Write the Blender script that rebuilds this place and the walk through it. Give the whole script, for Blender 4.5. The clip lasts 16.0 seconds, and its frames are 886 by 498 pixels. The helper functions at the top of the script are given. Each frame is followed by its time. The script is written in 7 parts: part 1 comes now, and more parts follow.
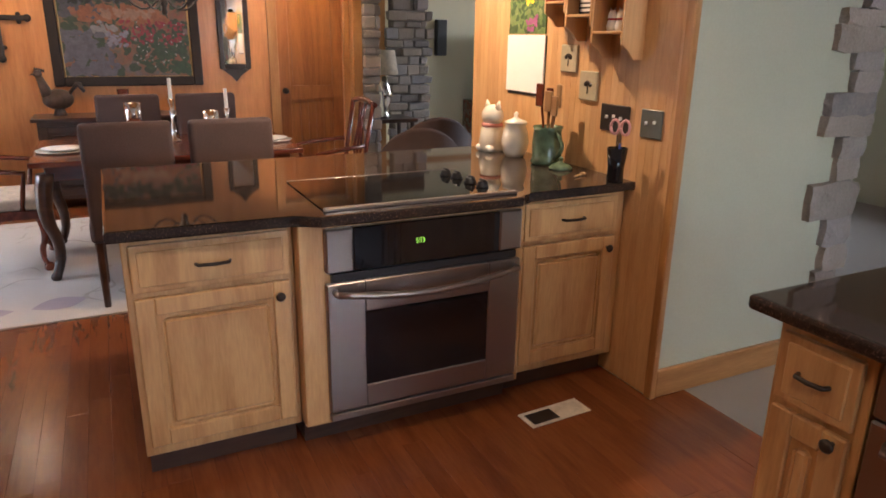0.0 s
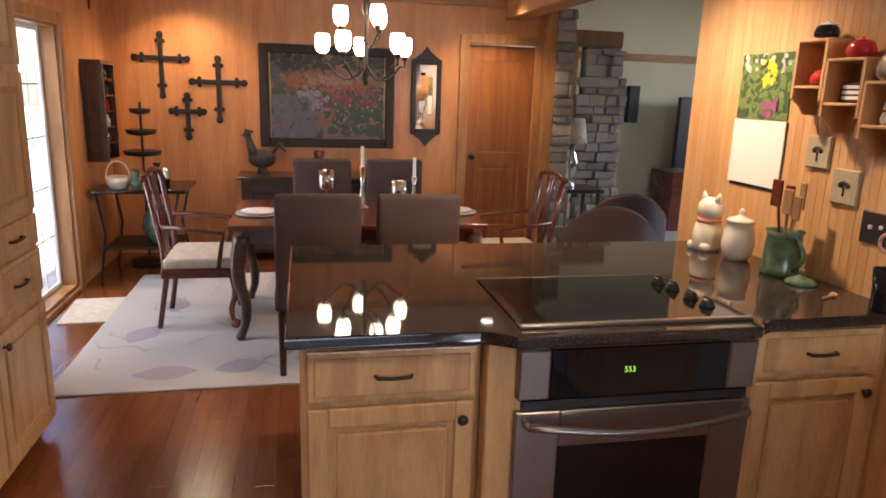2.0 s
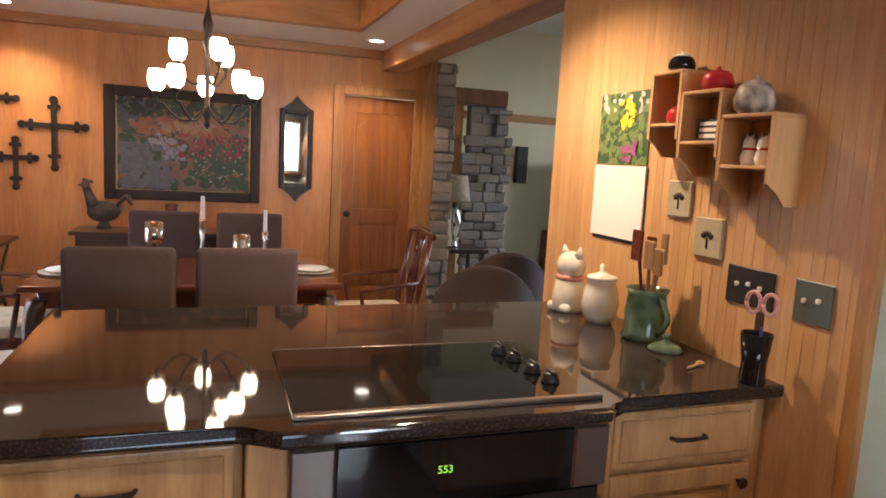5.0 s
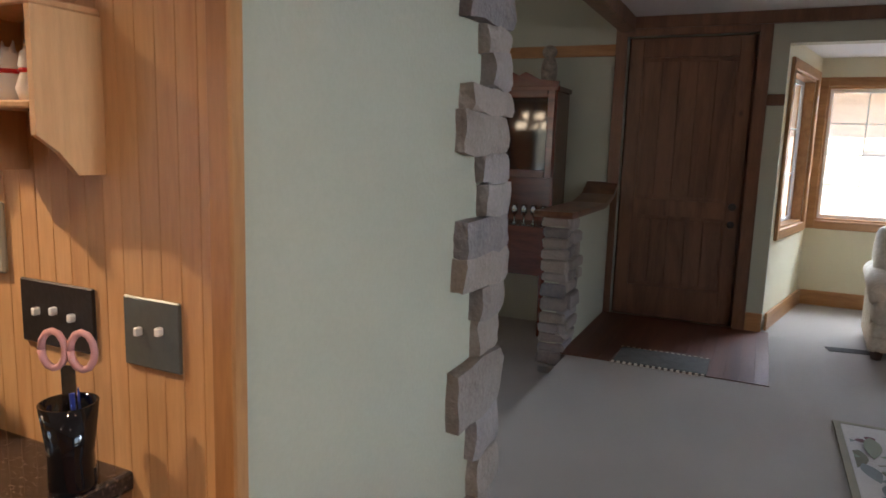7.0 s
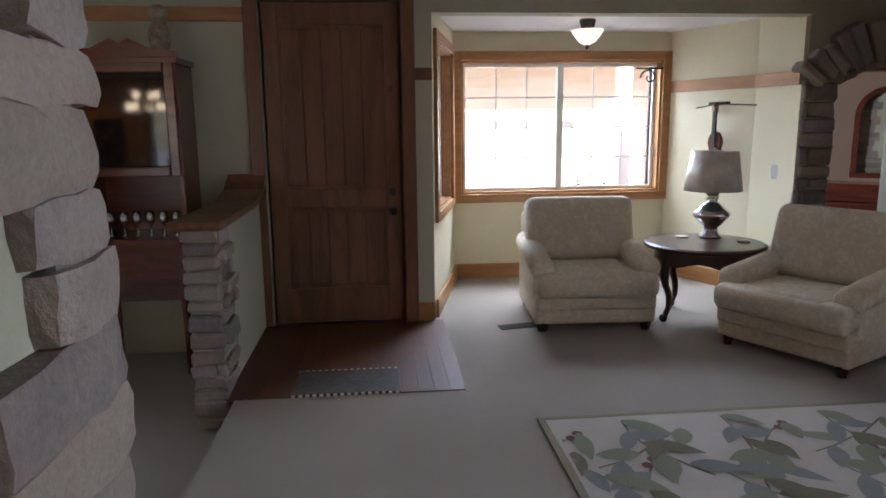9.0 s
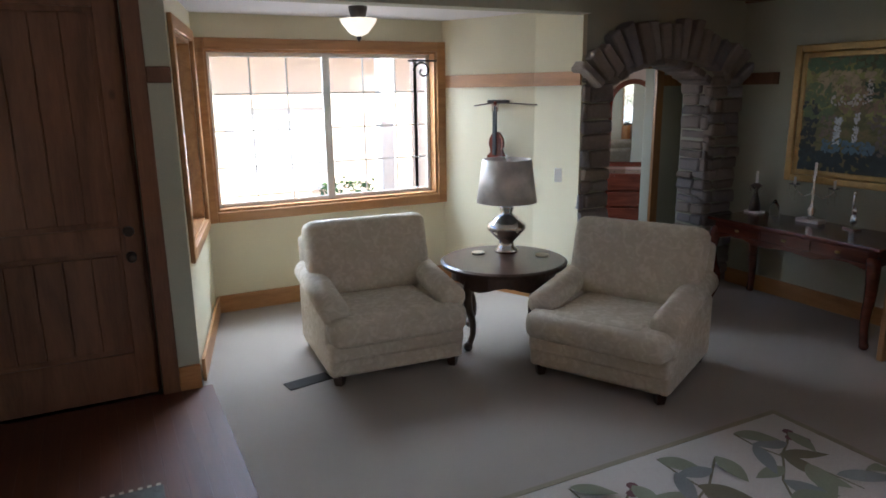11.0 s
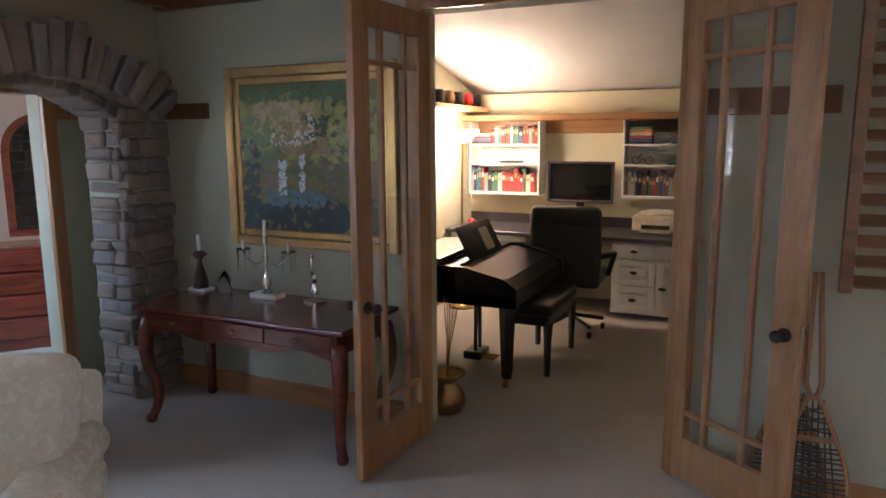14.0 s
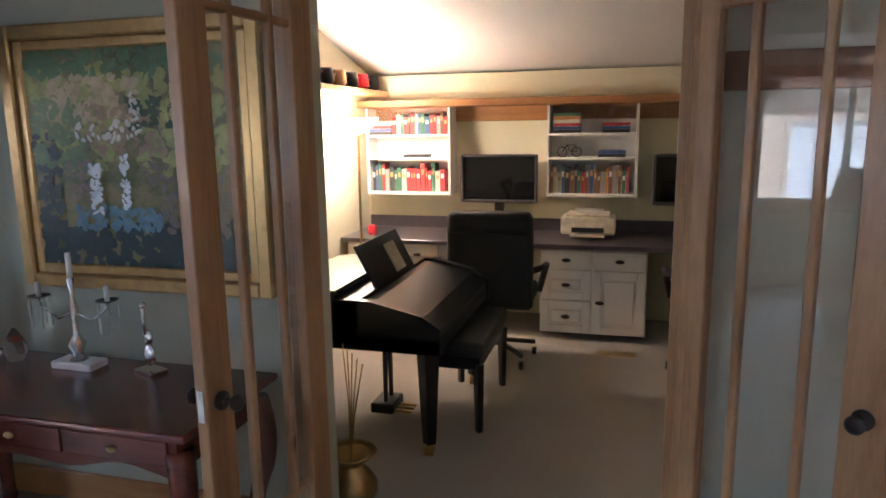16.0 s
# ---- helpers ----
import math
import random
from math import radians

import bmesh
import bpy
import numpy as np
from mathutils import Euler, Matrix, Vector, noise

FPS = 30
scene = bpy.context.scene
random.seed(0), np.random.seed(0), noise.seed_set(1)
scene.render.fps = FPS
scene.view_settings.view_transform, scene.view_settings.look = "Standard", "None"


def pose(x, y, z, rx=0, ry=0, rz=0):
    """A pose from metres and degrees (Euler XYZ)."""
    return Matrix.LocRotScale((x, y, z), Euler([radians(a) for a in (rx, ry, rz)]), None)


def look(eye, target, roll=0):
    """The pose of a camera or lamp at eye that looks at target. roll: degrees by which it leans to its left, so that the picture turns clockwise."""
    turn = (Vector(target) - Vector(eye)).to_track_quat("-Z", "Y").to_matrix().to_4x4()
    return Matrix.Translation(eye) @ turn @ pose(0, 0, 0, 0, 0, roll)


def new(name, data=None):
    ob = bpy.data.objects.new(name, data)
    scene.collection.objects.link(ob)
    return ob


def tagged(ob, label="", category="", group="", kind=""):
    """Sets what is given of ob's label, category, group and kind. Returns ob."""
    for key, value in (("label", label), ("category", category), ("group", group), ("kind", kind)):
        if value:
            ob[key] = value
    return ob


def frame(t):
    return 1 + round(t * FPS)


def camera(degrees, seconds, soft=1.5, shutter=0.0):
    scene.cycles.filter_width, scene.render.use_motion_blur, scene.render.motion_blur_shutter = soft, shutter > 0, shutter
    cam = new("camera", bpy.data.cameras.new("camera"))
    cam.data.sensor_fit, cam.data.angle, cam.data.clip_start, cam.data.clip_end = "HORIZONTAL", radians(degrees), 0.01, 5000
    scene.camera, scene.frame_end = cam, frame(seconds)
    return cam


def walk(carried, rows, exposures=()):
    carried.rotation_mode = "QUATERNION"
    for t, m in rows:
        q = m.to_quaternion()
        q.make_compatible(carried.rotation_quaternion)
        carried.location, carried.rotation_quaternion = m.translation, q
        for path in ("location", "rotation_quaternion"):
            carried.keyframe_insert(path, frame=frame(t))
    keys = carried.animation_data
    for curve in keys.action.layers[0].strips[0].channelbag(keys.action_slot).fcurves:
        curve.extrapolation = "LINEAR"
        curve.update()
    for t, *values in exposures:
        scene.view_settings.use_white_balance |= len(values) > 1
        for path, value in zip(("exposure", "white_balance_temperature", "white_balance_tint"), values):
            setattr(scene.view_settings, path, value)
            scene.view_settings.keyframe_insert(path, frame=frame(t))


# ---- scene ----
cam = camera(66.4, 16.0, 1.7)
PATH = [
    (0, (1.462, 1.013, 1.491), (2.309, 2.725, 0.897), 0.9),
    (0.5, (1.468, 1.062, 1.483), (2.176, 2.826, 0.861), -0.1),
    (1, (1.497, 1.182, 1.492), (2.181, 2.95, 0.857), 1.0),
    (1.5, (1.48, 1.346, 1.579), (2.058, 3.189, 1.058), 1.7),
    (2, (1.468, 1.399, 1.595), (1.87, 3.304, 1.141), 1.9),
    (2.5, (1.552, 1.467, 1.581), (1.694, 3.43, 1.225), 1.9),
    (3, (1.639, 1.514, 1.557), (1.493, 3.489, 1.274), 1.5),
    (3.2, (1.66, 1.523, 1.546), (1.428, 3.493, 1.284), 1.9),
    (5.3, (1.965, 1.89, 1.481), (2.916, 3.629, 1.214), 3.5),
    (5.5, (2.015, 1.974, 1.47), (3.158, 3.587, 1.168), 4.0),
    (6, (2.325, 2.078, 1.45), (3.682, 3.531, 1.229), 2.7),
    (6.5, (2.545, 2.202, 1.463), (4.125, 3.4, 1.198), 1.8),
    (7, (2.694, 2.278, 1.484), (4.487, 3.111, 1.18), 1.8),
    (7.5, (3.004, 2.351, 1.492), (4.878, 2.962, 1.148), -1.1),
    (8, (3.22, 2.393, 1.478), (5.14, 2.866, 1.179), -1.9),
    (8.5, (3.461, 2.464, 1.484), (5.419, 2.71, 1.155), -1.7),
    (8.7, (3.528, 2.523, 1.499), (5.498, 2.592, 1.161), -1.1),
    (10.8, (4.557, 2.689, 1.815), (6.297, 1.827, 1.338), -1.3),
    (11, (4.617, 2.586, 1.816), (6.358, 1.712, 1.36), -0.8),
    (11.5, (4.664, 2.212, 1.879), (6.249, 1.087, 1.407), -0.2),
    (12, (4.899, 2.01, 1.755), (6.291, 0.625, 1.376), 0.0),
    (12.5, (5.03, 1.759, 1.802), (6.355, 0.318, 1.391), -1.1),
    (13, (5.009, 1.488, 1.818), (6.223, -0.061, 1.464), -0.8),
    (13.5, (5.262, 1.068, 1.721), (6.229, -0.645, 1.363), -0.3),
    (14, (5.417, 0.779, 1.708), (6.233, -1.018, 1.381), -0.3),
    (14.5, (5.509, 0.451, 1.715), (6.26, -1.38, 1.424), -0.0),
    (15, (5.679, 0.211, 1.697), (6.292, -1.667, 1.386), 0.9),
    (15.5, (5.813, 0.007, 1.697), (6.303, -1.904, 1.368), 0.4),
    (16, (5.893, -0.281, 1.704), (6.42, -2.176, 1.346), -0.8),
]
EXPOSURES = [(0.0, 2.1, 5950, 13), (2.0, 2.0, 5950, 13), (3.2, 1.85, 5850, 13), (5.5, 2.05, 5950, 11), (6.5, 2.05, 5750, 11), (7.5, 2.0, 5750, 12), (8.7, 1.98, 5750, 13), (11.0, 1.9, 5600, 10), (12.5, 2.3, 5350, 8), (13.5, 2.8, 5250, 10), (14.5, 3.05, 5000, 10), (16.0, 3.15, 4900, 10)]
walk(cam, [(t, look(eye, target, roll)) for t, eye, target, roll in PATH], EXPOSURES)

# ---- world, sun ----
SUN_EL, SUN_AZ = radians(50), radians(250)
world = bpy.data.worlds.new("world")
scene.world = world
world.use_nodes = True
wn = world.node_tree
sky = wn.nodes.new("ShaderNodeTexSky")
sky.sky_type = "NISHITA"
sky.sun_disc = False
sky.sun_elevation, sky.sun_rotation = SUN_EL, SUN_AZ
wn.links.new(sky.outputs[0], wn.nodes["Background"].inputs[0])
wn.nodes["Background"].inputs[1].default_value = 0.15
sun = new("sun", bpy.data.lights.new("sun", "SUN"))
sun.data.energy, sun.data.angle, sun.data.color = 5.0, radians(0.6), (1, 0.95, 0.88)
sun_from = Vector((math.sin(SUN_AZ) * math.cos(SUN_EL), math.cos(SUN_AZ) * math.cos(SUN_EL), math.sin(SUN_EL)))
sun.matrix_world = look(sun_from * 30, (0, 0, 0))


def point_lamp(name, loc, watts, color, size=0.04):
    ob = new(name, bpy.data.lights.new(name, "POINT"))
    ob.data.energy, ob.data.color, ob.data.shadow_soft_size = watts, color, size
    ob.location = loc
    return ob


def spot_lamp(name, loc, watts, color, cone=120):
    ob = new(name, bpy.data.lights.new(name, "SPOT"))
    ob.data.energy, ob.data.color, ob.data.shadow_soft_size = watts, color, 0.03
    ob.data.spot_size, ob.data.spot_blend = radians(cone), 0.8
    ob.location = loc
    return ob


def sky_lamp(name, loc, target, w, h, watts, color=(0.86, 0.93, 1.0)):
    """An area lamp added as skylight outside an opening, above the line of sight."""
    ob = new(name, bpy.data.lights.new(name, "AREA"))
    ob.data.shape, ob.data.size, ob.data.size_y = "RECTANGLE", w, h
    ob.data.energy, ob.data.color = watts, color
    ob.matrix_world = look(loc, target)
    return ob


sky_lamp("bay_skylight", (11.4, 0.75, 2.75), (7.6, 0.75, 0.5), 2.2, 1.0, 62)
sky_lamp("patio_skylight", (-1.5, 6.1, 2.6), (1.5, 6.1, 0.2), 1.6, 1.0, 18)
# The next four are fill lamps behind unseen openings, added to brighten the rooms.
sky_lamp("sitting_fill", (10.0, 7.4, 2.4), (5.5, 7.4, 0.4), 2.2, 1.0, 60)
sky_lamp("kitchen_fill", (1.8, -3.3, 1.75), (2.0, 3.0, 0.8), 2.2, 1.1, 5.5)
sky_lamp("bedroom_fill", (11.2, -0.6, 1.9), (11.0, -3.0, 0.8), 1.2, 1.0, 5)
sky_lamp("south_fill", (3.62, -3.5, 1.8), (6.2, 0.5, 0.9), 0.9, 1.1, 24)
WARM = (1.0, 0.70, 0.42)
CAN_LIGHTS = [(0.47, 7.7), (3.25, 7.6), (2.85, 4.25), (0.9, 2.4), (2.6, 2.4), (1.7, 0.9)]


# ---- materials ----
def nodes_of(name):
    m = bpy.data.materials.new(name)
    m.use_nodes = True
    nt = m.node_tree
    return m, nt, nt.nodes["Principled BSDF"]


def coords(nt, scale, rot=(0, 0, 0)):
    tc = nt.nodes.new("ShaderNodeTexCoord")
    mp = nt.nodes.new("ShaderNodeMapping")
    mp.inputs["Scale"].default_value = scale
    mp.inputs["Rotation"].default_value = rot
    nt.links.new(tc.outputs["Object"], mp.inputs["Vector"])
    return mp.outputs[0]


def noise_node(nt, vec, scale, detail=4, rough=0.55, dist=0.0):
    n = nt.nodes.new("ShaderNodeTexNoise")
    n.inputs["Scale"].default_value = scale
    n.inputs["Detail"].default_value = detail
    n.inputs["Roughness"].default_value = rough
    n.inputs["Distortion"].default_value = dist
    nt.links.new(vec, n.inputs["Vector"])
    return n.outputs["Fac"]


def ramp(nt, fac, stops):
    r = nt.nodes.new("ShaderNodeValToRGB")
    while len(r.color_ramp.elements) < len(stops):
        r.color_ramp.elements.new(0.5)
    for e, (p, c) in zip(r.color_ramp.elements, stops):
        e.position, e.color = p, (*c, 1)
    nt.links.new(fac, r.inputs[0])
    return r.outputs[0]


def mixed(nt, fac, a, b, mode="MIX"):
    m = nt.nodes.new("ShaderNodeMix")
    m.data_type, m.blend_type = "RGBA", mode
    for sock, v in ((m.inputs[0], fac), (m.inputs[6], a), (m.inputs[7], b)):
        if isinstance(v, (int, float)):
            sock.default_value = v
        elif isinstance(v, tuple):
            sock.default_value = (*v, 1)
        else:
            nt.links.new(v, sock)
    return m.outputs[2]


def bump(nt, bsdf, fac, strength, dist=0.01):
    b = nt.nodes.new("ShaderNodeBump")
    b.inputs["Strength"].default_value = strength
    b.inputs["Distance"].default_value = dist
    nt.links.new(fac, b.inputs["Height"])
    nt.links.new(b.outputs[0], bsdf.inputs["Normal"])


def scaled(c, k):
    return tuple(min(1, v * k) for v in c)


def plain(name, color, rough=0.5, metal=0.0, vary=0.12, grain=60, bumps=0.05, coarse=3.0, coat=0.0):
    m, nt, b = nodes_of(name)
    v = coords(nt, (1, 1, 1))
    big = noise_node(nt, v, coarse, 3)
    fine = noise_node(nt, v, grain, 3)
    col = ramp(nt, big, [(0.3, scaled(color, 1 - vary)), (0.7, scaled(color, 1 + vary))])
    col = mixed(nt, 0.35, col, ramp(nt, fine, [(0.35, scaled(color, 1 - vary)), (0.65, scaled(color, 1 + vary))]))
    nt.links.new(col, b.inputs["Base Color"])
    b.inputs["Roughness"].default_value, b.inputs["Metallic"].default_value = rough, metal
    b.inputs["Coat Weight"].default_value = coat
    if bumps:
        bump(nt, b, fine, bumps)
    return m


def wood(name, light, dark, axis="z", rough=0.35, ring=9.0, knots=True, coat=0.15, random_tint=0.0):
    m, nt, b = nodes_of(name)
    st = {"x": (0.12, 1, 1), "y": (1, 0.12, 1), "z": (1, 1, 0.12)}[axis]
    v = coords(nt, st)
    info = nt.nodes.new("ShaderNodeObjectInfo")
    add = nt.nodes.new("ShaderNodeVectorMath")
    scl = nt.nodes.new("ShaderNodeVectorMath")
    scl.operation = "SCALE"
    nt.links.new(info.outputs["Random"], scl.inputs["Scale"])
    scl.inputs[0].default_value = (7, 5, 3)
    nt.links.new(v, add.inputs[0])
    nt.links.new(scl.outputs[0], add.inputs[1])
    v = add.outputs[0]
    rings = noise_node(nt, v, ring, 3, 0.5, 1.6)
    fine = noise_node(nt, v, ring * 14, 4, 0.6)
    mid = tuple((p + q) / 2 for p, q in zip(light, dark))
    col = ramp(nt, rings, [(0.32, dark), (0.46, mid), (0.6, light)])
    col = mixed(nt, 0.3, col, ramp(nt, fine, [(0.3, scaled(dark, 0.75)), (0.65, light)]))
    if knots:
        vo = nt.nodes.new("ShaderNodeTexVoronoi")
        vo.inputs["Scale"].default_value = 2.6
        nt.links.new(coords(nt, {"x": (0.6, 1, 1), "y": (1, 0.6, 1), "z": (1, 1, 0.6)}[axis]), vo.inputs["Vector"])
        k = ramp(nt, vo.outputs["Distance"], [(0.02, (1, 1, 1)), (0.07, (0, 0, 0))])
        col = mixed(nt, k, col, scaled(dark, 0.3))
    if random_tint:
        t = ramp(nt, info.outputs["Random"], [(0, (1 - random_tint,) * 3), (1, (1, 1, 1))])
        col = mixed(nt, 1.0, col, t, "MULTIPLY")
    nt.links.new(col, b.inputs["Base Color"])
    b.inputs["Roughness"].default_value = rough
    b.inputs["Coat Weight"].default_value = coat
    b.inputs["Coat Roughness"].default_value = 0.2
    bump(nt, b, fine, 0.06)
    return m


def speckled(name, base, spots, rough, scale=160):
    m, nt, b = nodes_of(name)
    v = coords(nt, (1, 1, 1))
    f = noise_node(nt, v, scale, 4, 0.7)
    g = noise_node(nt, v, 6, 3)
    col = ramp(nt, f, [(0.42, base), (0.58, scaled(base, 1.6)), (0.66, spots)])
    col = mixed(nt, ramp(nt, g, [(0.35, (0, 0, 0)), (0.7, (0.5, 0.5, 0.5))]), col, scaled(base, 0.6))
    nt.links.new(col, b.inputs["Base Color"])
    b.inputs["Roughness"].default_value = rough
    return m


def carpet(name, a, c):
    m, nt, b = nodes_of(name)
    v = coords(nt, (1, 1, 1))
    f = noise_node(nt, v, 260, 3, 0.7)
    g = noise_node(nt, v, 1.6, 4)
    col = mixed(nt, 0.5, ramp(nt, g, [(0.3, a), (0.7, c)]), ramp(nt, f, [(0.3, scaled(a, 0.7)), (0.7, scaled(c, 1.15))]))
    nt.links.new(col, b.inputs["Base Color"])
    b.inputs["Roughness"].default_value = 0.95
    b.inputs["Sheen Weight"].default_value = 0.2
    bump(nt, b, f, 0.5, 0.006)
    return m


def stone_mat(name):
    m, nt, b = nodes_of(name)
    info = nt.nodes.new("ShaderNodeObjectInfo")
    v = coords(nt, (1, 1, 1))
    f = noise_node(nt, v, 14, 5, 0.65)
    g = noise_node(nt, v, 90, 4, 0.7)
    base = ramp(nt, info.outputs["Random"], [(0.0, (0.17, 0.155, 0.165)), (0.3, (0.29, 0.24, 0.20)), (0.6, (0.38, 0.31, 0.26)), (0.85, (0.26, 0.25, 0.27)), (1, (0.44, 0.38, 0.33))])
    col = mixed(nt, ramp(nt, f, [(0.3, (0, 0, 0)), (0.75, (0.6, 0.6, 0.6))]), base, (0.36, 0.30, 0.25))
    col = mixed(nt, 0.6, col, ramp(nt, g, [(0.3, (0.62, 0.62, 0.62)), (0.7, (1, 1, 1))]), "MULTIPLY")
    nt.links.new(col, b.inputs["Base Color"])
    b.inputs["Roughness"].default_value = 0.8
    bump(nt, b, f, 0.6, 0.03)
    return m


def glow(name, color, power):
    m, nt, b = nodes_of(name)
    b.inputs["Base Color"].default_value = (*color, 1)
    b.inputs["Emission Color"].default_value = (*color, 1)
    b.inputs["Emission Strength"].default_value = power
    return m


def glass(name, color=(1, 1, 1), rough=0.0, ior=1.45):
    m, nt, b = nodes_of(name)
    b.inputs["Base Color"].default_value = (*color, 1)
    b.inputs["Transmission Weight"].default_value = 1
    b.inputs["Roughness"].default_value, b.inputs["IOR"].default_value = rough, ior
    return m


def painted_canvas(name, stops, scale, distort=2.5, seed=0.0):
    m, nt, b = nodes_of(name)
    v = coords(nt, (1, 1, 1), (seed, seed * 0.7, seed * 0.3))
    f = noise_node(nt, v, scale, 5, 0.62, distort)
    g = noise_node(nt, v, scale * 6, 4, 0.6, 1.0)
    h = noise_node(nt, v, scale * 0.6, 3, 0.5, 0.8)
    col = ramp(nt, f, stops)
    col = mixed(nt, 0.3, col, ramp(nt, g, [(p, c) for p, c in stops]))
    col = mixed(nt, ramp(nt, h, [(0.40, (0, 0, 0)), (0.6, (0.35, 0.35, 0.35))]), col, scaled(stops[0][1], 0.8))
    nt.links.new(col, b.inputs["Base Color"])
    b.inputs["Roughness"].default_value = 0.45
    bump(nt, b, g, 0.25, 0.004)
    return m


M = {}
M["bead"] = wood("honey_beadboard", (0.70, 0.42, 0.19), (0.58, 0.31, 0.125), "z", 0.35, 7, False, random_tint=0.08)
M["panel"] = wood("orange_wood_panelling", (0.64, 0.29, 0.10), (0.46, 0.17, 0.05), "z", 0.4, 3.5, False, 0.1)
M["oakpale"] = wood("pale_hickory", (0.60, 0.36, 0.155), (0.40, 0.20, 0.07), "z", 0.34, 8, True)
M["oakpale_x"] = wood("pale_hickory_across", (0.62, 0.395, 0.18), (0.45, 0.245, 0.09), "x", 0.38, 8, True)
M["trim"] = wood("honey_trim", (0.46, 0.23, 0.08), (0.30, 0.13, 0.04), "x", 0.4, 8)
M["trim_y"] = wood("honey_trim_y", (0.46, 0.23, 0.08), (0.30, 0.13, 0.04), "y", 0.4, 8)
M["trim_z"] = wood("honey_trim_z", (0.46, 0.23, 0.08), (0.30, 0.13, 0.04), "z", 0.4, 8)
M["alder"] = wood("knotty_alder", (0.20, 0.088, 0.042), (0.10, 0.040, 0.019), "z", 0.42, 6)
M["dindoor"] = wood("stained_door", (0.38, 0.145, 0.04), (0.23, 0.08, 0.022), "z", 0.35, 6)
M["pine"] = wood("clear_pine", (0.37, 0.205, 0.085), (0.24, 0.12, 0.045), "z", 0.4, 7)
M["floor"] = wood("cherry_floor", (0.24, 0.072, 0.022), (0.15, 0.038, 0.012), "y", 0.2, 6, False, 0.35, 0.14)
M["floor_x"] = wood("entry_hardwood", (0.13, 0.04, 0.016), (0.08, 0.022, 0.009), "x", 0.5, 6, False, 0.0, 0.14)
M["mahog"] = wood("mahogany", (0.15, 0.035, 0.018), (0.07, 0.015, 0.008), "x", 0.2, 8, False, 0.4)
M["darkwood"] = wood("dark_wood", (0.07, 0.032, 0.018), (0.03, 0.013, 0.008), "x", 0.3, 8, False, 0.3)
M["green"] = plain("sage_wall", (0.43, 0.42, 0.315), 0.75, 0, 0.05, 90, 0.06, 1.2)
M["cream"] = plain("cream_wall", (0.70, 0.64, 0.45), 0.75, 0, 0.04, 90, 0.05, 1.2)
M["pink"] = plain("peach_wall", (0.62, 0.48, 0.38), 0.75, 0, 0.04, 90, 0.05, 1.2)
M["ceil"] = plain("ceiling_white", (0.74, 0.71, 0.69), 0.8, 0, 0.03, 140, 0.1, 2)
M["granite"] = speckled("dark_granite", (0.025, 0.018, 0.016), (0.16, 0.10, 0.07), 0.04)
M["desk"] = speckled("desk_laminate", (0.05, 0.04, 0.045), (0.16, 0.13, 0.13), 0.3)
M["carpet"] = carpet("beige_carpet", (0.27, 0.228, 0.185), (0.335, 0.285, 0.235))
M["rugtan"] = carpet("cream_rug", (0.44, 0.39, 0.35), (0.54, 0.49, 0.44))
M["stone"] = stone_mat("ledge_stone")
M["mortar"] = plain("mortar", (0.20, 0.18, 0.17), 0.95, 0, 0.2, 60, 0.4)
M["steel"] = plain("brushed_steel", (0.28, 0.24, 0.22), 0.28, 0.9, 0.05, 200, 0.02)
M["chrome"] = plain("polished_metal", (0.72, 0.70, 0.68), 0.15, 1.0, 0.05, 40, 0.02)
M["iron"] = plain("dark_bronze", (0.045, 0.035, 0.03), 0.4, 0.6, 0.2, 60, 0.1)
M["brass"] = plain("old_brass", (0.36, 0.24, 0.09), 0.3, 0.9, 0.2, 25, 0.08)
M["blackgl"] = plain("black_glass", (0.008, 0.008, 0.009), 0.05, 0, 0.1, 40, 0.0)
M["black"] = plain("black_plastic", (0.015, 0.015, 0.017), 0.4, 0, 0.1, 80, 0.03)
M["lacquer"] = plain("piano_black", (0.008, 0.008, 0.009), 0.28, 0, 0.1, 40, 0.0, 3, 0.15)
M["leather"] = plain("black_leather", (0.012, 0.011, 0.011), 0.45, 0, 0.2, 120, 0.25)
M["white"] = plain("white_paint", (0.78, 0.75, 0.72), 0.45, 0, 0.03, 80, 0.03)
M["cream_cer"] = plain("cream_ceramic", (0.75, 0.68, 0.56), 0.2, 0, 0.12, 22, 0.03)
M["green_cer"] = plain("green_glazed_ceramic", (0.10, 0.15, 0.09), 0.12, 0, 0.5, 18, 0.05, 9)
M["paper"] = plain("paper", (0.86, 0.85, 0.82), 0.7, 0, 0.02, 60, 0.02)
def damask_cloth():
    m, nt, b = nodes_of("damask_upholstery")
    v = coords(nt, (1, 1, 1))
    leaf = noise_node(nt, v, 19, 2, 0.4, 1.4)
    fine = noise_node(nt, v, 260, 2)
    col = ramp(nt, leaf, [(0.36, (0.57, 0.49, 0.36)), (0.48, (0.60, 0.52, 0.39)), (0.56, (0.62, 0.54, 0.41)), (0.62, (0.69, 0.61, 0.48))])
    col = mixed(nt, 0.25, col, ramp(nt, fine, [(0.35, (0.52, 0.45, 0.33)), (0.65, (0.76, 0.68, 0.54))]))
    nt.links.new(col, b.inputs["Base Color"])
    nt.links.new(ramp(nt, leaf, [(0.44, (0.85, 0.85, 0.85)), (0.56, (0.5, 0.5, 0.5))]), b.inputs["Roughness"])
    bump(nt, b, fine, 0.2)
    return m


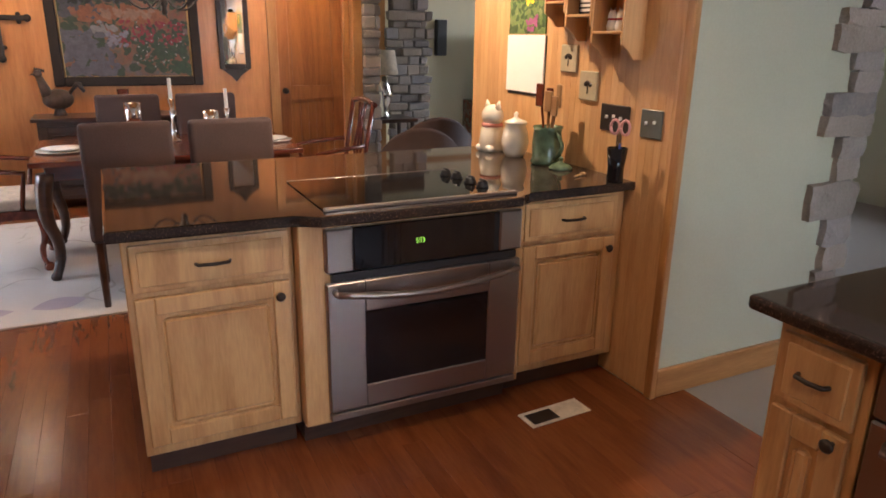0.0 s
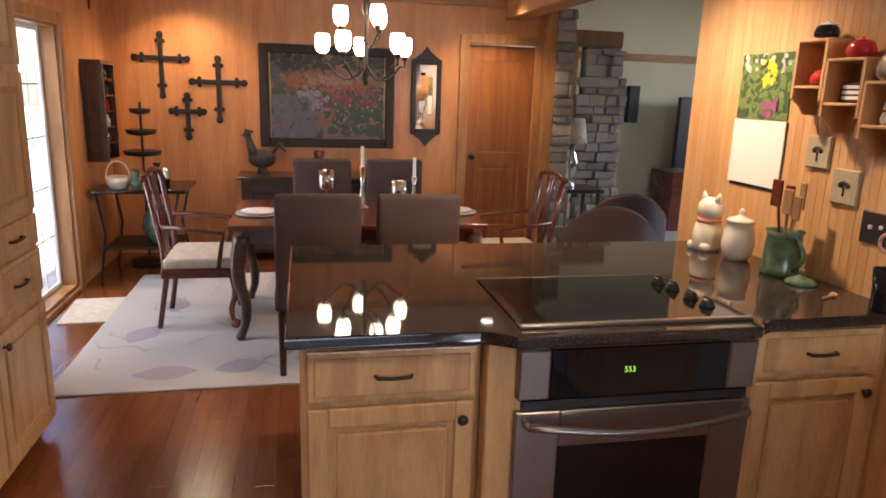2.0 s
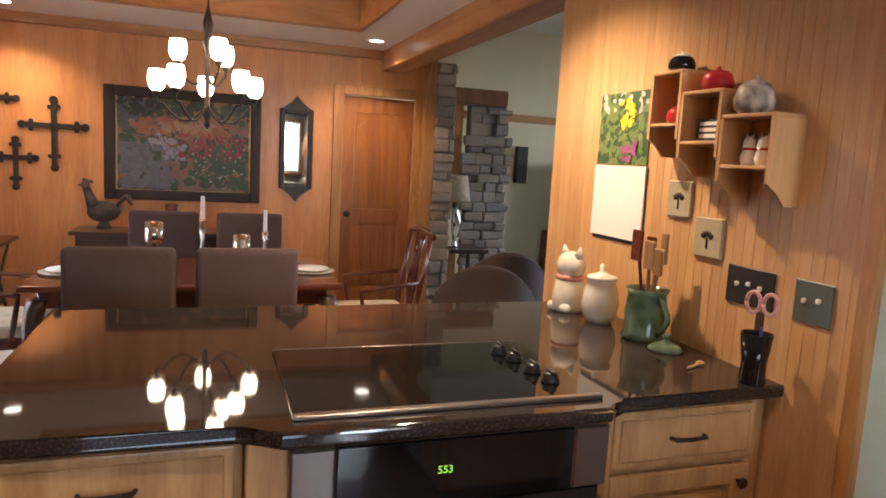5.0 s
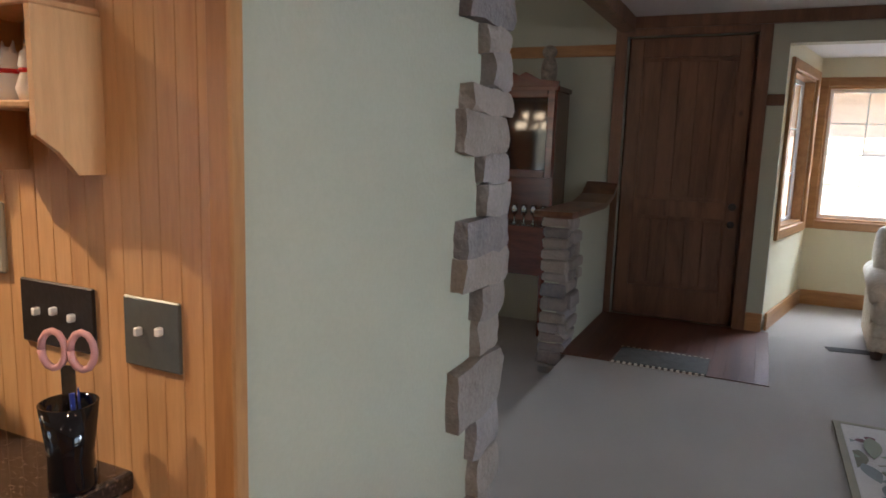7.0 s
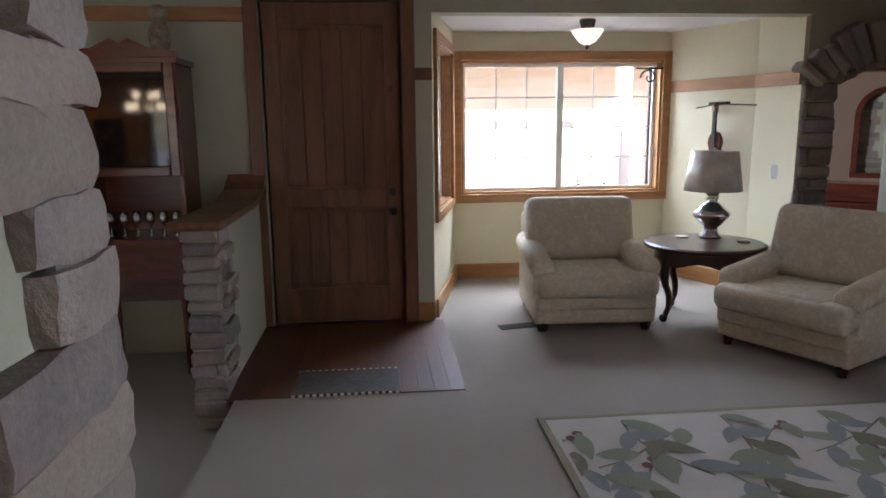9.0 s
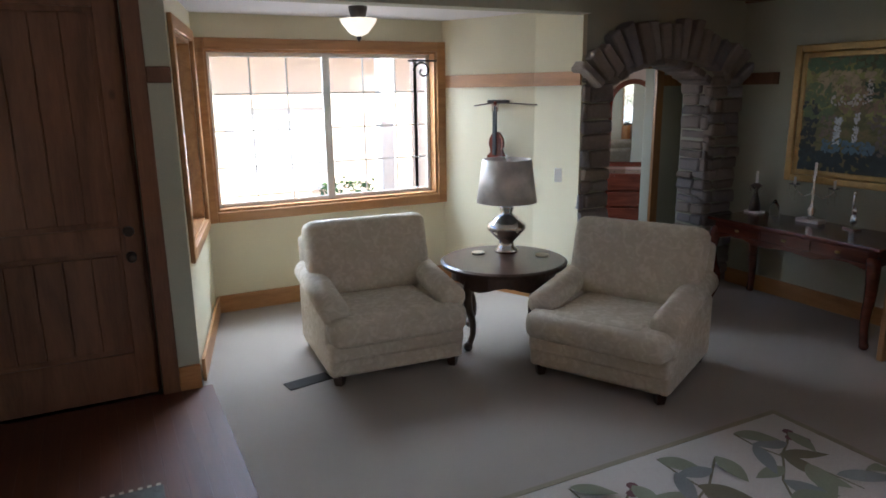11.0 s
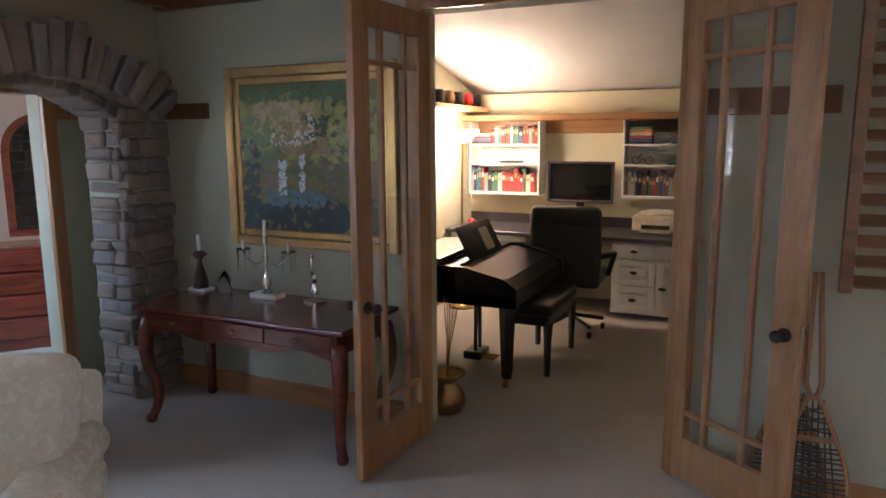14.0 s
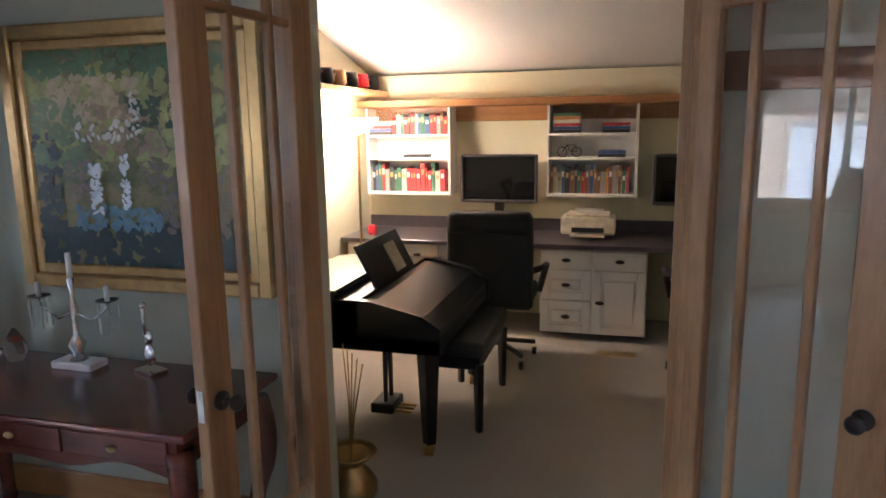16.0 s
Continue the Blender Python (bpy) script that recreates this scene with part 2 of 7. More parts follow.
M["damask"] = damask_cloth()
M["brownfab"] = plain("taupe_velvet", (0.085, 0.055, 0.05), 0.85, 0, 0.18, 120, 0.2)
M["seatfab"] = plain("striped_seat", (0.62, 0.54, 0.42), 0.85, 0, 0.2, 60, 0.15, 20)
M["gold"] = plain("gilt_frame", (0.50, 0.33, 0.13), 0.35, 0.7, 0.25, 30, 0.25)
M["red"] = plain("red_enamel", (0.5, 0.025, 0.03), 0.2, 0, 0.1, 40, 0.0)
M["louver"] = wood("brown_louver", (0.24, 0.12, 0.055), (0.14, 0.065, 0.03), "x", 0.4, 8, False)
M["glass"] = glass("window_glass")
M["clear"] = glass("clear_glass", (0.97, 0.98, 0.97), 0.0, 1.45)
M["mirror"] = plain("mirror", (0.85, 0.85, 0.85), 0.02, 1.0, 0.0, 10, 0.0)
M["bulb"] = glow("lamp_glow", (1.0, 0.74, 0.46), 5.0)
M["canglow"] = glow("can_glow", (1.0, 0.86, 0.68), 3.0)
M["led"] = glow("green_digits", (0.45, 1.0, 0.1), 0.12)
M["shade"] = plain("metallic_lampshade", (0.72, 0.66, 0.60), 0.45, 0.25, 0.2, 12, 0.1, 6)
M["vinyl"] = plain("white_vinyl", (0.8, 0.79, 0.76), 0.4, 0, 0.02, 60, 0.0)


# ---- mesh helpers ----
def bx(bm, x0, y0, z0, x1, y1, z1, bev=0.0, seg=1):
    r = bmesh.ops.create_cube(bm, size=1)
    vs = r["verts"]
    for v in vs:
        v.co = Vector(((x0 + x1) / 2 + v.co.x * (x1 - x0), (y0 + y1) / 2 + v.co.y * (y1 - y0), (z0 + z1) / 2 + v.co.z * (z1 - z0)))
    if bev:
        es = list({e for v in vs for e in v.link_edges})
        bmesh.ops.bevel(bm, geom=es, offset=bev, segments=seg, profile=0.6, affect="EDGES")
    return bm


def cyl(bm, a, b, r0, r1=None, n=12):
    a, b = Vector(a), Vector(b)
    r1 = r0 if r1 is None else r1
    d = b - a
    q = d.to_track_quat("Z", "Y").to_matrix().to_4x4()
    bmesh.ops.create_cone(bm, cap_ends=True, segments=n, radius1=r0, radius2=r1, depth=d.length, matrix=Matrix.Translation((a + b) / 2) @ q)
    return bm


def lathe(bm, prof, n=20, at=(0, 0, 0)):
    rings = []
    for r, z in prof:
        rings.append([bm.verts.new((at[0] + r * math.cos(2 * math.pi * i / n), at[1] + r * math.sin(2 * math.pi * i / n), at[2] + z)) for i in range(n)])
    for p, q in zip(rings, rings[1:]):
        for i in range(n):
            bm.faces.new((p[i], p[(i + 1) % n], q[(i + 1) % n], q[i]))
    bm.faces.new(rings[0][::-1])
    bm.faces.new(rings[-1])
    return bm


def tube(bm, pts, r, n=8):
    """A round bar swept along points."""
    pts = [Vector(p) for p in pts]
    up, rings = None, []
    for i, p in enumerate(pts):
        d = (pts[min(i + 1, len(pts) - 1)] - pts[max(i - 1, 0)]).normalized()
        if up is None:
            up = d.orthogonal().normalized()
        up = (up - d * up.dot(d)).normalized()
        side = d.cross(up)
        rings.append([bm.verts.new(p + (up * math.cos(2 * math.pi * k / n) + side * math.sin(2 * math.pi * k / n)) * r) for k in range(n)])
    for p, q in zip(rings, rings[1:]):
        for k in range(n):
            bm.faces.new((p[k], p[(k + 1) % n], q[(k + 1) % n], q[k]))
    bm.faces.new(rings[0][::-1])
    bm.faces.new(rings[-1])
    return bm


def ball(bm, at, r, sx=1, sy=1, sz=1, sub=2):
    bmesh.ops.create_icosphere(bm, subdivisions=sub, radius=r, matrix=Matrix.Translation(at) @ Matrix.Diagonal((sx, sy, sz, 1)))
    return bm


def prism(bm, outline, y0, y1):
    """An outline in x and z, made solid from y0 to y1."""
    f = [bm.verts.new((x, y0, z)) for x, z in outline]
    b = [bm.verts.new((x, y1, z)) for x, z in outline]
    bm.faces.new(f)
    bm.faces.new(b[::-1])
    n = len(f)
    for i in range(n):
        bm.faces.new((f[i], b[i], b[(i + 1) % n], f[(i + 1) % n]))
    bmesh.ops.recalc_face_normals(bm, faces=bm.faces)
    return bm


def B(*a, **k):
    return bx(bmesh.new(), *a, **k)


def mesh_of(name, bm, mat, smooth=False):
    me = bpy.data.meshes.new(name)
    bm.normal_update()
    bm.to_mesh(me)
    bm.free()
    me.materials.append(M[mat] if isinstance(mat, str) else mat)
    if smooth:
        for p in me.polygons:
            p.use_smooth = True
    return me


def part(name, bm, mat, parent=None, label="", smooth=False):
    ob = new(name, mesh_of(name, bm, mat, smooth))
    if parent is not None:
        ob.parent = parent
    if label:
        ob["label"] = label
    return ob


def thing(name, loc, rz=0, label="", category="", group="", kind=""):
    ob = new(name)
    ob.empty_display_size = 0.1
    ob.matrix_world = pose(*loc, 0, 0, rz)
    return tagged(ob, label, category, group, kind)


def struct(name, bm, mat, label, category):
    return tagged(part(name, bm, mat), label, category, "", "structure")


def wall_x(bm, y, th, x0, x1, z0, z1, holes=()):
    """A wall along x between y and y + th, with holes (x0, x1, z0, z1)."""
    cuts = sorted({x0, x1, *[h[0] for h in holes], *[h[1] for h in holes]})
    for a, b in zip(cuts, cuts[1:]):
        hs = sorted([h for h in holes if h[0] <= a + 1e-6 and h[1] >= b - 1e-6], key=lambda h: h[2])
        z = z0
        for h in hs:
            if h[2] > z + 1e-4:
                bx(bm, a, y, z, b, y + th, h[2])
            z = h[3]
        if z1 > z + 1e-4:
            bx(bm, a, y, z, b, y + th, z1)
    return bm


def wall_y(bm, x, th, y0, y1, z0, z1, holes=()):
    wall_x(bm, 0, th, y0, y1, z0, z1, holes)
    for v in bm.verts:
        v.co = Vector((x + v.co.y, v.co.x, v.co.z))
    bmesh.ops.reverse_faces(bm, faces=bm.faces)
    return bm


def rock(w, d, h, rng, bev=0.014, jit=0.012):
    bm = B(-w / 2, -d / 2, -h / 2, w / 2, d / 2, h / 2)
    for v in bm.verts:
        v.co += Vector((rng.uniform(-jit, jit), rng.uniform(-jit, jit), rng.uniform(-jit, jit)))
    bmesh.ops.bevel(bm, geom=list(bm.edges), offset=min(bev, h * 0.2, w * 0.2, d * 0.2), segments=1, profile=0.6, affect="EDGES")
    return bm


def rough_stone(w, d, h, rng):
    """A split ledge stone: worn edges and an uneven face."""
    bm = B(-w / 2, -d / 2, -h / 2, w / 2, d / 2, h / 2)
    bmesh.ops.subdivide_edges(bm, edges=list(bm.edges), cuts=3, use_grid_fill=True)
    k = rng.uniform(0, 50)
    for v in bm.verts:
        q = Vector((v.co.x * 9 + k, v.co.y * 9, v.co.z * 12 - k))
        n = noise.noise_vector(q) * 0.012 + noise.noise_vector(q * 2.7) * 0.006
        ex, ez = abs(v.co.x) / (w / 2), abs(v.co.z) / (h / 2)
        v.co += n
        if ex > 0.99 or ez > 0.99:
            v.co.y *= 0.8 if ex > 0.99 and ez > 0.99 else 0.92
        if ex > 0.99 and ez > 0.99:
            v.co.x *= 0.975
            v.co.z *= 0.93
    return bm


def stones(parent, origin, u, width, n, z0, z1, seed, proud=(0.03, 0.08), heights=(0.07, 0.15), maxw=0.32, over=0.0):
    """Courses of rough stones on a face: u runs along it, n points out of it."""
    rng = random.Random(seed)
    u, n, o = Vector(u), Vector(n), Vector(origin)
    ang = math.atan2(u.y, u.x)
    z = z0
    while z < z1 - 0.02:
        h = min(rng.uniform(*heights), z1 - z)
        a = -over * rng.random()
        end = width + over * rng.random()
        while a < end - 0.02:
            w = min(rng.uniform(0.45, 1.0) * maxw, end - a)
            if end - a - w < 0.05:
                w = end - a
            p = rng.uniform(*proud)
            c = o + u * (a + w / 2) + n * (p / 2 - 0.03)
            ob = part("stone", rock(w - 0.008, p + 0.06, h - 0.008, rng), "stone", parent)
            ob.matrix_local = Matrix.Translation((c.x, c.y, z + h / 2)) @ Matrix.Rotation(ang, 4, "Z")
            a += w
        z += h


# ---- shell ----
KC, LC, SC = 2.48, 2.62, 3.3
hard = struct("floor_kitchen", B(-0.45, -2.9, -0.25, 3.455, 8.3, -0.02), "floor", "reddish cherry hardwood floor with glossy finish", "floor")
struct("floor_living", B(3.65, -2.75, -0.25, 8.95, 2.985, 0.0), "carpet", "beige wall-to-wall carpet", "carpet floor")
struct("floor_threshold", B(3.456, -2.75, -0.25, 3.65, 2.985, -0.001), "floor", "reddish cherry hardwood floor meeting the carpet", "floor")
struct("floor_step_edge", B(3.61, 2.985, -0.25, 8.95, 3.45, 0.0), "carpet", "beige carpet at the step", "carpet floor")
struct("floor_bay", B(8.95, -0.95, -0.25, 10.6, 2.3, 0.0), "carpet", "beige carpet in the window bay", "carpet floor")
struct("floor_sitting", B(3.455, 3.45, -0.4, 9.2, 10.6, -0.18), "carpet", "beige carpet of the sunken sitting room", "carpet floor")
struct("floor_office", B(4.2, -6.5, -0.25, 8.4, -2.75, 0.0), "carpet", "beige carpet of the study", "carpet floor")
struct("floor_bedroom", B(8.95, -4.2, -0.25, 12.4, -0.95, 0.0), "carpet", "beige carpet of the room behind the arch", "carpet floor")

struct("wall_dining_far", wall_x(bmesh.new(), 8.14, 0.15, -0.45, 3.94, -0.02, KC + 0.6, [(3.09, 3.78, -0.02, 2.06)]), "panel", "orange stained wood-panelled dining wall", "wall")
struct("wall_dining_left", wall_y(bmesh.new(), -0.40, 0.15, -2.9, 8.14, -0.02, KC + 0.6, [(5.35, 6.9, 0.02, 1.98)]), "panel", "orange stained wood-panelled wall with a glazed door", "wall")
# The hole is an unseen opening, added so fill light reaches the kitchen.
struct("wall_kitchen_back", wall_x(bmesh.new(), -2.9, 0.10, -0.40, 3.15, -0.02, LC + 0.6, [(0.7, 2.9, 1.05, 2.15)]), "cream", "plain cream kitchen back wall", "wall")
bead = struct("wall_bead", wall_y(bmesh.new(), 3.462, 0.041, 3.006, 4.68, 0, KC + 0.6), "trim_z", "honey-coloured beadboard kitchen wall", "wall")
struct("wall_bead_core", wall_y(bmesh.new(), 3.505, 0.10, 3.19, 4.68, -0.18, KC + 0.6), "cream", "plain back of the beadboard wall", "wall")
struct("wall_green", wall_x(bmesh.new(), 2.985, 0.2, 3.472, 4.48, -0.18, LC + 0.6), "green", "sage green plaster wall ending in a stone edge", "wall")
# The second hole is unseen, added to let fill into the sitting room.
struct("wall_front", wall_y(bmesh.new(), 8.89, 0.16, 2.17, 10.6, -0.18, SC, [(2.40, 3.44, 0, 2.46), (6.2, 8.6, 0.9, 2.3)]), "green", "sage green front wall with the entry door", "wall")
struct("wall_bay_header", wall_y(bmesh.new(), 8.89, 0.16, -0.85, 2.17, 2.37, SC), "green", "plain header above the window bay", "wall")
# The second hole is an added opening for the south fill lamp.
struct("wall_picture", wall_x(bmesh.new(), -2.79, 0.14, 3.0, 9.12, 0, SC, [(5.72, 7.08, 0, 2.38), (3.2, 4.05, 1.0, 2.25)]), "green", "sage green wall with the double glazed doors", "wall")
struct("wall_sitting_far", wall_x(bmesh.new(), 10.4, 0.15, 3.455, 8.9, -0.18, SC), "cream", "pale green sitting room wall", "wall")
struct("wall_sitting_side", wall_y(bmesh.new(), 3.94, 0.15, 8.14, 10.4, -0.18, SC), "cream", "pale sitting room side wall", "wall")
# bay
def quad_wall(name, a, b, z0, z1, mat, th=0.12, hole=None, label="", category="wall"):
    """A wall from a to b in plan, thick to its left."""
    a, b = Vector((*a, 0)), Vector((*b, 0))
    L = (b - a).length
    ang = math.degrees(math.atan2(b.y - a.y, b.x - a.x))
    ob = struct(name, wall_x(bmesh.new(), 0, th, 0, L, z0, z1, [hole] if hole else []), mat, label, category)
    ob.matrix_world = pose(a.x, a.y, 0, 0, 0, ang)
    return ob, L


quad_wall("wall_bay_side", (8.95, 2.17), (10.38, 1.85), 0, 2.6, "cream", 0.14, (0.2, 1.25, 0.85, 2.2), "cream bay wall with a narrow window")
quad_wall("wall_bay_window", (10.38, 1.85), (10.38, -0.33), 0, 2.6, "cream", 0.14, (0.08, 2.11, 0.86, 2.16), "cream bay wall with the wide window")
quad_wall("wall_bay_violin", (10.38, -0.33), (9.48, -0.74), 0, 2.6, "cream", 0.12, None, "cream angled bay wall")
quad_wall("wall_bay_end", (9.48, -0.74), (9.0, -0.85), 0, 2.6, "cream", 0.05, None, "bright cream end wall of the bay")
struct("ceiling_bay", B(9.05, -0.95, 2.43, 10.6, 2.3, 2.55), "ceil", "white bay ceiling", "ceiling")
struct("ceiling_kitchen", wall_x(bmesh.new(), KC, 0.1, -0.45, 3.6, -2.9, 8.14, [(0.80, 3.02, 4.55, 7.15)]), "ceil", "white kitchen and dining ceiling", "ceiling")
ck = bpy.data.objects["ceiling_kitchen"]
for v in ck.data.vertices:
    v.co = Vector((v.co.x, v.co.z, v.co.y))
ck.data.flip_normals()
struct("ceiling_tray", B(0.7, 4.5, KC + 0.32, 3.1, 7.3, KC + 0.38), "panel", "wood-panelled tray ceiling", "ceiling")
struct("ceiling_living", B(3.6, -2.79, LC, 9.0, 3.45, LC + 0.1), "ceil", "white living room ceiling", "ceiling")
struct("ceiling_sitting", B(3.455, 3.45, SC, 9.1, 10.6, SC + 0.1), "ceil", "white sitting room ceiling", "ceiling")
# tray sides and beams
tray = thing("tray_trim", (1.91, 5.9, KC), 0, "honey wood boxed trim round the tray ceiling", "trim", "", "structure")
for nm, b in (("side_board", (-1.09, 1.2, -0.02, 1.09, 1.3, 0.34)), ("side_board", (-1.09, -1.3, -0.02, 1.09, -1.2, 0.34)),
              ("side_board", (-1.13, -1.3, -0.02, -1.09, 1.3, 0.34)), ("side_board", (1.09, -1.3, -0.02, 1.13, 1.3, 0.34))):
    part(nm, B(*b, bev=0.006), "trim", tray)
for i in range(3):
    part("ceiling_batten", B(-1.09, -0.7 + 0.65 * i, 0.26, 1.09, -0.62 + 0.65 * i, 0.315, bev=0.005), "trim", tray)
    part("ceiling_batten", B(-0.6 + 0.58 * i, -1.2, 0.27, -0.54 + 0.58 * i, 1.2, 0.31, bev=0.005), "trim_y", tray)
struct("beam_opening", B(3.44, 4.68, 2.30, 3.66, 8.14, 2.62, bev=0.01), "trim_y", "boxed honey wood beam over the wide opening", "beam")
struct("beam_living", B(3.6, 3.38, 2.50, 8.89, 3.52, 2.80, bev=0.01), "alder", "dark wood beam at the ceiling's edge", "beam")
for nm, b, m in (("crown_dining_far", (-0.25, 8.09, 2.40, 3.62, 8.14, 2.48), "trim"), ("crown_dining_left", (-0.25, -2.7, 2.40, -0.20, 8.09, 2.48), "trim_y"),
                 ("crown_picture", (3.6, -2.65, 2.52, 9.0, -2.60, 2.62), "alder"), ("crown_front", (8.84, -2.6, 2.52, 8.89, 3.38, 2.62), "alder"),
                 ("rail_picture_left", (8.62, -2.65, 1.83, 9.0, -2.625, 1.93), "alder"), ("rail_picture_right", (5.08, -2.65, 1.80, 5.62, -2.625, 1.92), "alder"),
                 ("rail_front_left", (8.865, 3.54, 2.30, 8.89, 10.4, 2.40), "trim_y"), ("rail_front_right", (8.865, 2.17, 1.88, 8.89, 2.30, 1.97), "alder"),
                 ("rail_sitting", (3.6, 10.37, 2.08, 8.89, 10.4, 2.18), "trim"),
                 ("baseboard_picture", (7.18, -2.65, 0, 9.0, -2.63, 0.14), "trim"), ("baseboard_picture_right", (3.2, -2.65, 0, 5.62, -2.63, 0.12), "trim"),
                 ("baseboard_green", (3.472, 2.965, 0, 4.30, 2.985, 0.13), "trim"), ("baseboard_front", (8.865, 2.17, 0, 8.89, 2.30, 0.16), "trim_y"),
                 ("bead_corner_trim", (3.44, 2.960, 0, 3.472, 3.005, 2.48), "trim_z"), ("post_dining", (3.85, 8.02, -0.02, 3.95, 8.14, 2.48), "trim_z")):
    struct(nm, B(*b, bev=0.004), m, "stained wood " + nm.split("_")[0], "trim")
quad_wall("rail_violin", (10.36, -0.36), (9.48, -0.735), 1.84, 1.95, "trim", 0.03, None, "stained wood picture rail", "trim")
bpy.data.objects["rail_violin"].location += Vector((-0.012, 0.02, 0))
quad_wall("rail_end", (9.47, -0.715), (8.99, -0.825), 1.84, 1.95, "trim", 0.02, None, "stained wood picture rail", "trim")
for nm, a, b in (("baseboard_side", (8.97, 2.13), (10.36, 1.82)), ("baseboard_violin", (10.36, -0.30), (9.48, -0.71))):
    quad_wall(nm, a, b, 0, 0.15, "trim", 0.02, None, "stained wood baseboard", "trim")
struct("baseboard_window", B(10.355, -0.3, 0, 10.378, 1.82, 0.15, bev=0.004), "trim_y", "stained wood baseboard", "trim")

# arch wall
def arch_outline(y0, y1, a0, a1, spring, crown, top, n=14):
    pts = [(y0, 0), (y0, top), (y1, top), (y1, 0), (a1, 0), (a1, spring)]
    for i in range(1, n):
        t = i / n
        y = a1 + (a0 - a1) * t
        pts.append((y, spring + (crown - spring) * math.sin(math.pi * t) ** 0.8))
    return pts + [(a0, spring), (a0, 0)]


bm = prism(bmesh.new(), arch_outline(-0.90, -2.65, -1.14, -2.30, 1.84, 2.05, SC), 0, 0.33)
for v in bm.verts:
    v.co = Vector((9.02 + v.co.y, v.co.x, v.co.z))
bmesh.ops.recalc_face_normals(bm, faces=bm.faces)
archw = struct("wall_arch", bm, "green", "sage green wall with a stone-faced archway", "wall")
struct("wall_vestibule", wall_y(bmesh.new(), 9.62, 0.12, -2.9, -0.9, 0, 2.6, [(-2.20, -1.40, 0, 1.99)]), "green", "sage green vestibule wall", "wall")
struct("wall_vestibule_end", B(9.35, -2.79, 0, 9.62, -2.65, 2.6), "green", "plain end of the vestibule", "wall")
struct("wall_vestibule_side", B(9.35, -0.95, 0, 9.62, -0.88, 2.6), "green", "plain side of the vestibule", "wall")
struct("ceiling_vestibule", B(9.0, -4.2, 2.6, 12.4, -0.88, 2.7), "ceil", "white ceiling behind the arch", "ceiling")
struct("wall_bedroom_far", B(12.2, -4.2, 0, 12.4, -0.9, 2.6), "pink", "peach bedroom wall", "wall")
struct("wall_bedroom_side", B(9.74, -4.3, 0, 12.3, -4.2, 2.6), "pink", "peach bedroom wall", "wall")
# Unseen hole, added for the lamp that brightens the bedroom.
struct("wall_bedroom_north", wall_x(bmesh.new(), -0.98, 0.08, 9.74, 12.3, 0, 2.6, [(10.6, 11.8, 1.2, 2.2)]), "pink", "peach bedroom wall", "wall")
struct("wall_bedroom_west", B(9.5, -4.3, 0, 9.62, -2.9, 2.6), "pink", "peach bedroom wall", "wall")
for nm, b in (("rail_vestibule", (9.60, -2.65, 1.83, 9.62, -2.28, 1.93)), ("casing_inner_left", (9.585, -1.40, 0, 9.62, -1.31, 2.07)),
              ("casing_inner_right", (9.585, -2.29, 0, 9.62, -2.20, 2.07)), ("casing_inner_head", (9.585, -2.20, 1.99, 9.62, -1.40, 2.08))):
    struct(nm, B(*b, bev=0.004), "trim_z", "stained wood doorway trim behind the arch", "trim")

# office
struct("wall_office_left", B(8.28, -6.5, 0, 8.4, -2.79, 3.6), "cream", "cream study side wall", "wall")
struct("wall_office_far", B(4.2, -6.42, 0, 8.28, -6.3, 2.16), "cream", "cream study wall behind the desk", "wall")
struct("wall_office_right", B(4.1, -6.5, 0, 4.22, -2.79, 3.6), "cream", "cream study side wall", "wall")
bm = bmesh.new()
cs = [bm.verts.new(p) for p in ((4.1, -6.42, 2.16), (8.4, -6.42, 2.16), (8.4, -2.79, 3.15), (4.1, -2.79, 3.15))]
ct = [bm.verts.new(v.co + Vector((0, 0, 0.08))) for v in cs]
bm.faces.new(cs[::-1]); bm.faces.new(ct)
for i in range(4):
    bm.faces.new((cs[i], cs[(i + 1) % 4], ct[(i + 1) % 4], ct[i]))
bmesh.ops.recalc_face_normals(bm, faces=bm.faces)
struct("ceiling_office", bm, "ceil", "sloping white study ceiling", "ceiling")
struct("rail_office", B(4.22, -6.3, 1.87, 8.28, -6.05, 1.93, bev=0.005), "trim", "stained wood ledge above the shelves", "trim")
struct("rail_office_back", B(4.22, -6.3, 1.74, 8.28, -6.27, 1.87, bev=0.005), "trim", "stained wood rail behind the shelves", "trim")
struct("baseboard_office", B(8.262, -5.5, 0, 8.28, -2.8, 0.14, bev=0.004), "trim_y", "stained wood baseboard", "trim")
struct("wall_over_step", B(3.6, 3.42, 2.78, 8.89, 3.5, SC), "green", "plain wall above the beam", "wall")
struct("wall_over_opening", B(3.46, 4.68, 2.60, 3.6, 8.14, SC), "cream", "plain wall above the opening", "wall")
# Unseen roof, stretched out to x = -5 to block sun at the patio door.
struct("roof_sun_shade", B(-5.0, -7.0, 3.9, 10.0, 11.0, 4.05), "ceil", "plain unseen roof deck above the rooms, run far west to shade the patio door", "roof")
struct("roof_east", B(10.0, -0.95, 2.6, 10.62, 2.4, 2.7), "ceil", "plain roof of the bay", "roof")
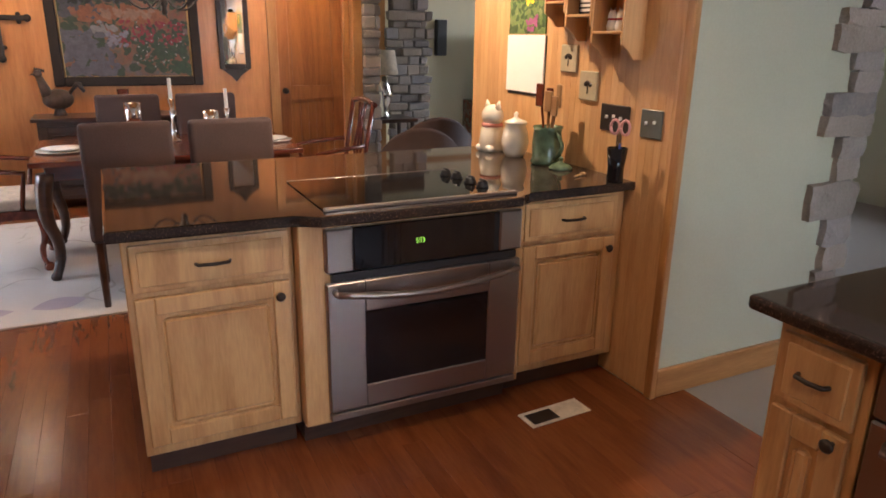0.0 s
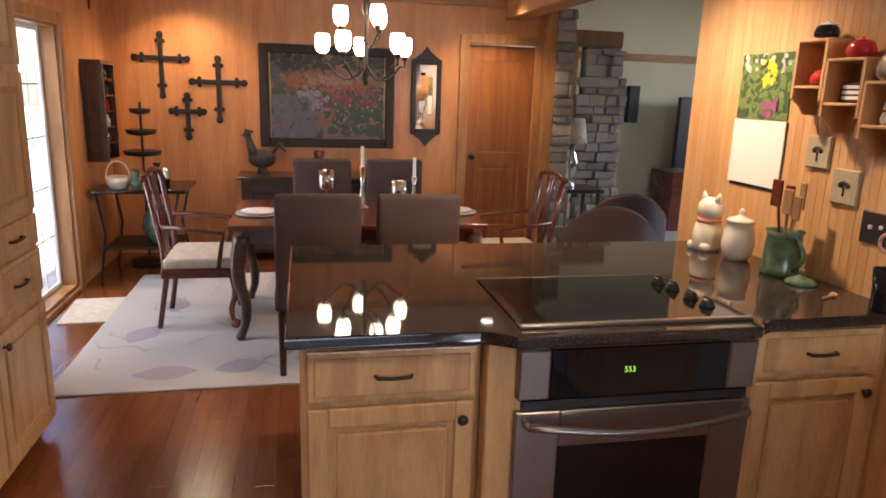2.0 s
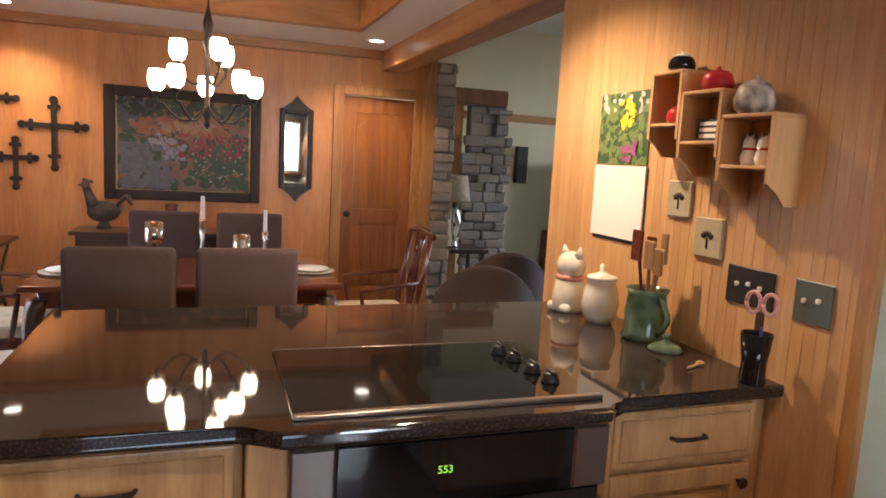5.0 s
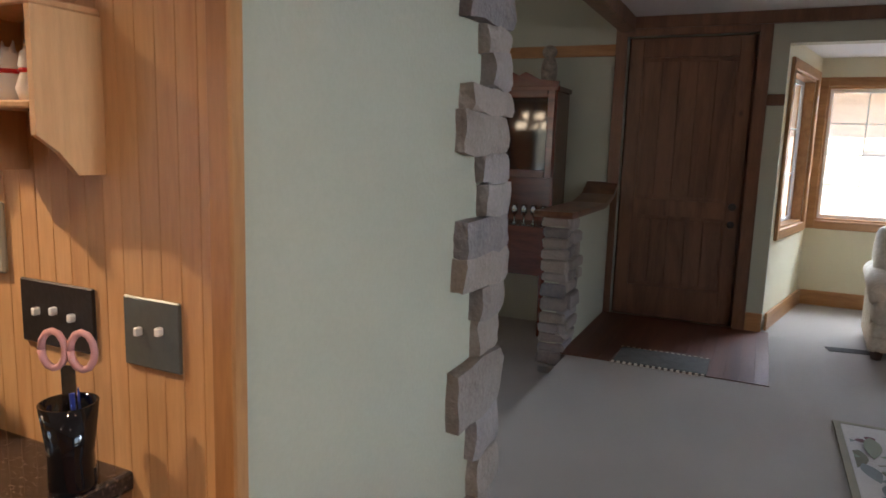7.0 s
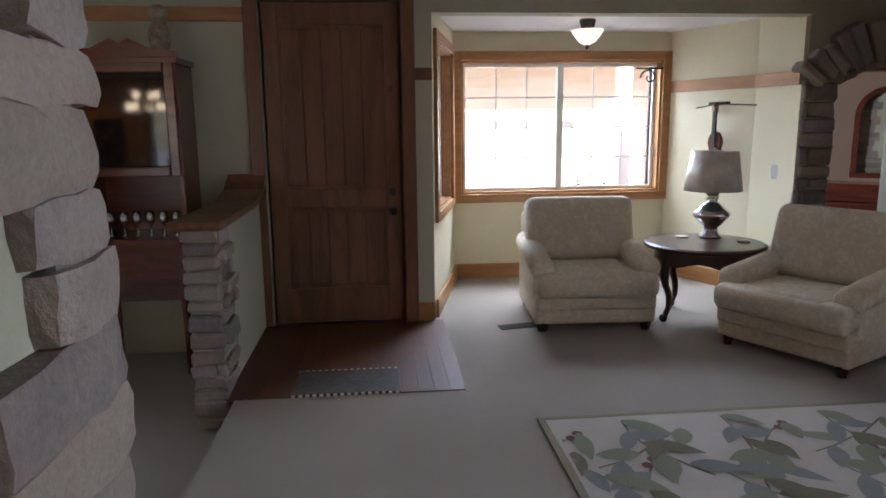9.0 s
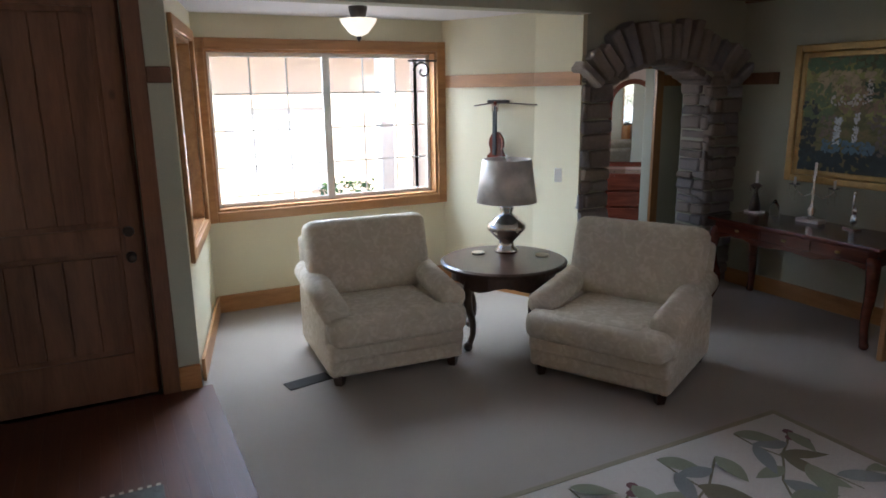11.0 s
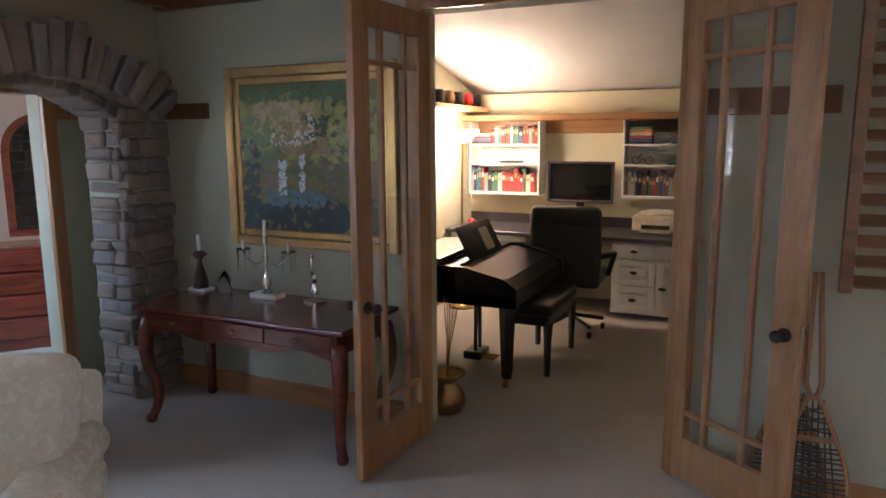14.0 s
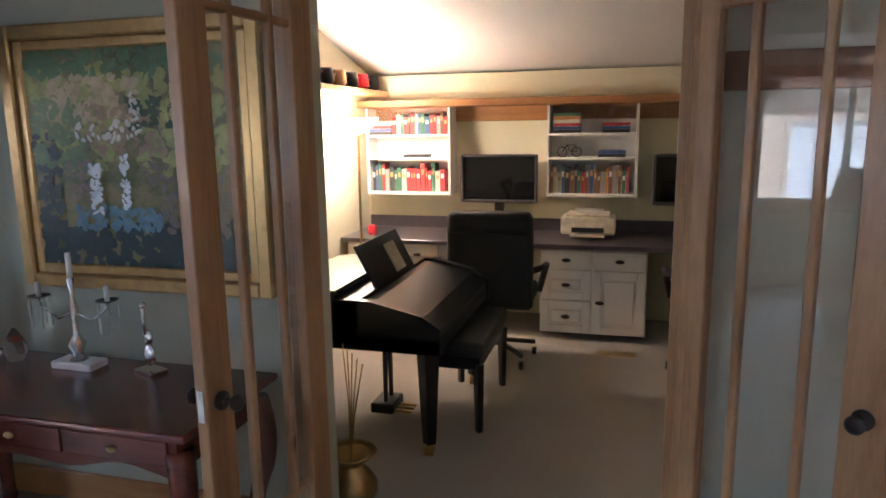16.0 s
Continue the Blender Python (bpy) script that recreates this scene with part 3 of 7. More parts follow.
for nm, b in (("wall_upper_west", (-0.45, -2.9, 2.58, -0.40, 8.3, 3.9)), ("wall_upper_north", (-0.45, 8.29, 2.58, 3.95, 8.35, 3.9)), ("wall_upper_sitting", (3.4, 10.55, 3.3, 9.1, 10.6, 3.9)),
              ("wall_upper_south", (-0.45, -2.95, 2.58, 4.2, -2.9, 3.9)), ("wall_upper_east", (9.06, -7.0, 2.7, 9.1, 10.6, 3.9)), ("wall_upper_study", (4.0, -6.55, 2.1, 9.0, -6.5, 3.9))):
    struct(nm, B(*b), "cream", "plain wall closing the roof space", "wall")

# ---- outside ----
struct("ground", B(-60, -60, -0.9, 80, 60, -0.6), plain("driveway", (0.5, 0.48, 0.45), 0.9, 0, 0.1, 20, 0.1), "pale concrete and gravel ground outside", "ground")
hs = thing("house_wing", (15.0, 0.5, -0.6), 0, "peach stucco house wing with white trim across the yard", "house")
part("wall", wall_y(bmesh.new(), 0, 0.2, -7, 7, 0, 3.2, [(-1.2, 0.4, 1.0, 2.2), (2.0, 3.4, 0.9, 2.3)]), plain("peach_stucco", (0.78, 0.60, 0.44), 0.9, 0, 0.06, 60, 0.2), hs)
bm = bmesh.new()
prism(bm, [(-7.3, 3.15), (-7.3, 3.3), (7.3, 3.3), (7.3, 3.15)], -0.6, 4)
for v in bm.verts:
    v.co = Vector((v.co.y, v.co.x, v.co.z + max(0, v.co.y) * 0.4))
part("roof", bm, plain("pale_shingle", (0.45, 0.40, 0.36), 0.9, 0, 0.15, 20, 0.2), hs)
for y0, y1, z0, z1 in ((-1.2, 0.4, 1.0, 2.2), (2.0, 3.4, 0.9, 2.3)):
    w = part("window", B(-0.03, y0 - 0.08, z0 - 0.08, 0.0, y1 + 0.08, z0, bev=0.01), "vinyl", hs)
    # Daylight glare put into the colour: a pale panel fills the window.
    part("pane", B(0.08, y0, z0, 0.1, y1, z1), "paper", w, "pale panel standing in for glare on the window")
part("column", B(-1.6, -1.6, 0, -1.4, -1.4, 3.1, bev=0.02), "vinyl", hs)
part("column", B(-1.6, 2.9, 0, -1.4, 3.1, 3.1, bev=0.02), "vinyl", hs)
# Added board that closes the bright slits round the entry door.
struct("door_backing", B(8.985, 2.40, 0, 9.05, 3.44, 2.46), "alder", "added board behind the entry door that blocks light gaps", "door")


def shrub(at, r, h, seed, label):
    rng = random.Random(seed)
    t = thing("shrub", at, 0, label, "shrub", "garden shrubs")
    bm = bmesh.new()
    for k in range(7):
        a = rng.uniform(0, 6.28)
        cyl(bm, (0, 0, 0), (r * 0.6 * math.cos(a), r * 0.6 * math.sin(a), h * rng.uniform(0.5, 0.9)), 0.02, 0.006, 5)
    part("branches", bm, "darkwood", t)
    bm = bmesh.new()
    for k in range(900):
        a, q, z = rng.uniform(0, 6.28), rng.random() ** 0.5, rng.random()
        rr = r * q * (0.55 + 0.45 * math.sin(math.pi * min(1, z + 0.15)))
        p = Vector((rr * math.cos(a), rr * math.sin(a), h * (0.1 + 0.9 * z)))
        m = Matrix.Translation(p) @ Euler((rng.uniform(-1, 1), rng.uniform(-1, 1), rng.uniform(0, 6.28))).to_matrix().to_4x4()
        w_, L = 0.025, 0.09
        bm.faces.new([bm.verts.new(m @ Vector(v)) for v in ((0, 0, 0), (w_, L * 0.45, 0.01), (0, L, 0), (-w_, L * 0.45, 0.01))])
    c = part("foliage", bm, plain("leaf_green", (0.06, 0.12, 0.03), 0.6, 0, 0.4, 20, 0.0, 4), t, "loose green leaves")
    c["kind"] = "stuff"


shrub((12.6, -0.1, -0.6), 0.6, 1.35, 3, "green leafy shrub outside the bay window")
for k, (x, y) in enumerate(((-6.0, 9.5), (-6.5, 11.5), (-5.5, 13.0), (-7.0, 14.5))):
    shrub((x, y, -0.6), 1.1, 2.4, 10 + k, "tall green shrub beyond the patio door")
# ---- doors and windows ----
def panel_door(name, w, h, mat, at, rz, label, panels, arch_top=False, kind="structure"):
    """A framed door, hinge edge at its origin, width along x, faces -y."""
    d = thing(name, at, rz, label, "door", "", kind)
    bm = bmesh.new()
    st = 0.115
    bx(bm, 0, 0, 0, st, 0.044, h, 0.004)
    bx(bm, w - st, 0, 0, w, 0.044, h, 0.004)
    zs = [0.0] + [z for p in panels for z in p] + [h]
    for a, b in zip(zs[::2], zs[1::2]):
        bx(bm, st, 0.001, a, w - st, 0.043, b, 0.003)
    part("door_frame", bm, mat, d)
    for i, (a, b) in enumerate(panels):
        bm = bmesh.new()
        bx(bm, st, 0.014, a, w - st, 0.030, b)
        if arch_top and i == len(panels) - 1:
            n = 12
            top = [(st + 0.03 + (w - 2 * st - 0.06) * (1 - k / n), b - 0.13 + 0.10 * math.sin(math.pi * k / n)) for k in range(n + 1)]
            prism(bm, [(st + 0.03, a + 0.03), (w - st - 0.03, a + 0.03)] + top, 0.006, 0.016)
        else:
            m = 5
            for k in range(m):
                x0 = st + 0.02 + (w - 2 * st - 0.04) * k / m
                bx(bm, x0 + 0.002, 0.006, a + 0.03, x0 + (w - 2 * st - 0.04) / m - 0.002, 0.02, b - 0.03, 0.004)
        part("panel", bm, mat, d)
    return d


def knob(parent, x, y, z, mat="iron", out=-1):
    bm = bmesh.new()
    cyl(bm, (x, y, z), (x, y + out * 0.012, z), 0.03, 0.03, 16)
    cyl(bm, (x, y + out * 0.012, z), (x, y + out * 0.045, z), 0.011, 0.011, 10)
    ball(bm, (x, y + out * 0.06, z), 0.028, 1, 0.75, 1)
    part("knob", bm, mat, parent, "round metal knob", True)


ed = panel_door("door_1", 1.0, 2.44, "alder", (8.93, 3.42, 0.006), -90, "closed dark knotty wood entry door with plank panels", [(0.28, 0.92), (1.06, 2.28)])
knob(ed, 0.935, 0.0, 0.88)
bm = bmesh.new()
cyl(bm, (0.935, 0.0, 1.03), (0.935, -0.025, 1.03), 0.032, 0.028, 16)
part("deadbolt", bm, "iron", ed)
for nm, b in (("casing_entry_left", (8.862, 3.44, 0, 8.89, 3.54, 2.56)), ("casing_entry_right", (8.862, 2.30, 0, 8.89, 2.40, 2.56)), ("casing_entry_head", (8.862, 2.40, 2.46, 8.89, 3.44, 2.56))):
    struct(nm, B(*b, bev=0.004), "alder", "dark stained door casing", "trim")
dd = panel_door("door_2", 0.68, 2.05, "dindoor", (3.095, 8.165, 0.0), 0, "closed arched-panel stained wood door in the dining room", [(0.24, 0.86), (1.0, 1.90)], True)
knob(dd, 0.06, 0.0, 0.95)
for nm, b in (("casing_dining_left", (2.995, 8.115, 0, 3.09, 8.14, 2.15)), ("casing_dining_right", (3.78, 8.115, 0, 3.845, 8.14, 2.15)), ("casing_dining_head", (3.09, 8.115, 2.06, 3.78, 8.14, 2.15))):
    struct(nm, B(*b, bev=0.004), "trim_z", "stained door casing", "trim")


def french_door(name, w, h, at, rz, label, metal="iron"):
    """Glazed door with prairie muntins; hinge edge at the origin."""
    d = thing(name, at, rz, label, "door", "double glazed doors", "structure")
    st, top, bot = 0.125, 0.13, 0.22
    bm = bmesh.new()
    bx(bm, 0, 0, 0, st, 0.042, h, 0.004)
    bx(bm, w - st, 0, 0, w, 0.042, h, 0.004)
    bx(bm, st, 0.001, 0, w - st, 0.041, bot, 0.003)
    bx(bm, st, 0.001, h - top, w - st, 0.041, h, 0.003)
    part("door_frame", bm, "pine", d)
    gw = w - 2 * st
    xs = [st + gw * 0.26, st + gw * 0.74]
    zs = [bot + 0.13, h - top - 0.16]
    for x in xs:
        part("muntin", B(x - 0.014, 0.004, bot, x + 0.014, 0.038, h - top, bev=0.005), "pine", d)
    for z in zs:
        part("muntin", B(st, 0.006, z - 0.014, w - st, 0.036, z + 0.014, bev=0.005), "pine", d)
    g = part("pane", B(st - 0.005, 0.018, bot - 0.005, w - st + 0.005, 0.022, h - top + 0.005), "glass", d, "clear glass")
    g.visible_shadow = False
    for s in (-1, 1):
        y = 0.0 if s < 0 else 0.042
        knob(d, w - 0.062, y, 0.88, metal, s)
    part("latch_plate", B(w, 0.010, 0.83, w + 0.003, 0.032, 0.93), "chrome", d)
    return d


french_door("door_3", 0.69, 2.34, (7.065, -2.61, 0.008), 85, "open pine glazed door with narrow edge panes")
french_door("door_4", 0.69, 2.34, (5.75, -2.66, 0.008), 143, "open pine glazed door folded toward the wall")
for nm, b in (("casing_french_left", (7.08, -2.65, 0, 7.18, -2.62, 2.48)), ("casing_french_right", (5.62, -2.65, 0, 5.72, -2.62, 2.48)), ("casing_french_head", (5.72, -2.65, 2.38, 7.08, -2.62, 2.48))):
    struct(nm, B(*b, bev=0.004), "pine", "stained wood doorway casing", "trim")


def window(name, w, h, at, rz, label, cols, rows, sashes=2, frame="trim", depth=0.14):
    """A window in a wall, origin at its lower left corner inside, facing -y."""
    o = thing(name, at, rz, label, "window", "", "structure")
    bm = bmesh.new()
    c = 0.085
    for b in ((-c, -0.03, -c, 0, 0.0, h + c), (w, -0.03, -c, w + c, 0, h + c), (0, -0.03, h, w, 0, h + c), (0, -0.03, -c, w, 0, 0)):
        bx(bm, *b, 0.005)
    part("casing", bm, frame, o, "honey stained wood casing")
    bm = bmesh.new()
    for b in ((0, 0, 0, 0.02, depth, h), (w - 0.02, 0, 0, w, depth, h), (0.02, 0, h - 0.02, w - 0.02, depth, h), (0.02, 0, 0, w - 0.02, depth, 0.02)):
        bx(bm, *b)
    part("window_frame", bm, frame, o)
    sw = (w - 0.04) / sashes
    for k in range(sashes):
        x0 = 0.02 + k * sw
        bm = bmesh.new()
        yy = 0.09 + 0.012 * (k % 2)
        f = 0.035
        for b in ((x0, yy, 0.02, x0 + f, yy + 0.03, h - 0.02), (x0 + sw - f, yy, 0.02, x0 + sw, yy + 0.03, h - 0.02), (x0 + f, yy, 0.02, x0 + sw - f, yy + 0.03, 0.02 + f), (x0 + f, yy, h - 0.02 - f, x0 + sw - f, yy + 0.03, h - 0.02)):
            bx(bm, *b, 0.004)
        s = part("sash", bm, "vinyl", o, "white vinyl sash")
        for i in range(1, cols):
            x = x0 + f + (sw - 2 * f) * i / cols
            part("muntin", B(x - 0.006, yy + 0.011, 0.05, x + 0.006, yy + 0.019, h - 0.05), "vinyl", s)
        for i in range(1, rows):
            z = 0.05 + (h - 0.1) * i / rows
            part("muntin", B(x0 + f, yy + 0.012, z - 0.006, x0 + sw - f, yy + 0.018, z + 0.006), "vinyl", s)
        g = part("pane", B(x0 + f, yy + 0.013, 0.05, x0 + sw - f, yy + 0.017, h - 0.05), "glass", o)
        g.visible_shadow = False
    return o


window("window_1", 2.03, 1.30, (10.38, 1.77, 0.86), -90, "wide sliding window with white grilles and wood casing", 3, 4)
# Added window out of view; it only carries the south fill light.
window("window_3", 0.85, 1.25, (4.05, -2.65, 1.0), 180, "unseen wood-cased window added beyond the folded glazed door to let fill light in", 2, 2, 1)
a = math.degrees(math.atan2(-0.32, 1.43))
window("window_2", 1.05, 1.35, (8.95 + 0.2 * math.cos(radians(a)), 2.17 + 0.2 * math.sin(radians(a)), 0.85), a, "narrow side window of the bay with wood casing", 2, 3, 1)
pd = window("door_5", 1.55, 1.94, (-0.25, 5.35, 0.03), 90, "white-framed glazed patio door with grilles", 3, 5, 2, "trim_z", 0.15)
pd["category"] = "patio door"

# ---- stone faces ----
st1 = thing("stone_edge", (0, 0, 0), 0, "rough ledge stones wrapping the end of the green wall", "stonework", "", "structure")
part("mortar_core", B(4.48, 2.97, -0.18, 4.53, 3.20, 2.62), "mortar", st1)
stones(st1, (4.53, 3.20, 0), (0, -1, 0), 0.235, (1, 0, 0), 0.0, 2.6, 3, (0.02, 0.07), (0.07, 0.14), 0.24)
rng = random.Random(5)
EDGE = [(0.0, 0.16, 4.365), (0.16, 0.36, 4.270), (0.36, 0.46, 4.395), (0.46, 0.58, 4.425), (0.58, 0.72, 4.405), (0.72, 0.89, 4.260), (0.89, 1.0, 4.415),
        (1.0, 1.10, 4.395), (1.10, 1.19, 4.270), (1.19, 1.29, 4.280), (1.29, 1.38, 4.425), (1.38, 1.46, 4.405), (1.46, 1.57, 4.265), (1.57, 1.64, 4.280),
        (1.64, 1.73, 4.415), (1.73, 1.80, 4.395), (1.80, 1.95, 4.260), (1.95, 2.08, 4.405), (2.08, 2.2, 4.425), (2.2, 2.38, 4.280), (2.38, 2.5, 4.405), (2.5, 2.6, 4.365)]
part("mortar_joint", B(4.445, 2.958, 0.0, 4.53, 2.969, 2.6), "mortar", st1)
for z0, z1, x0 in EDGE:
    w = 4.575 + rng.uniform(-0.015, 0.02) - x0
    ob = part("stone", rough_stone(w, 0.07, z1 - z0 + 0.004, rng), "stone", st1)
    ob.location = (x0 + w / 2, 2.982 + rng.uniform(-0.008, 0.008), (z0 + z1) / 2)
hw = thing("half_wall", (0, 0, 0), 0, "stone-ended half wall with a wood cap beside the entry", "half wall", "", "structure")
part("core", B(7.45, 3.50, -0.18, 8.88, 3.66, 1.0), "green", hw)
stones(hw, (7.45, 3.68, 0), (0, -1, 0), 0.2, (-1, 0, 0), -0.18, 0.99, 8, (0.02, 0.06), (0.06, 0.12), 0.3)
stones(hw, (7.44, 3.50, 0), (1, 0, 0), 0.26, (0, -1, 0), 0.0, 0.99, 9, (0.02, 0.06), (0.06, 0.12), 0.26)
bm = prism(bmesh.new(), [(7.32, 1.0), (7.30, 1.02), (7.32, 1.045), (8.4, 1.045), (8.7, 1.10), (8.88, 1.20), (8.88, 1.15), (8.7, 1.055), (8.4, 1.0)], 3.44, 3.72)
part("cap", bm, "alder", hw, "dark wood cap")
arch = thing("stone_arch", (0, 0, 0), 0, "rough stone arch facing with radiating top stones", "stone arch", "", "structure")
stones(arch, (9.02, -1.14, 0), (0, 1, 0), 0.28, (-1, 0, 0), 0, 1.9, 11, (0.02, 0.06), (0.09, 0.17), 0.3, 0.02)
stones(arch, (9.02, -2.64, 0), (0, 1, 0), 0.34, (-1, 0, 0), 0, 1.9, 12, (0.02, 0.06), (0.07, 0.13), 0.34, 0.03)
stones(arch, (9.34, -2.30, 0), (-1, 0, 0), 0.33, (0, 1, 0), 0, 1.9, 13, (0.01, 0.05), (0.06, 0.13), 0.3)
stones(arch, (9.02, -1.14, 0), (1, 0, 0), 0.33, (0, -1, 0), 0, 1.9, 14, (0.01, 0.05), (0.06, 0.13), 0.3)
n = 17
for i in range(n):
    t = (i + 0.5) / n
    y = -0.93 + (-2.55 + 0.93) * t
    z = 1.82 + 0.25 * math.sin(math.pi * t) ** 0.8
    ang = (0.5 - t) * 1.9
    h = rng.uniform(0.24, 0.36)
    ob = part("stone", rock(0.16, 0.095 * rng.uniform(0.85, 1.1), h, rng, 0.012, 0.012), "stone", arch)
    ob.matrix_local = pose(8.99 + rng.uniform(-0.02, 0.01), y + math.sin(ang) * h * 0.42, z + math.cos(ang) * h * 0.42, math.degrees(-ang), 0, 0)
for i in range(14):
    t = (i + 0.5) / 14
    y, z = -1.16 - 1.12 * t, 1.845 + 0.19 * math.sin(math.pi * t) ** 0.8
    ob = part("stone", rock(0.33, 0.085, 0.07, rng, 0.012, 0.008), "stone", arch)
    ob.matrix_local = pose(9.17, y, z, math.degrees((t - 0.5) * 0.95), 0, 0)
sp = thing("stone_pier", (0, 0, 0), 0, "ledge stone facing on the end of the dining wall", "stonework", "", "structure")
part("mortar_core", B(3.95, 8.03, -0.18, 4.14, 8.14, 2.42), "mortar", sp)
stones(sp, (3.95, 8.03, 0), (1, 0, 0), 0.20, (0, -1, 0), -0.18, 2.42, 21, (0.02, 0.06), (0.06, 0.14), 0.26)
fp = thing("stone_fireplace", (0, 0, 0), 0, "ledge stone pier with a dark wood header in the sitting room", "stonework", "", "structure")
part("mortar_core", B(4.85, 9.4, -0.18, 5.3, 9.55, 2.2), "mortar", fp)
stones(fp, (4.85, 9.4, 0), (1, 0, 0), 0.45, (0, -1, 0), -0.18, 2.15, 22, (0.02, 0.07), (0.07, 0.15), 0.3, 0.12)
part("header", B(4.55, 9.25, 2.17, 5.25, 9.55, 2.35, bev=0.015), "alder", fp)
part("jamb", B(4.66, 9.42, -0.18, 4.76, 9.55, 2.17, bev=0.006), "trim_z", fp)

# ---- kitchen ----
def loose(bm):
    """The separate pieces of a bmesh, each as one of its own, the largest first."""
    bm.verts.ensure_lookup_table()
    seen, sets = set(), []
    for v in bm.verts:
        if v.index in seen:
            continue
        stack, one = [v], []
        seen.add(v.index)
        while stack:
            q = stack.pop()
            one.append(q)
            for e in q.link_edges:
                o = e.other_vert(q)
                if o.index not in seen:
                    seen.add(o.index)
                    stack.append(o)
        sets.append(one)
    outs = []
    for one in sets:
        nb = bmesh.new()
        at = {v.index: nb.verts.new(v.co) for v in one}
        for fc in {fc for v in one for fc in v.link_faces}:
            nb.faces.new([at[v.index] for v in fc.verts])
        outs.append((sum(fc.calc_area() for v in one for fc in v.link_faces), nb))
    bm.free()
    return [nb for _, nb in sorted(outs, key=lambda o: -o[0])]


def raised(w, h, across=False, t=0.02):
    """Raised panel cabinet front, origin lower left, faces -y."""
    bm = bmesh.new()
    s = min(0.06, h * 0.28)
    if h < 0.2:
        bx(bm, 0, 0, 0, w, t, h, 0.006, 2)
        bx(bm, 0.02, -0.004, 0.02, w - 0.02, 0.002, h - 0.02, 0.004)
        return bm
    for b in ((0, 0, 0, s, t, h), (w - s, 0, 0, w, t, h), (s, 0.0005, 0, w - s, t, s), (s, 0.0005, h - s, w - s, t, h)):
        bx(bm, *b, 0.004)
    bx(bm, s, 0.013, s, w - s, t, h - s)
    bx(bm, s + 0.016, 0.001, s + 0.016, w - s - 0.016, 0.0145, h - s - 0.016, 0.012, 1)
    return bm


def pull(parent, x, z, w=0.11):
    bm = tube(bmesh.new(), [Vector((x - w / 2, 0.0, z)), Vector((x - w / 2 + 0.006, -0.022, z)), Vector((x, -0.028, z)), Vector((x + w / 2 - 0.006, -0.022, z)), Vector((x + w / 2, 0.0, z))], 0.006)
    part("handle", bm, "iron", parent, "dark bronze bar pull", True)


def cknob(parent, x, z):
    bm = lathe(bmesh.new(), [(0.006, 0), (0.006, 0.012), (0.016, 0.018), (0.017, 0.024), (0.010, 0.030)], 14)
    bmesh.ops.rotate(bm, verts=bm.verts, matrix=Matrix.Rotation(radians(90), 3, "X"))
    bmesh.ops.translate(bm, verts=bm.verts, vec=(x, 0, z))
    part("knob", bm, "iron", parent, "dark bronze knob", True)


def cabinet(at, rz, w, d, z0, z1, fronts, mat="oakpale", label="", toe=True, group="kitchen cabinets", face=0.0):
    """fronts: (kind, x0, z0, x1, z1, hardware) in the cabinet's own measures."""
    c = thing("cabinet", (at[0], at[1], 0), rz, label, "cabinet", group)
    part("body", B(0, 0.02, z0, w, d, z1, bev=0.003), mat, c)
    if toe:
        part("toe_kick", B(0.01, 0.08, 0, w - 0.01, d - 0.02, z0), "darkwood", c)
    for kind, x0, a, x1, b, hw_ in fronts:
        pieces = loose(raised(x1 - x0, b - a))
        f = part(kind, pieces[0], mat, c)
        for bm in pieces[1:]:
            part("frame_rail", bm, mat, f)
        f.location = (x0, 0, a)
        if kind == "drawer":
            pull(f, (x1 - x0) / 2, (b - a) / 2, min(0.11, (x1 - x0) * 0.4))
        elif hw_:
            cknob(f, hw_[0], hw_[1])
    return c


cabinet((1.45, 3.235), 0, 0.54, 1.0, 0.10, 0.88, [("drawer", 0.02, 0.70, 0.52, 0.86, None), ("cabinet_door", 0.02, 0.14, 0.52, 0.68, (0.46, 0.49))], "oakpale", "pale hickory base cabinet with a drawer over a door")
cabinet((2.90, 3.235), 0, 0.55, 1.0, 0.10, 0.88, [("drawer", 0.03, 0.70, 0.50, 0.86, None), ("cabinet_door", 0.03, 0.14, 0.50, 0.68, (0.43, 0.49))], "oakpale", "pale hickory base cabinet beside the wall oven")
osr = thing("oven_surround", (2.445, 3.19, 0), 0, "pale hickory surround built round the oven", "cabinet", "kitchen cabinets")
part("carcase", B(-0.453, 0, 0.11, 0.453, 1.0, 0.88, bev=0.004), "oakpale", osr)
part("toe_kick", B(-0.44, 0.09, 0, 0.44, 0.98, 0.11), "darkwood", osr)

# worktop with a bowed-out front over the oven
out = [(1.41, 3.20), (1.97, 3.20), (2.0, 3.19), (2.03, 3.15), (2.06, 3.13), (2.85, 3.13), (2.87, 3.15), (2.89, 3.18), (2.92, 3.20), (3.46, 3.20), (3.46, 4.34), (1.41, 4.34)]
bm = bmesh.new()
lo = [bm.verts.new((x, y, 0.882)) for x, y in out]
hi = [bm.verts.new((x, y, 0.92)) for x, y in out]
bm.faces.new(lo[::-1]); bm.faces.new(hi)
for i in range(len(out)):
    bm.faces.new((lo[i], lo[(i + 1) % len(out)], hi[(i + 1) % len(out)], hi[i]))
bmesh.ops.bevel(bm, geom=[e for e in bm.edges if abs(e.verts[0].co.z - e.verts[1].co.z) < 1e-4], offset=0.010, segments=3, profile=0.5, affect="EDGES")
tagged(part("worktop", bm, "granite"), "polished dark brown granite peninsula worktop", "worktop")

ov = thing("wall_oven", (2.08, 3.165, 0), 0, "stainless steel built-in oven with a black glass door", "oven")
part("body", B(0.02, 0.02, 0.15, 0.77, 0.55, 0.865), "black", ov)
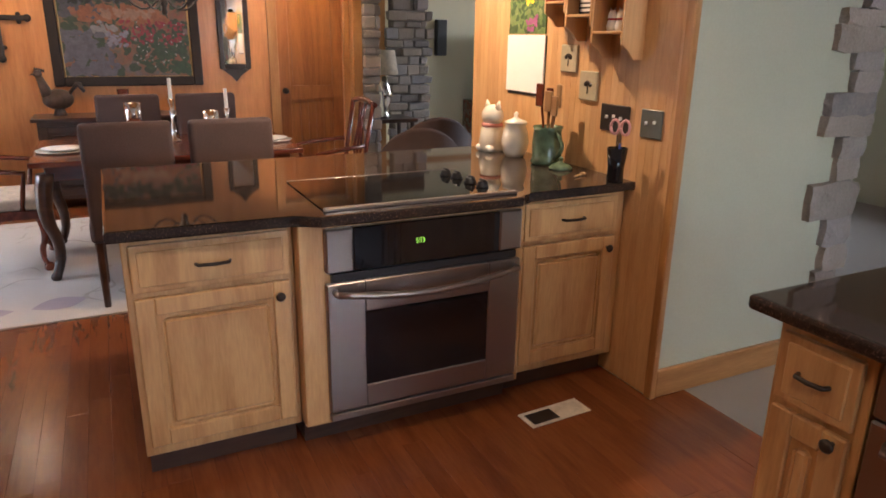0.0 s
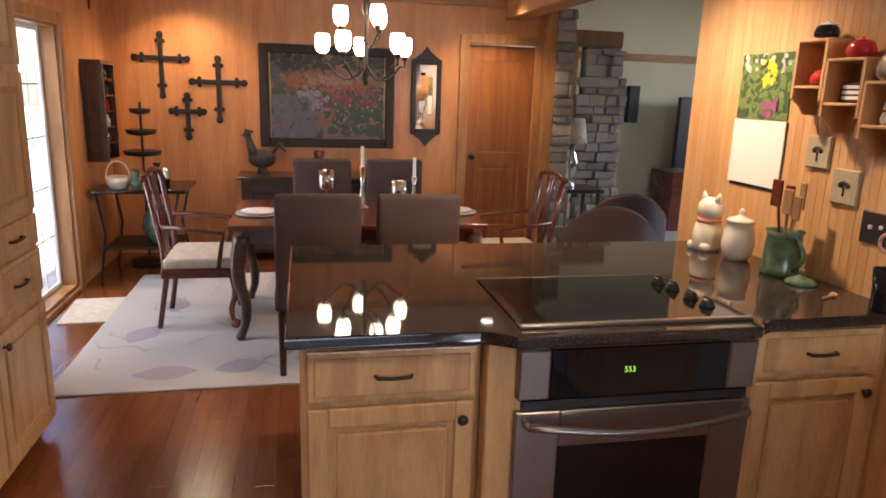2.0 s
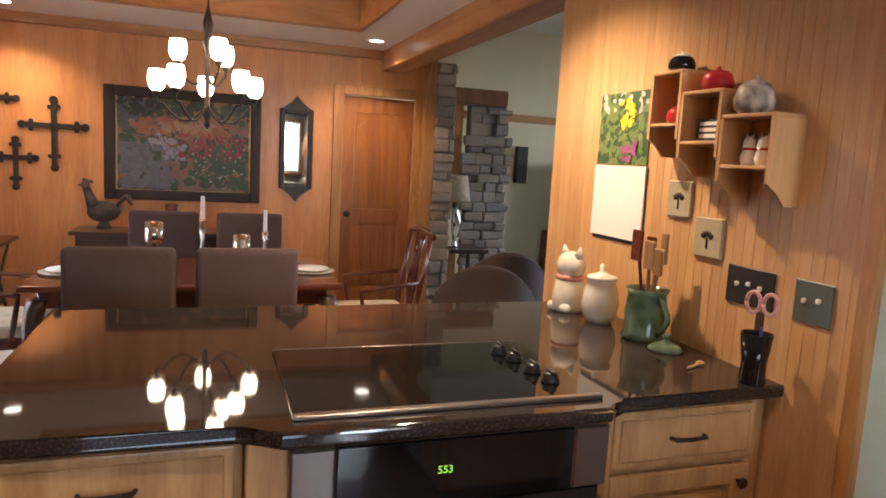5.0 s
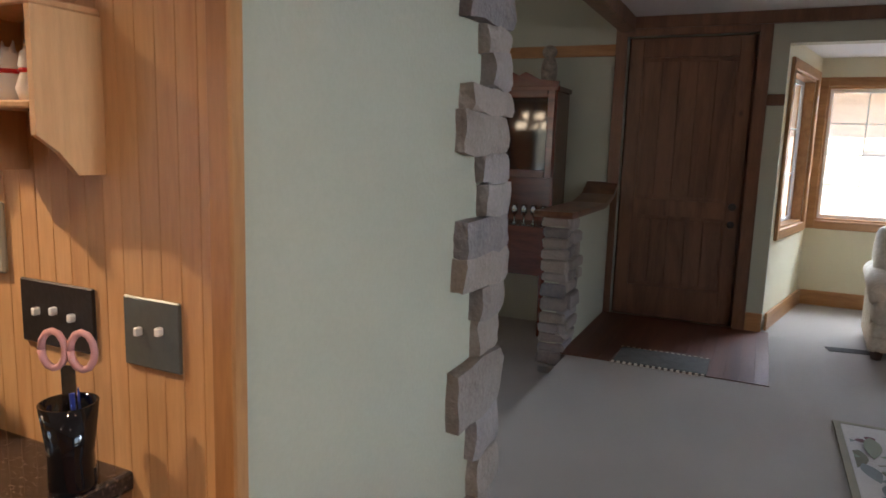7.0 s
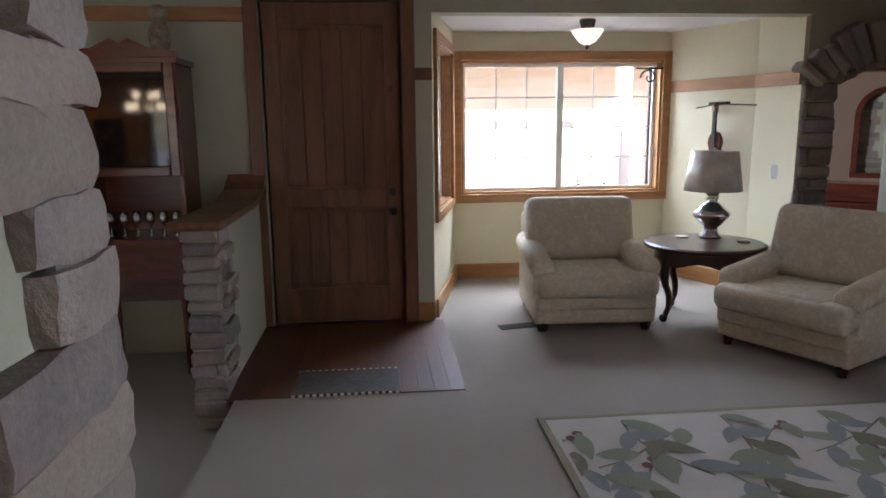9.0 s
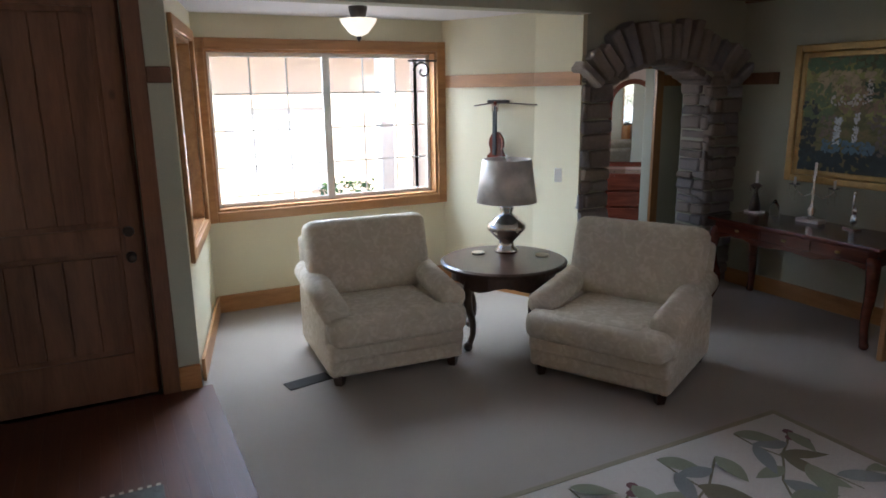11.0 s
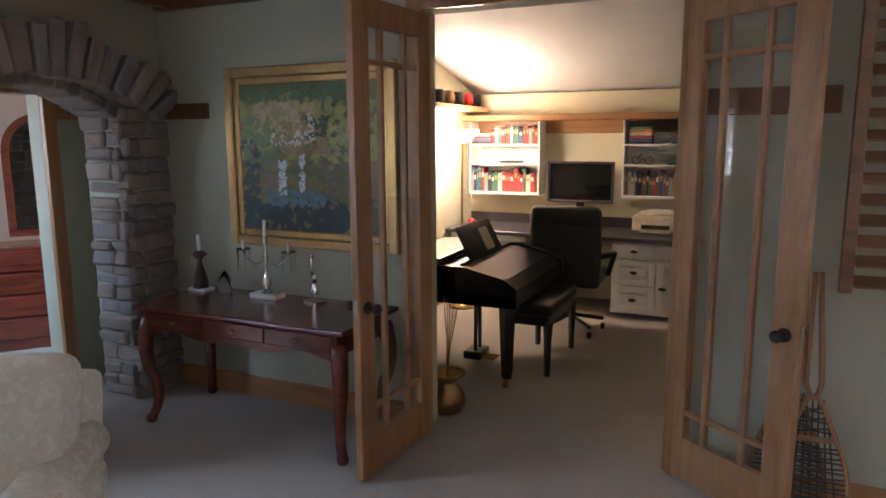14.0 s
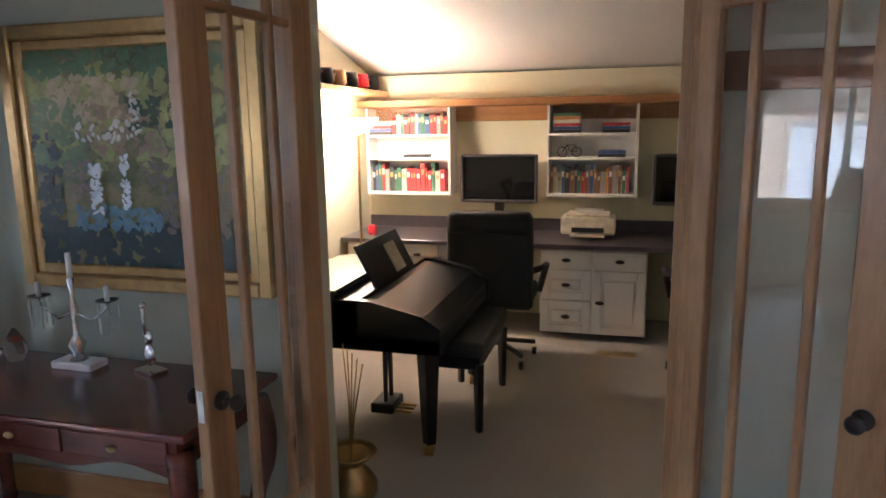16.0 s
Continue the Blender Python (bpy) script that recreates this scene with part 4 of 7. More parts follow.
cp = part("control_panel", B(0.10, 0.0, 0.705, 0.69, 0.03, 0.865, bev=0.004), "blackgl", ov, "black glass control panel with green digits")
for x0, x1 in ((0.0, 0.10), (0.69, 0.79)):
    part("panel_end", B(x0, -0.002, 0.705, x1, 0.03, 0.865, bev=0.006), "steel", ov)
tx = bpy.data.curves.new("digits", "FONT")
tx.body, tx.size, tx.extrude = "553", 0.026, 0.0008
dg = new("display_digits", tx)
dg.data.materials.append(M["led"])
dg.parent = cp
dg.matrix_local = pose(0.335, -0.0015, 0.782, 90, 0, 0)
bm = bmesh.new()
for b in ((0, 0, 0.16, 0.14, 0.04, 0.665), (0.65, 0, 0.16, 0.79, 0.04, 0.665), (0.14, 0.0005, 0.16, 0.65, 0.04, 0.25), (0.14, 0.0005, 0.545, 0.65, 0.04, 0.665)):
    bx(bm, *b, 0.004)
rails = loose(bm)
dr = part("oven_door", rails[0], "steel", ov)
for rail in rails[1:]:
    part("door_rail", rail, "steel", dr)
part("window", B(0.13, 0.006, 0.24, 0.66, 0.03, 0.555), "blackgl", dr, "dark glass oven window")
hb = bmesh.new()
tube(hb, [Vector((0.03 + 0.73 * k / 12, -0.032 - 0.022 * math.sin(math.pi * k / 12), 0.635 - 0.028 * math.sin(math.pi * k / 12))) for k in range(13)], 0.013, 12)
cyl(hb, (0.03, 0.0, 0.635), (0.03, -0.034, 0.635), 0.012)
cyl(hb, (0.76, 0.0, 0.635), (0.76, -0.034, 0.635), 0.012)
part("handle", hb, "steel", dr, "curved steel bar handle", True)
part("vent_gap", B(0.02, 0.005, 0.672, 0.77, 0.04, 0.70), "black", ov)
part("trim_bottom", B(0.0, 0.0, 0.125, 0.79, 0.03, 0.152, bev=0.003), "steel", ov)

ct = thing("cooktop", (2.09, 3.215, 0.92), 0, "black glass cooktop with a steel front strip", "cooktop")
part("glass_top", B(0, 0.0, 0.0, 0.77, 0.51, 0.006, bev=0.002), "blackgl", ct)
part("front_strip", B(0, -0.022, 0.0, 0.77, 0.0, 0.012, bev=0.003), "steel", ct, "steel front strip")
part("back_strip", B(0, 0.51, 0.0, 0.77, 0.515, 0.008, bev=0.002), "steel", ct)
for i, (x, y) in enumerate(((0.66, 0.385), (0.675, 0.31), (0.68, 0.20), (0.69, 0.115))):
    bm = lathe(bmesh.new(), [(0.026, 0.006), (0.026, 0.012), (0.021, 0.018), (0.020, 0.028), (0.017, 0.031)], 18, (x, y, 0))
    bx(bm, x - 0.005, y - 0.022, 0.028, x + 0.005, y + 0.022, 0.038, 0.002)
    part("knob", bm, "black", ct, "black control knob", True)

fv = thing("floor_vent", (3.0, 3.045, 0.0), 3, "pale metal floor register beside the cabinet", "floor vent")
bm = bmesh.new()
for b in ((-0.15, -0.055, 0, 0.15, -0.04, 0.006), (-0.15, 0.04, 0, 0.15, 0.055, 0.006), (-0.15, -0.04, 0, -0.13, 0.04, 0.006), (0.13, -0.04, 0, 0.15, 0.04, 0.006)):
    bx(bm, *b, 0.002)
part("frame", bm, "seatfab", fv)
part("grille", B(-0.13, -0.04, 0.0, 0.0, 0.04, 0.003), "iron", fv)
part("plate", B(0.0, -0.04, 0.0, 0.13, 0.04, 0.005), "seatfab", fv)

# second worktop
cabinet((2.83, 1.99), -90, 0.235, 0.62, 0.10, 0.88, [("drawer", 0.02, 0.68, 0.215, 0.85, None), ("cabinet_door", 0.02, 0.14, 0.215, 0.66, (0.165, 0.50))], "oakpale", "narrow pale hickory cabinet at the end of the second worktop")
dw = thing("dishwasher", (2.83, 1.745, 0), -90, "stainless steel dishwasher under the second worktop", "dishwasher")
part("body", B(0.0, 0.03, 0.10, 0.60, 0.60, 0.875), "black", dw)
part("toe_kick", B(0.01, 0.09, 0, 0.59, 0.58, 0.10), "black", dw)
part("door", B(0.005, 0.0, 0.12, 0.595, 0.03, 0.74, bev=0.006), "steel", dw)
part("control_panel", B(0.005, 0.0, 0.745, 0.595, 0.03, 0.87, bev=0.006), "steel", dw)
part("handle", tube(bmesh.new(), [Vector((0.05, 0.0, 0.70)), Vector((0.06, -0.035, 0.70)), Vector((0.54, -0.035, 0.70)), Vector((0.55, 0.0, 0.70))], 0.010), "steel", dw, "", True)
cabinet((2.83, 1.14), -90, 0.42, 0.62, 0.10, 0.88, [("cabinet_door", 0.02, 0.14, 0.40, 0.85, (0.05, 0.6))], "oakpale", "pale hickory base cabinet under the second worktop")
bm = B(2.79, 0.68, 0.882, 3.50, 2.05, 0.92)
bmesh.ops.bevel(bm, geom=list(bm.edges), offset=0.012, segments=3, profile=0.5, affect="EDGES")
tagged(part("worktop", bm, "granite"), "polished dark granite worktop of the second counter", "worktop")

# left run and pantry
cabinet((0.30, 2.42), 90, 1.06, 0.55, 0.10, 0.88, [(k, 0.03, a, 1.03, b, None) for k, a, b in (("drawer", 0.14, 0.37), ("drawer", 0.39, 0.62), ("drawer", 0.64, 0.85))], "oakpale", "base cabinet with three wide drawers beside the pantry")
bm = B(-0.25, 2.40, 0.882, 0.345, 3.48, 0.92)
bmesh.ops.bevel(bm, geom=list(bm.edges), offset=0.012, segments=3, profile=0.5, affect="EDGES")
tagged(part("worktop", bm, "granite"), "polished dark granite worktop beside the pantry", "worktop")
F = []
for x0, x1, kx in ((0.03, 0.535, 0.455), (0.555, 1.06, 0.05)):
    F += [("cabinet_door", x0, 1.645, x1, 2.42, (kx, 0.05)), ("cabinet_door", x0, 1.05, x1, 1.615, (kx, 0.52)), ("drawer", x0, 0.90, x1, 1.03, None), ("drawer", x0, 0.69, x1, 0.88, None), ("cabinet_door", x0, 0.10, x1, 0.64, (kx, 0.49))]
cabinet((0.34, 3.50), 90, 1.09, 0.58, 0.06, 2.44, F, "oakpale", "tall pale hickory pantry with doors and drawers")
for z in (1.75, 1.52):
    pl = thing("wall_plate", (0.17, 3.498, z), 0, "blue and white scalloped plate hung on the pantry side", "plate", "pantry plates")
    bm = lathe(bmesh.new(), [(0.02, 0.0), (0.05, 0.002), (0.075, 0.012), (0.077, 0.014), (0.05, 0.006), (0.02, 0.005)], 24)
    bmesh.ops.rotate(bm, verts=bm.verts, matrix=Matrix.Rotation(radians(90), 3, "X"))
    part("dish", bm, "paper", pl, "", True)
    bm = lathe(bmesh.new(), [(0.005, 0.0065), (0.03, 0.0068), (0.028, 0.0075)], 10)
    bmesh.ops.rotate(bm, verts=bm.verts, matrix=Matrix.Rotation(radians(90), 3, "X"))
    part("motif", bm, plain("plate_blue", (0.10, 0.12, 0.25), 0.3, 0, 0.3, 40, 0), pl, "blue painted motif")
    for k in range(12):
        bm = ball(bmesh.new(), (0.066 * math.cos(k * math.pi / 6), -0.0135, 0.066 * math.sin(k * math.pi / 6)), 0.009, 1, 0.3, 1, 1)
        part("rim_dot", bm, M["iron"], pl)
# ---- lamps ----
def can_light(x, y, z, watts):
    c = thing("recessed_light", (x, y, z), 0, "lit white recessed ceiling light", "ceiling light", "recessed lights")
    bm = bmesh.new()
    n = 24
    for i in range(n):
        p, q = 2 * math.pi * i / n, 2 * math.pi * (i + 1) / n
        for r0, r1, z0, z1 in ((0.062, 0.085, -0.006, -0.004), (0.085, 0.088, -0.004, 0.0)):
            v = [bm.verts.new((r * math.cos(t), r * math.sin(t), zz)) for r, t, zz in ((r0, p, z0), (r1, p, z1), (r1, q, z1), (r0, q, z0))]
            bm.faces.new(v[::-1])
    part("trim_ring", bm, "white", c)
    bm = bmesh.new()
    cyl(bm, (0, 0, -0.003), (0, 0, 0.0), 0.062, 0.062, 24)
    part("lens", bm, "canglow", c, "glowing lens")
    lamp = spot_lamp("recessed_lamp", (0, 0, -0.03), watts, WARM, 130)
    lamp.parent = c


for x, y in CAN_LIGHTS:
    can_light(x, y, KC, 20 if y > 5 else (40 if y > 4 else 9))

ch = thing("chandelier", (1.90, 6.2, 1.61), 0, "bronze chandelier with seven lit frosted glass shades", "chandelier")
bm = bmesh.new()
cyl(bm, (0, 0, 0.72), (0, 0, 1.16), 0.006, 0.006, 8)
part("chain", bm, "iron", ch)
bm = lathe(bmesh.new(), [(0.004, 0.0), (0.02, 0.02), (0.012, 0.05), (0.028, 0.08), (0.014, 0.12), (0.014, 0.45), (0.032, 0.5), (0.02, 0.56), (0.03, 0.62), (0.008, 0.72)], 16)
part("stem", bm, "iron", ch, "", True)
part("canopy", lathe(bmesh.new(), [(0.05, 1.15), (0.065, 1.18), (0.065, 1.19)], 20), "iron", ch)
for i in range(8):
    lower = i < 5
    a = 2 * math.pi * i / 5 + 0.35 if lower else 2 * math.pi * (i - 5) / 3 + 0.9
    r, z = (0.30, 0.16) if lower else (0.17, 0.34)
    ca, sa = math.cos(a), math.sin(a)
    pts = [Vector((ca * r * k / 8, sa * r * k / 8, z - 0.02 - 0.10 * math.sin(math.pi * min(1, k / 7)) * (1.0 if lower else 0.6))) for k in range(9)] + [Vector((ca * r, sa * r, z + 0.03))]
    part("arm", tube(bmesh.new(), pts, 0.007, 6), "iron", ch, "", True)
    sh = part("shade", lathe(bmesh.new(), [(0.022, 0.0), (0.042, 0.02), (0.052, 0.06), (0.050, 0.10), (0.043, 0.128), (0.040, 0.128), (0.046, 0.06), (0.02, 0.006)], 20, (ca * r, sa * r, z + 0.05)), "bulb", ch, "glowing frosted glass shade", True)
    part("cup", lathe(bmesh.new(), [(0.012, 0.0), (0.025, 0.025), (0.02, 0.04)], 14, (ca * r, sa * r, z + 0.02)), "iron", ch, "", True)

tl = thing("torchiere_lamp", (8.02, -5.42, 0), 0, "lit torchiere floor lamp with a pale glass bowl", "floor lamp")
part("base", lathe(bmesh.new(), [(0.14, 0.0), (0.14, 0.02), (0.03, 0.05), (0.012, 0.06)], 20), "brass", tl, "", True)
part("pole", cyl(bmesh.new(), (0, 0, 0.05), (0, 0, 1.66), 0.011, 0.011, 10), "brass", tl)
part("bowl", lathe(bmesh.new(), [(0.02, 1.65), (0.09, 1.68), (0.15, 1.74), (0.17, 1.77), (0.16, 1.77), (0.08, 1.70), (0.02, 1.67)], 24), glow("torchiere_glow", (1.0, 0.72, 0.45), 16.0), tl, "glowing glass bowl", True)
point_lamp("torchiere_bulb", (8.02, -5.42, 1.82), 0.8, (1.0, 0.72, 0.47), 0.08)
# ---- things on the beadboard wall and worktop ----
W = 3.455
cal = thing("wall_calendar", (W, 4.10, 1.80), -90, "wall calendar with a flower photo over a blank page", "calendar")
cal_photo = part("picture_page", B(-0.17, -0.006, -0.14, 0.17, 0.0, 0.14), painted_canvas("garden_photo", [(0.25, (0.06, 0.12, 0.03)), (0.45, (0.16, 0.26, 0.07)), (0.6, (0.30, 0.36, 0.16)), (0.7, (0.55, 0.42, 0.05)), (0.85, (0.45, 0.40, 0.42))], 7, 1.5, 0.4), cal, "photo of yellow flowers")
cal_photo.location = (0, 0, -0.14)
part("month_page", B(-0.175, -0.010, -0.57, 0.175, -0.002, -0.285), "paper", cal)
# Black slab behind the month page, set slightly right and lower.
part("dark_backing", B(-0.165, -0.004, -0.585, 0.18, 0.0, -0.29), "black", cal)

sh = thing("curio_shelf", (W, 0, 0), -90, "stepped honey wood wall shelf of three open boxes", "wall shelf")
D = 0.115
for y0, y1, zt, zb in ((3.63, 3.79, 1.83, 1.66), (3.44, 3.625, 1.755, 1.60), (3.23, 3.435, 1.675, 1.53)):
    x0, x1 = -y1, -y0
    part("shelf_board", B(x0, -D, zt - 0.012, x1, -0.001, zt, bev=0.003), "bead", sh)
    part("shelf_board", B(x0 + 0.012, -D, zb - 0.012, x1 - 0.012, -0.001, zb, bev=0.003), "bead", sh)
    for xa in (x0, x1 - 0.012):
        lo = zb - 0.11
        bm = prism(bmesh.new(), [(-D, zt - 0.012), (-0.001, zt - 0.012), (-0.001, lo), (-0.05, lo), (-0.08, lo + 0.035), (-D, lo + 0.06)], xa, xa + 0.012)
        for v in bm.verts:
            v.co = Vector((v.co.y, v.co.x, v.co.z))
        bmesh.ops.recalc_face_normals(bm, faces=bm.faces)
        part("side_panel", bm, "bead", sh)


def pot(name, at, r, h, mat, label, lid="", cat="jar"):
    t = thing(name, at, 0, label, cat)
    part("body", lathe(bmesh.new(), [(r * 0.6, 0), (r * 0.95, h * 0.2), (r, h * 0.5), (r * 0.85, h * 0.85), (r * 0.7, h)], 20), mat, t, "", True)
    part("lid", lathe(bmesh.new(), [(r * 0.72, h), (r * 0.5, h * 1.12), (r * 0.12, h * 1.2), (r * 0.16, h * 1.3), (r * 0.02, h * 1.38)], 16), lid or mat, t, "", True)
    return t


pot("trinket_pot", (W - 0.06, 3.71, 1.83), 0.045, 0.05, "blackgl", "small dark and white lidded pot on the shelf", "white")
pot("trinket_pot", (W - 0.06, 3.70, 1.66), 0.042, 0.05, "red", "small red lidded pot inside the shelf")
pot("trinket_pot", (W - 0.06, 3.53, 1.755), 0.05, 0.055, "red", "small red lidded pot on the shelf")
pot("painted_bowl", (W - 0.06, 3.37, 1.675), 0.058, 0.085, plain("painted_pottery", (0.42, 0.36, 0.30), 0.25, 0, 0.9, 30, 0, 22), "painted round pottery jar on the shelf")
sg = thing("sign_block", (W - 0.05, 3.53, 1.60), -90, "small dark block with pale lettering", "sign")
part("block", B(-0.06, -0.02, 0, 0.06, 0.02, 0.07, bev=0.003), "black", sg)
for k in range(3):
    part("letter_bar", B(-0.048, -0.022, 0.012 + 0.019 * k, 0.048 - 0.008 * (k % 2), -0.0195, 0.024 + 0.019 * k), "paper", sg)
for k in (0, 1):
    fg = thing("figurine", (W - 0.055, 3.375 - 0.055 * k, 1.53), -90, "small white animal figurine with a scarf", "figurine", "shelf figurines")
    bm = lathe(bmesh.new(), [(0.018, 0), (0.024, 0.02), (0.016, 0.045), (0.019, 0.055), (0.016, 0.075), (0.006, 0.085)], 14)
    for s in (-1, 1):
        cyl(bm, (0.010 * s, 0, 0.075), (0.014 * s, 0, 0.095), 0.006, 0.001, 8)
    part("body", bm, "paper", fg, "", True)
    part("scarf", lathe(bmesh.new(), [(0.0175, 0.044), (0.020, 0.048), (0.0175, 0.052)], 14), "red", fg)

for y, z, sc in ((3.72, 1.41, 0.125), (3.56, 1.295, 0.13)):
    ti = thing("wall_tile", (W, y, z), -90, "small tan tile with a raised dark leaf", "decorative tile", "leaf tiles")
    part("tile", B(-sc / 2, -0.012, -sc / 2, sc / 2, 0, sc / 2, bev=0.004), plain("tan_tile", (0.42, 0.36, 0.24), 0.6, 0, 0.15, 40, 0.2), ti)
    bm = bmesh.new()
    for k in range(5):
        a = radians(40 + 25 * k)
        ball(bm, (0.022 * math.cos(a), -0.013, 0.022 * math.sin(a) - 0.008), 0.016, 0.9, 0.25, 0.7, 1)
    cyl(bm, (0, -0.013, -0.035), (0, -0.013, 0.0), 0.004, 0.003, 6)
    part("leaf_relief", bm, "iron", ti, "dark raised leaf")
for y0, y1, n_ in ((3.27, 3.46, 3), (3.075, 3.20, 2)):
    sw = thing("switch_plate", (W, (y0 + y1) / 2, 1.17), -90, "dark bronze plate with %s toggle switches" % ("three" if n_ == 3 else "two"), "light switch", "switch plates")
    w = y1 - y0
    part("plate", B(-w / 2, -0.007, -0.058, w / 2, 0, 0.058, bev=0.003), "iron" if n_ == 3 else plain("bronze_plate", (0.14, 0.15, 0.13), 0.4, 0.5, 0.15, 60, 0.1), sw)
    for k in range(n_):
        x = (k - (n_ - 1) / 2) * 0.046
        part("toggle", B(x - 0.005, -0.019, -0.004 + 0.006 * (k % 2), x + 0.005, -0.006, 0.010 + 0.006 * (k % 2), bev=0.002), "paper", sw, "cream toggle")

cat_jar = thing("cookie_jar", (3.30, 4.16, 0.92), -75, "cream ceramic cat-shaped jar", "cookie jar")
bm = lathe(bmesh.new(), [(0.06, 0), (0.072, 0.02), (0.066, 0.08), (0.058, 0.12), (0.05, 0.135)], 20)
for s in (-1, 1):
    ball(bm, (0.035 * s, -0.05, 0.02), 0.026, 1, 1, 0.8)
part("body", bm, "cream_cer", cat_jar, "", True)
bm = ball(bmesh.new(), (0, 0, 0.185), 0.062, 1, 0.9, 0.95, 3)
for s in (-1, 1):
    cyl(bm, (0.035 * s, 0, 0.22), (0.045 * s, 0, 0.265), 0.022, 0.004, 10)
part("head_lid", bm, "cream_cer", cat_jar, "cat head lid", True)
part("collar", lathe(bmesh.new(), [(0.053, 0.128), (0.060, 0.138), (0.053, 0.148)], 18), plain("pink_glaze", (0.6, 0.25, 0.2), 0.25, 0, 0.2, 30, 0), cat_jar, "pink bow collar", True)
tj = thing("ceramic_jar", (3.32, 3.96, 0.92), 0, "white ceramic jar with a flared lid", "jar")
part("body", lathe(bmesh.new(), [(0.045, 0), (0.062, 0.025), (0.070, 0.07), (0.064, 0.12), (0.052, 0.155), (0.058, 0.165)], 24), "cream_cer", tj, "", True)
part("lid", lathe(bmesh.new(), [(0.060, 0.165), (0.055, 0.178), (0.02, 0.19), (0.009, 0.20), (0.013, 0.215), (0.002, 0.225)], 20), "cream_cer", tj, "", True)
pt = thing("pitcher", (3.345, 3.71, 0.92), 0, "green glazed pitcher holding wooden utensils", "pitcher")
part("body", lathe(bmesh.new(), [(0.070, 0), (0.078, 0.012), (0.070, 0.03), (0.072, 0.10), (0.066, 0.16), (0.074, 0.18), (0.068, 0.178), (0.060, 0.15), (0.06, 0.03)], 24), "green_cer", pt, "", True)
part("handle", tube(bmesh.new(), [Vector((0.0, -0.065 - 0.055 * math.sin(math.pi * k / 8), 0.03 + 0.13 * k / 8)) for k in range(9)], 0.009, 8), "green_cer", pt, "", True)
for k, (dx, dy, h, w) in enumerate(((-0.02, 0.055, 0.36, 0.030), (0.02, 0.03, 0.34, 0.026), (-0.01, -0.005, 0.33, 0.028), (0.03, -0.03, 0.36, 0.018), (-0.01, -0.055, 0.31, 0.024))):
    ut = thing("wooden_spatula", (3.345, 3.71, 0.935), 0, "wooden kitchen utensil standing in the pitcher", "utensil", "utensils in the pitcher")
    bm = bmesh.new()
    cyl(bm, (0, 0, 0), (dx * 0.8, dy * 0.8, h * 0.75), 0.006, 0.006, 8)
    bx(bm, dx - 0.005, dy - w, h * 0.70, dx + 0.005, dy + w, h, 0.004)
    part("utensil", bm, "mahog" if k < 2 else "pine", ut)
ld = thing("small_dish", (3.33, 3.57, 0.92), 0, "green and cream lidded ceramic dish on the worktop", "dish")
part("lid", lathe(bmesh.new(), [(0.055, 0), (0.058, 0.008), (0.04, 0.022), (0.012, 0.032), (0.008, 0.042), (0.014, 0.05), (0.003, 0.058)], 20), "green_cer", ld, "", True)
br = thing("wooden_scoop", (3.30, 3.39, 0.92), 25, "small pale wooden scoop on the worktop", "scoop")
bm = bmesh.new()
cyl(bm, (-0.04, 0, 0.006), (0.03, 0, 0.006), 0.005, 0.004, 8)
ball(bm, (0.035, 0, 0.008), 0.014, 1.2, 1, 0.5)
part("scoop", bm, "oakpale", br, "", True)
pc = thing("pen_cup", (3.37, 3.235, 0.92), 0, "dark cup holding pens and pink scissors", "cup")
part("cup", lathe(bmesh.new(), [(0.034, 0), (0.036, 0.01), (0.034, 0.06), (0.044, 0.145), (0.041, 0.145), (0.03, 0.06), (0.03, 0.01)], 20), "blackgl", pc, "", True)
sc = thing("scissors", (3.37, 3.23, 0.935), 20, "scissors with pink loop handles in the cup", "scissors")
for s in (-1, 1):
    bm = bmesh.new()
    tube(bm, [Vector((0.0, s * 0.024 + 0.020 * math.cos(k * math.pi / 6), 0.215 + 0.030 * math.sin(k * math.pi / 6))) for k in range(13)], 0.006, 6)
    part("handle_loop", bm, plain("pink_plastic", (0.62, 0.32, 0.30), 0.4, 0, 0.08, 60, 0), sc, "pink loop handle", True)
part("blade", B(-0.002, -0.012, 0.0, 0.0, 0.012, 0.19), "chrome", sc)
part("blade", B(0.0005, -0.010, 0.0, 0.0025, 0.014, 0.19), "chrome", sc)
for k in range(4):
    pn = thing("pen", (3.37 + 0.012 * (k % 2), 3.215 + 0.01 * k, 0.935), 0, "blue pen standing in the cup", "pen", "pens in the cup")
    part("pen", cyl(bmesh.new(), (0, 0, 0), (0.008 * (k - 1), 0.006 * k, 0.15), 0.004, 0.004, 8), plain("blue_plastic", (0.03, 0.05, 0.25), 0.3, 0, 0.1, 50, 0), pn)

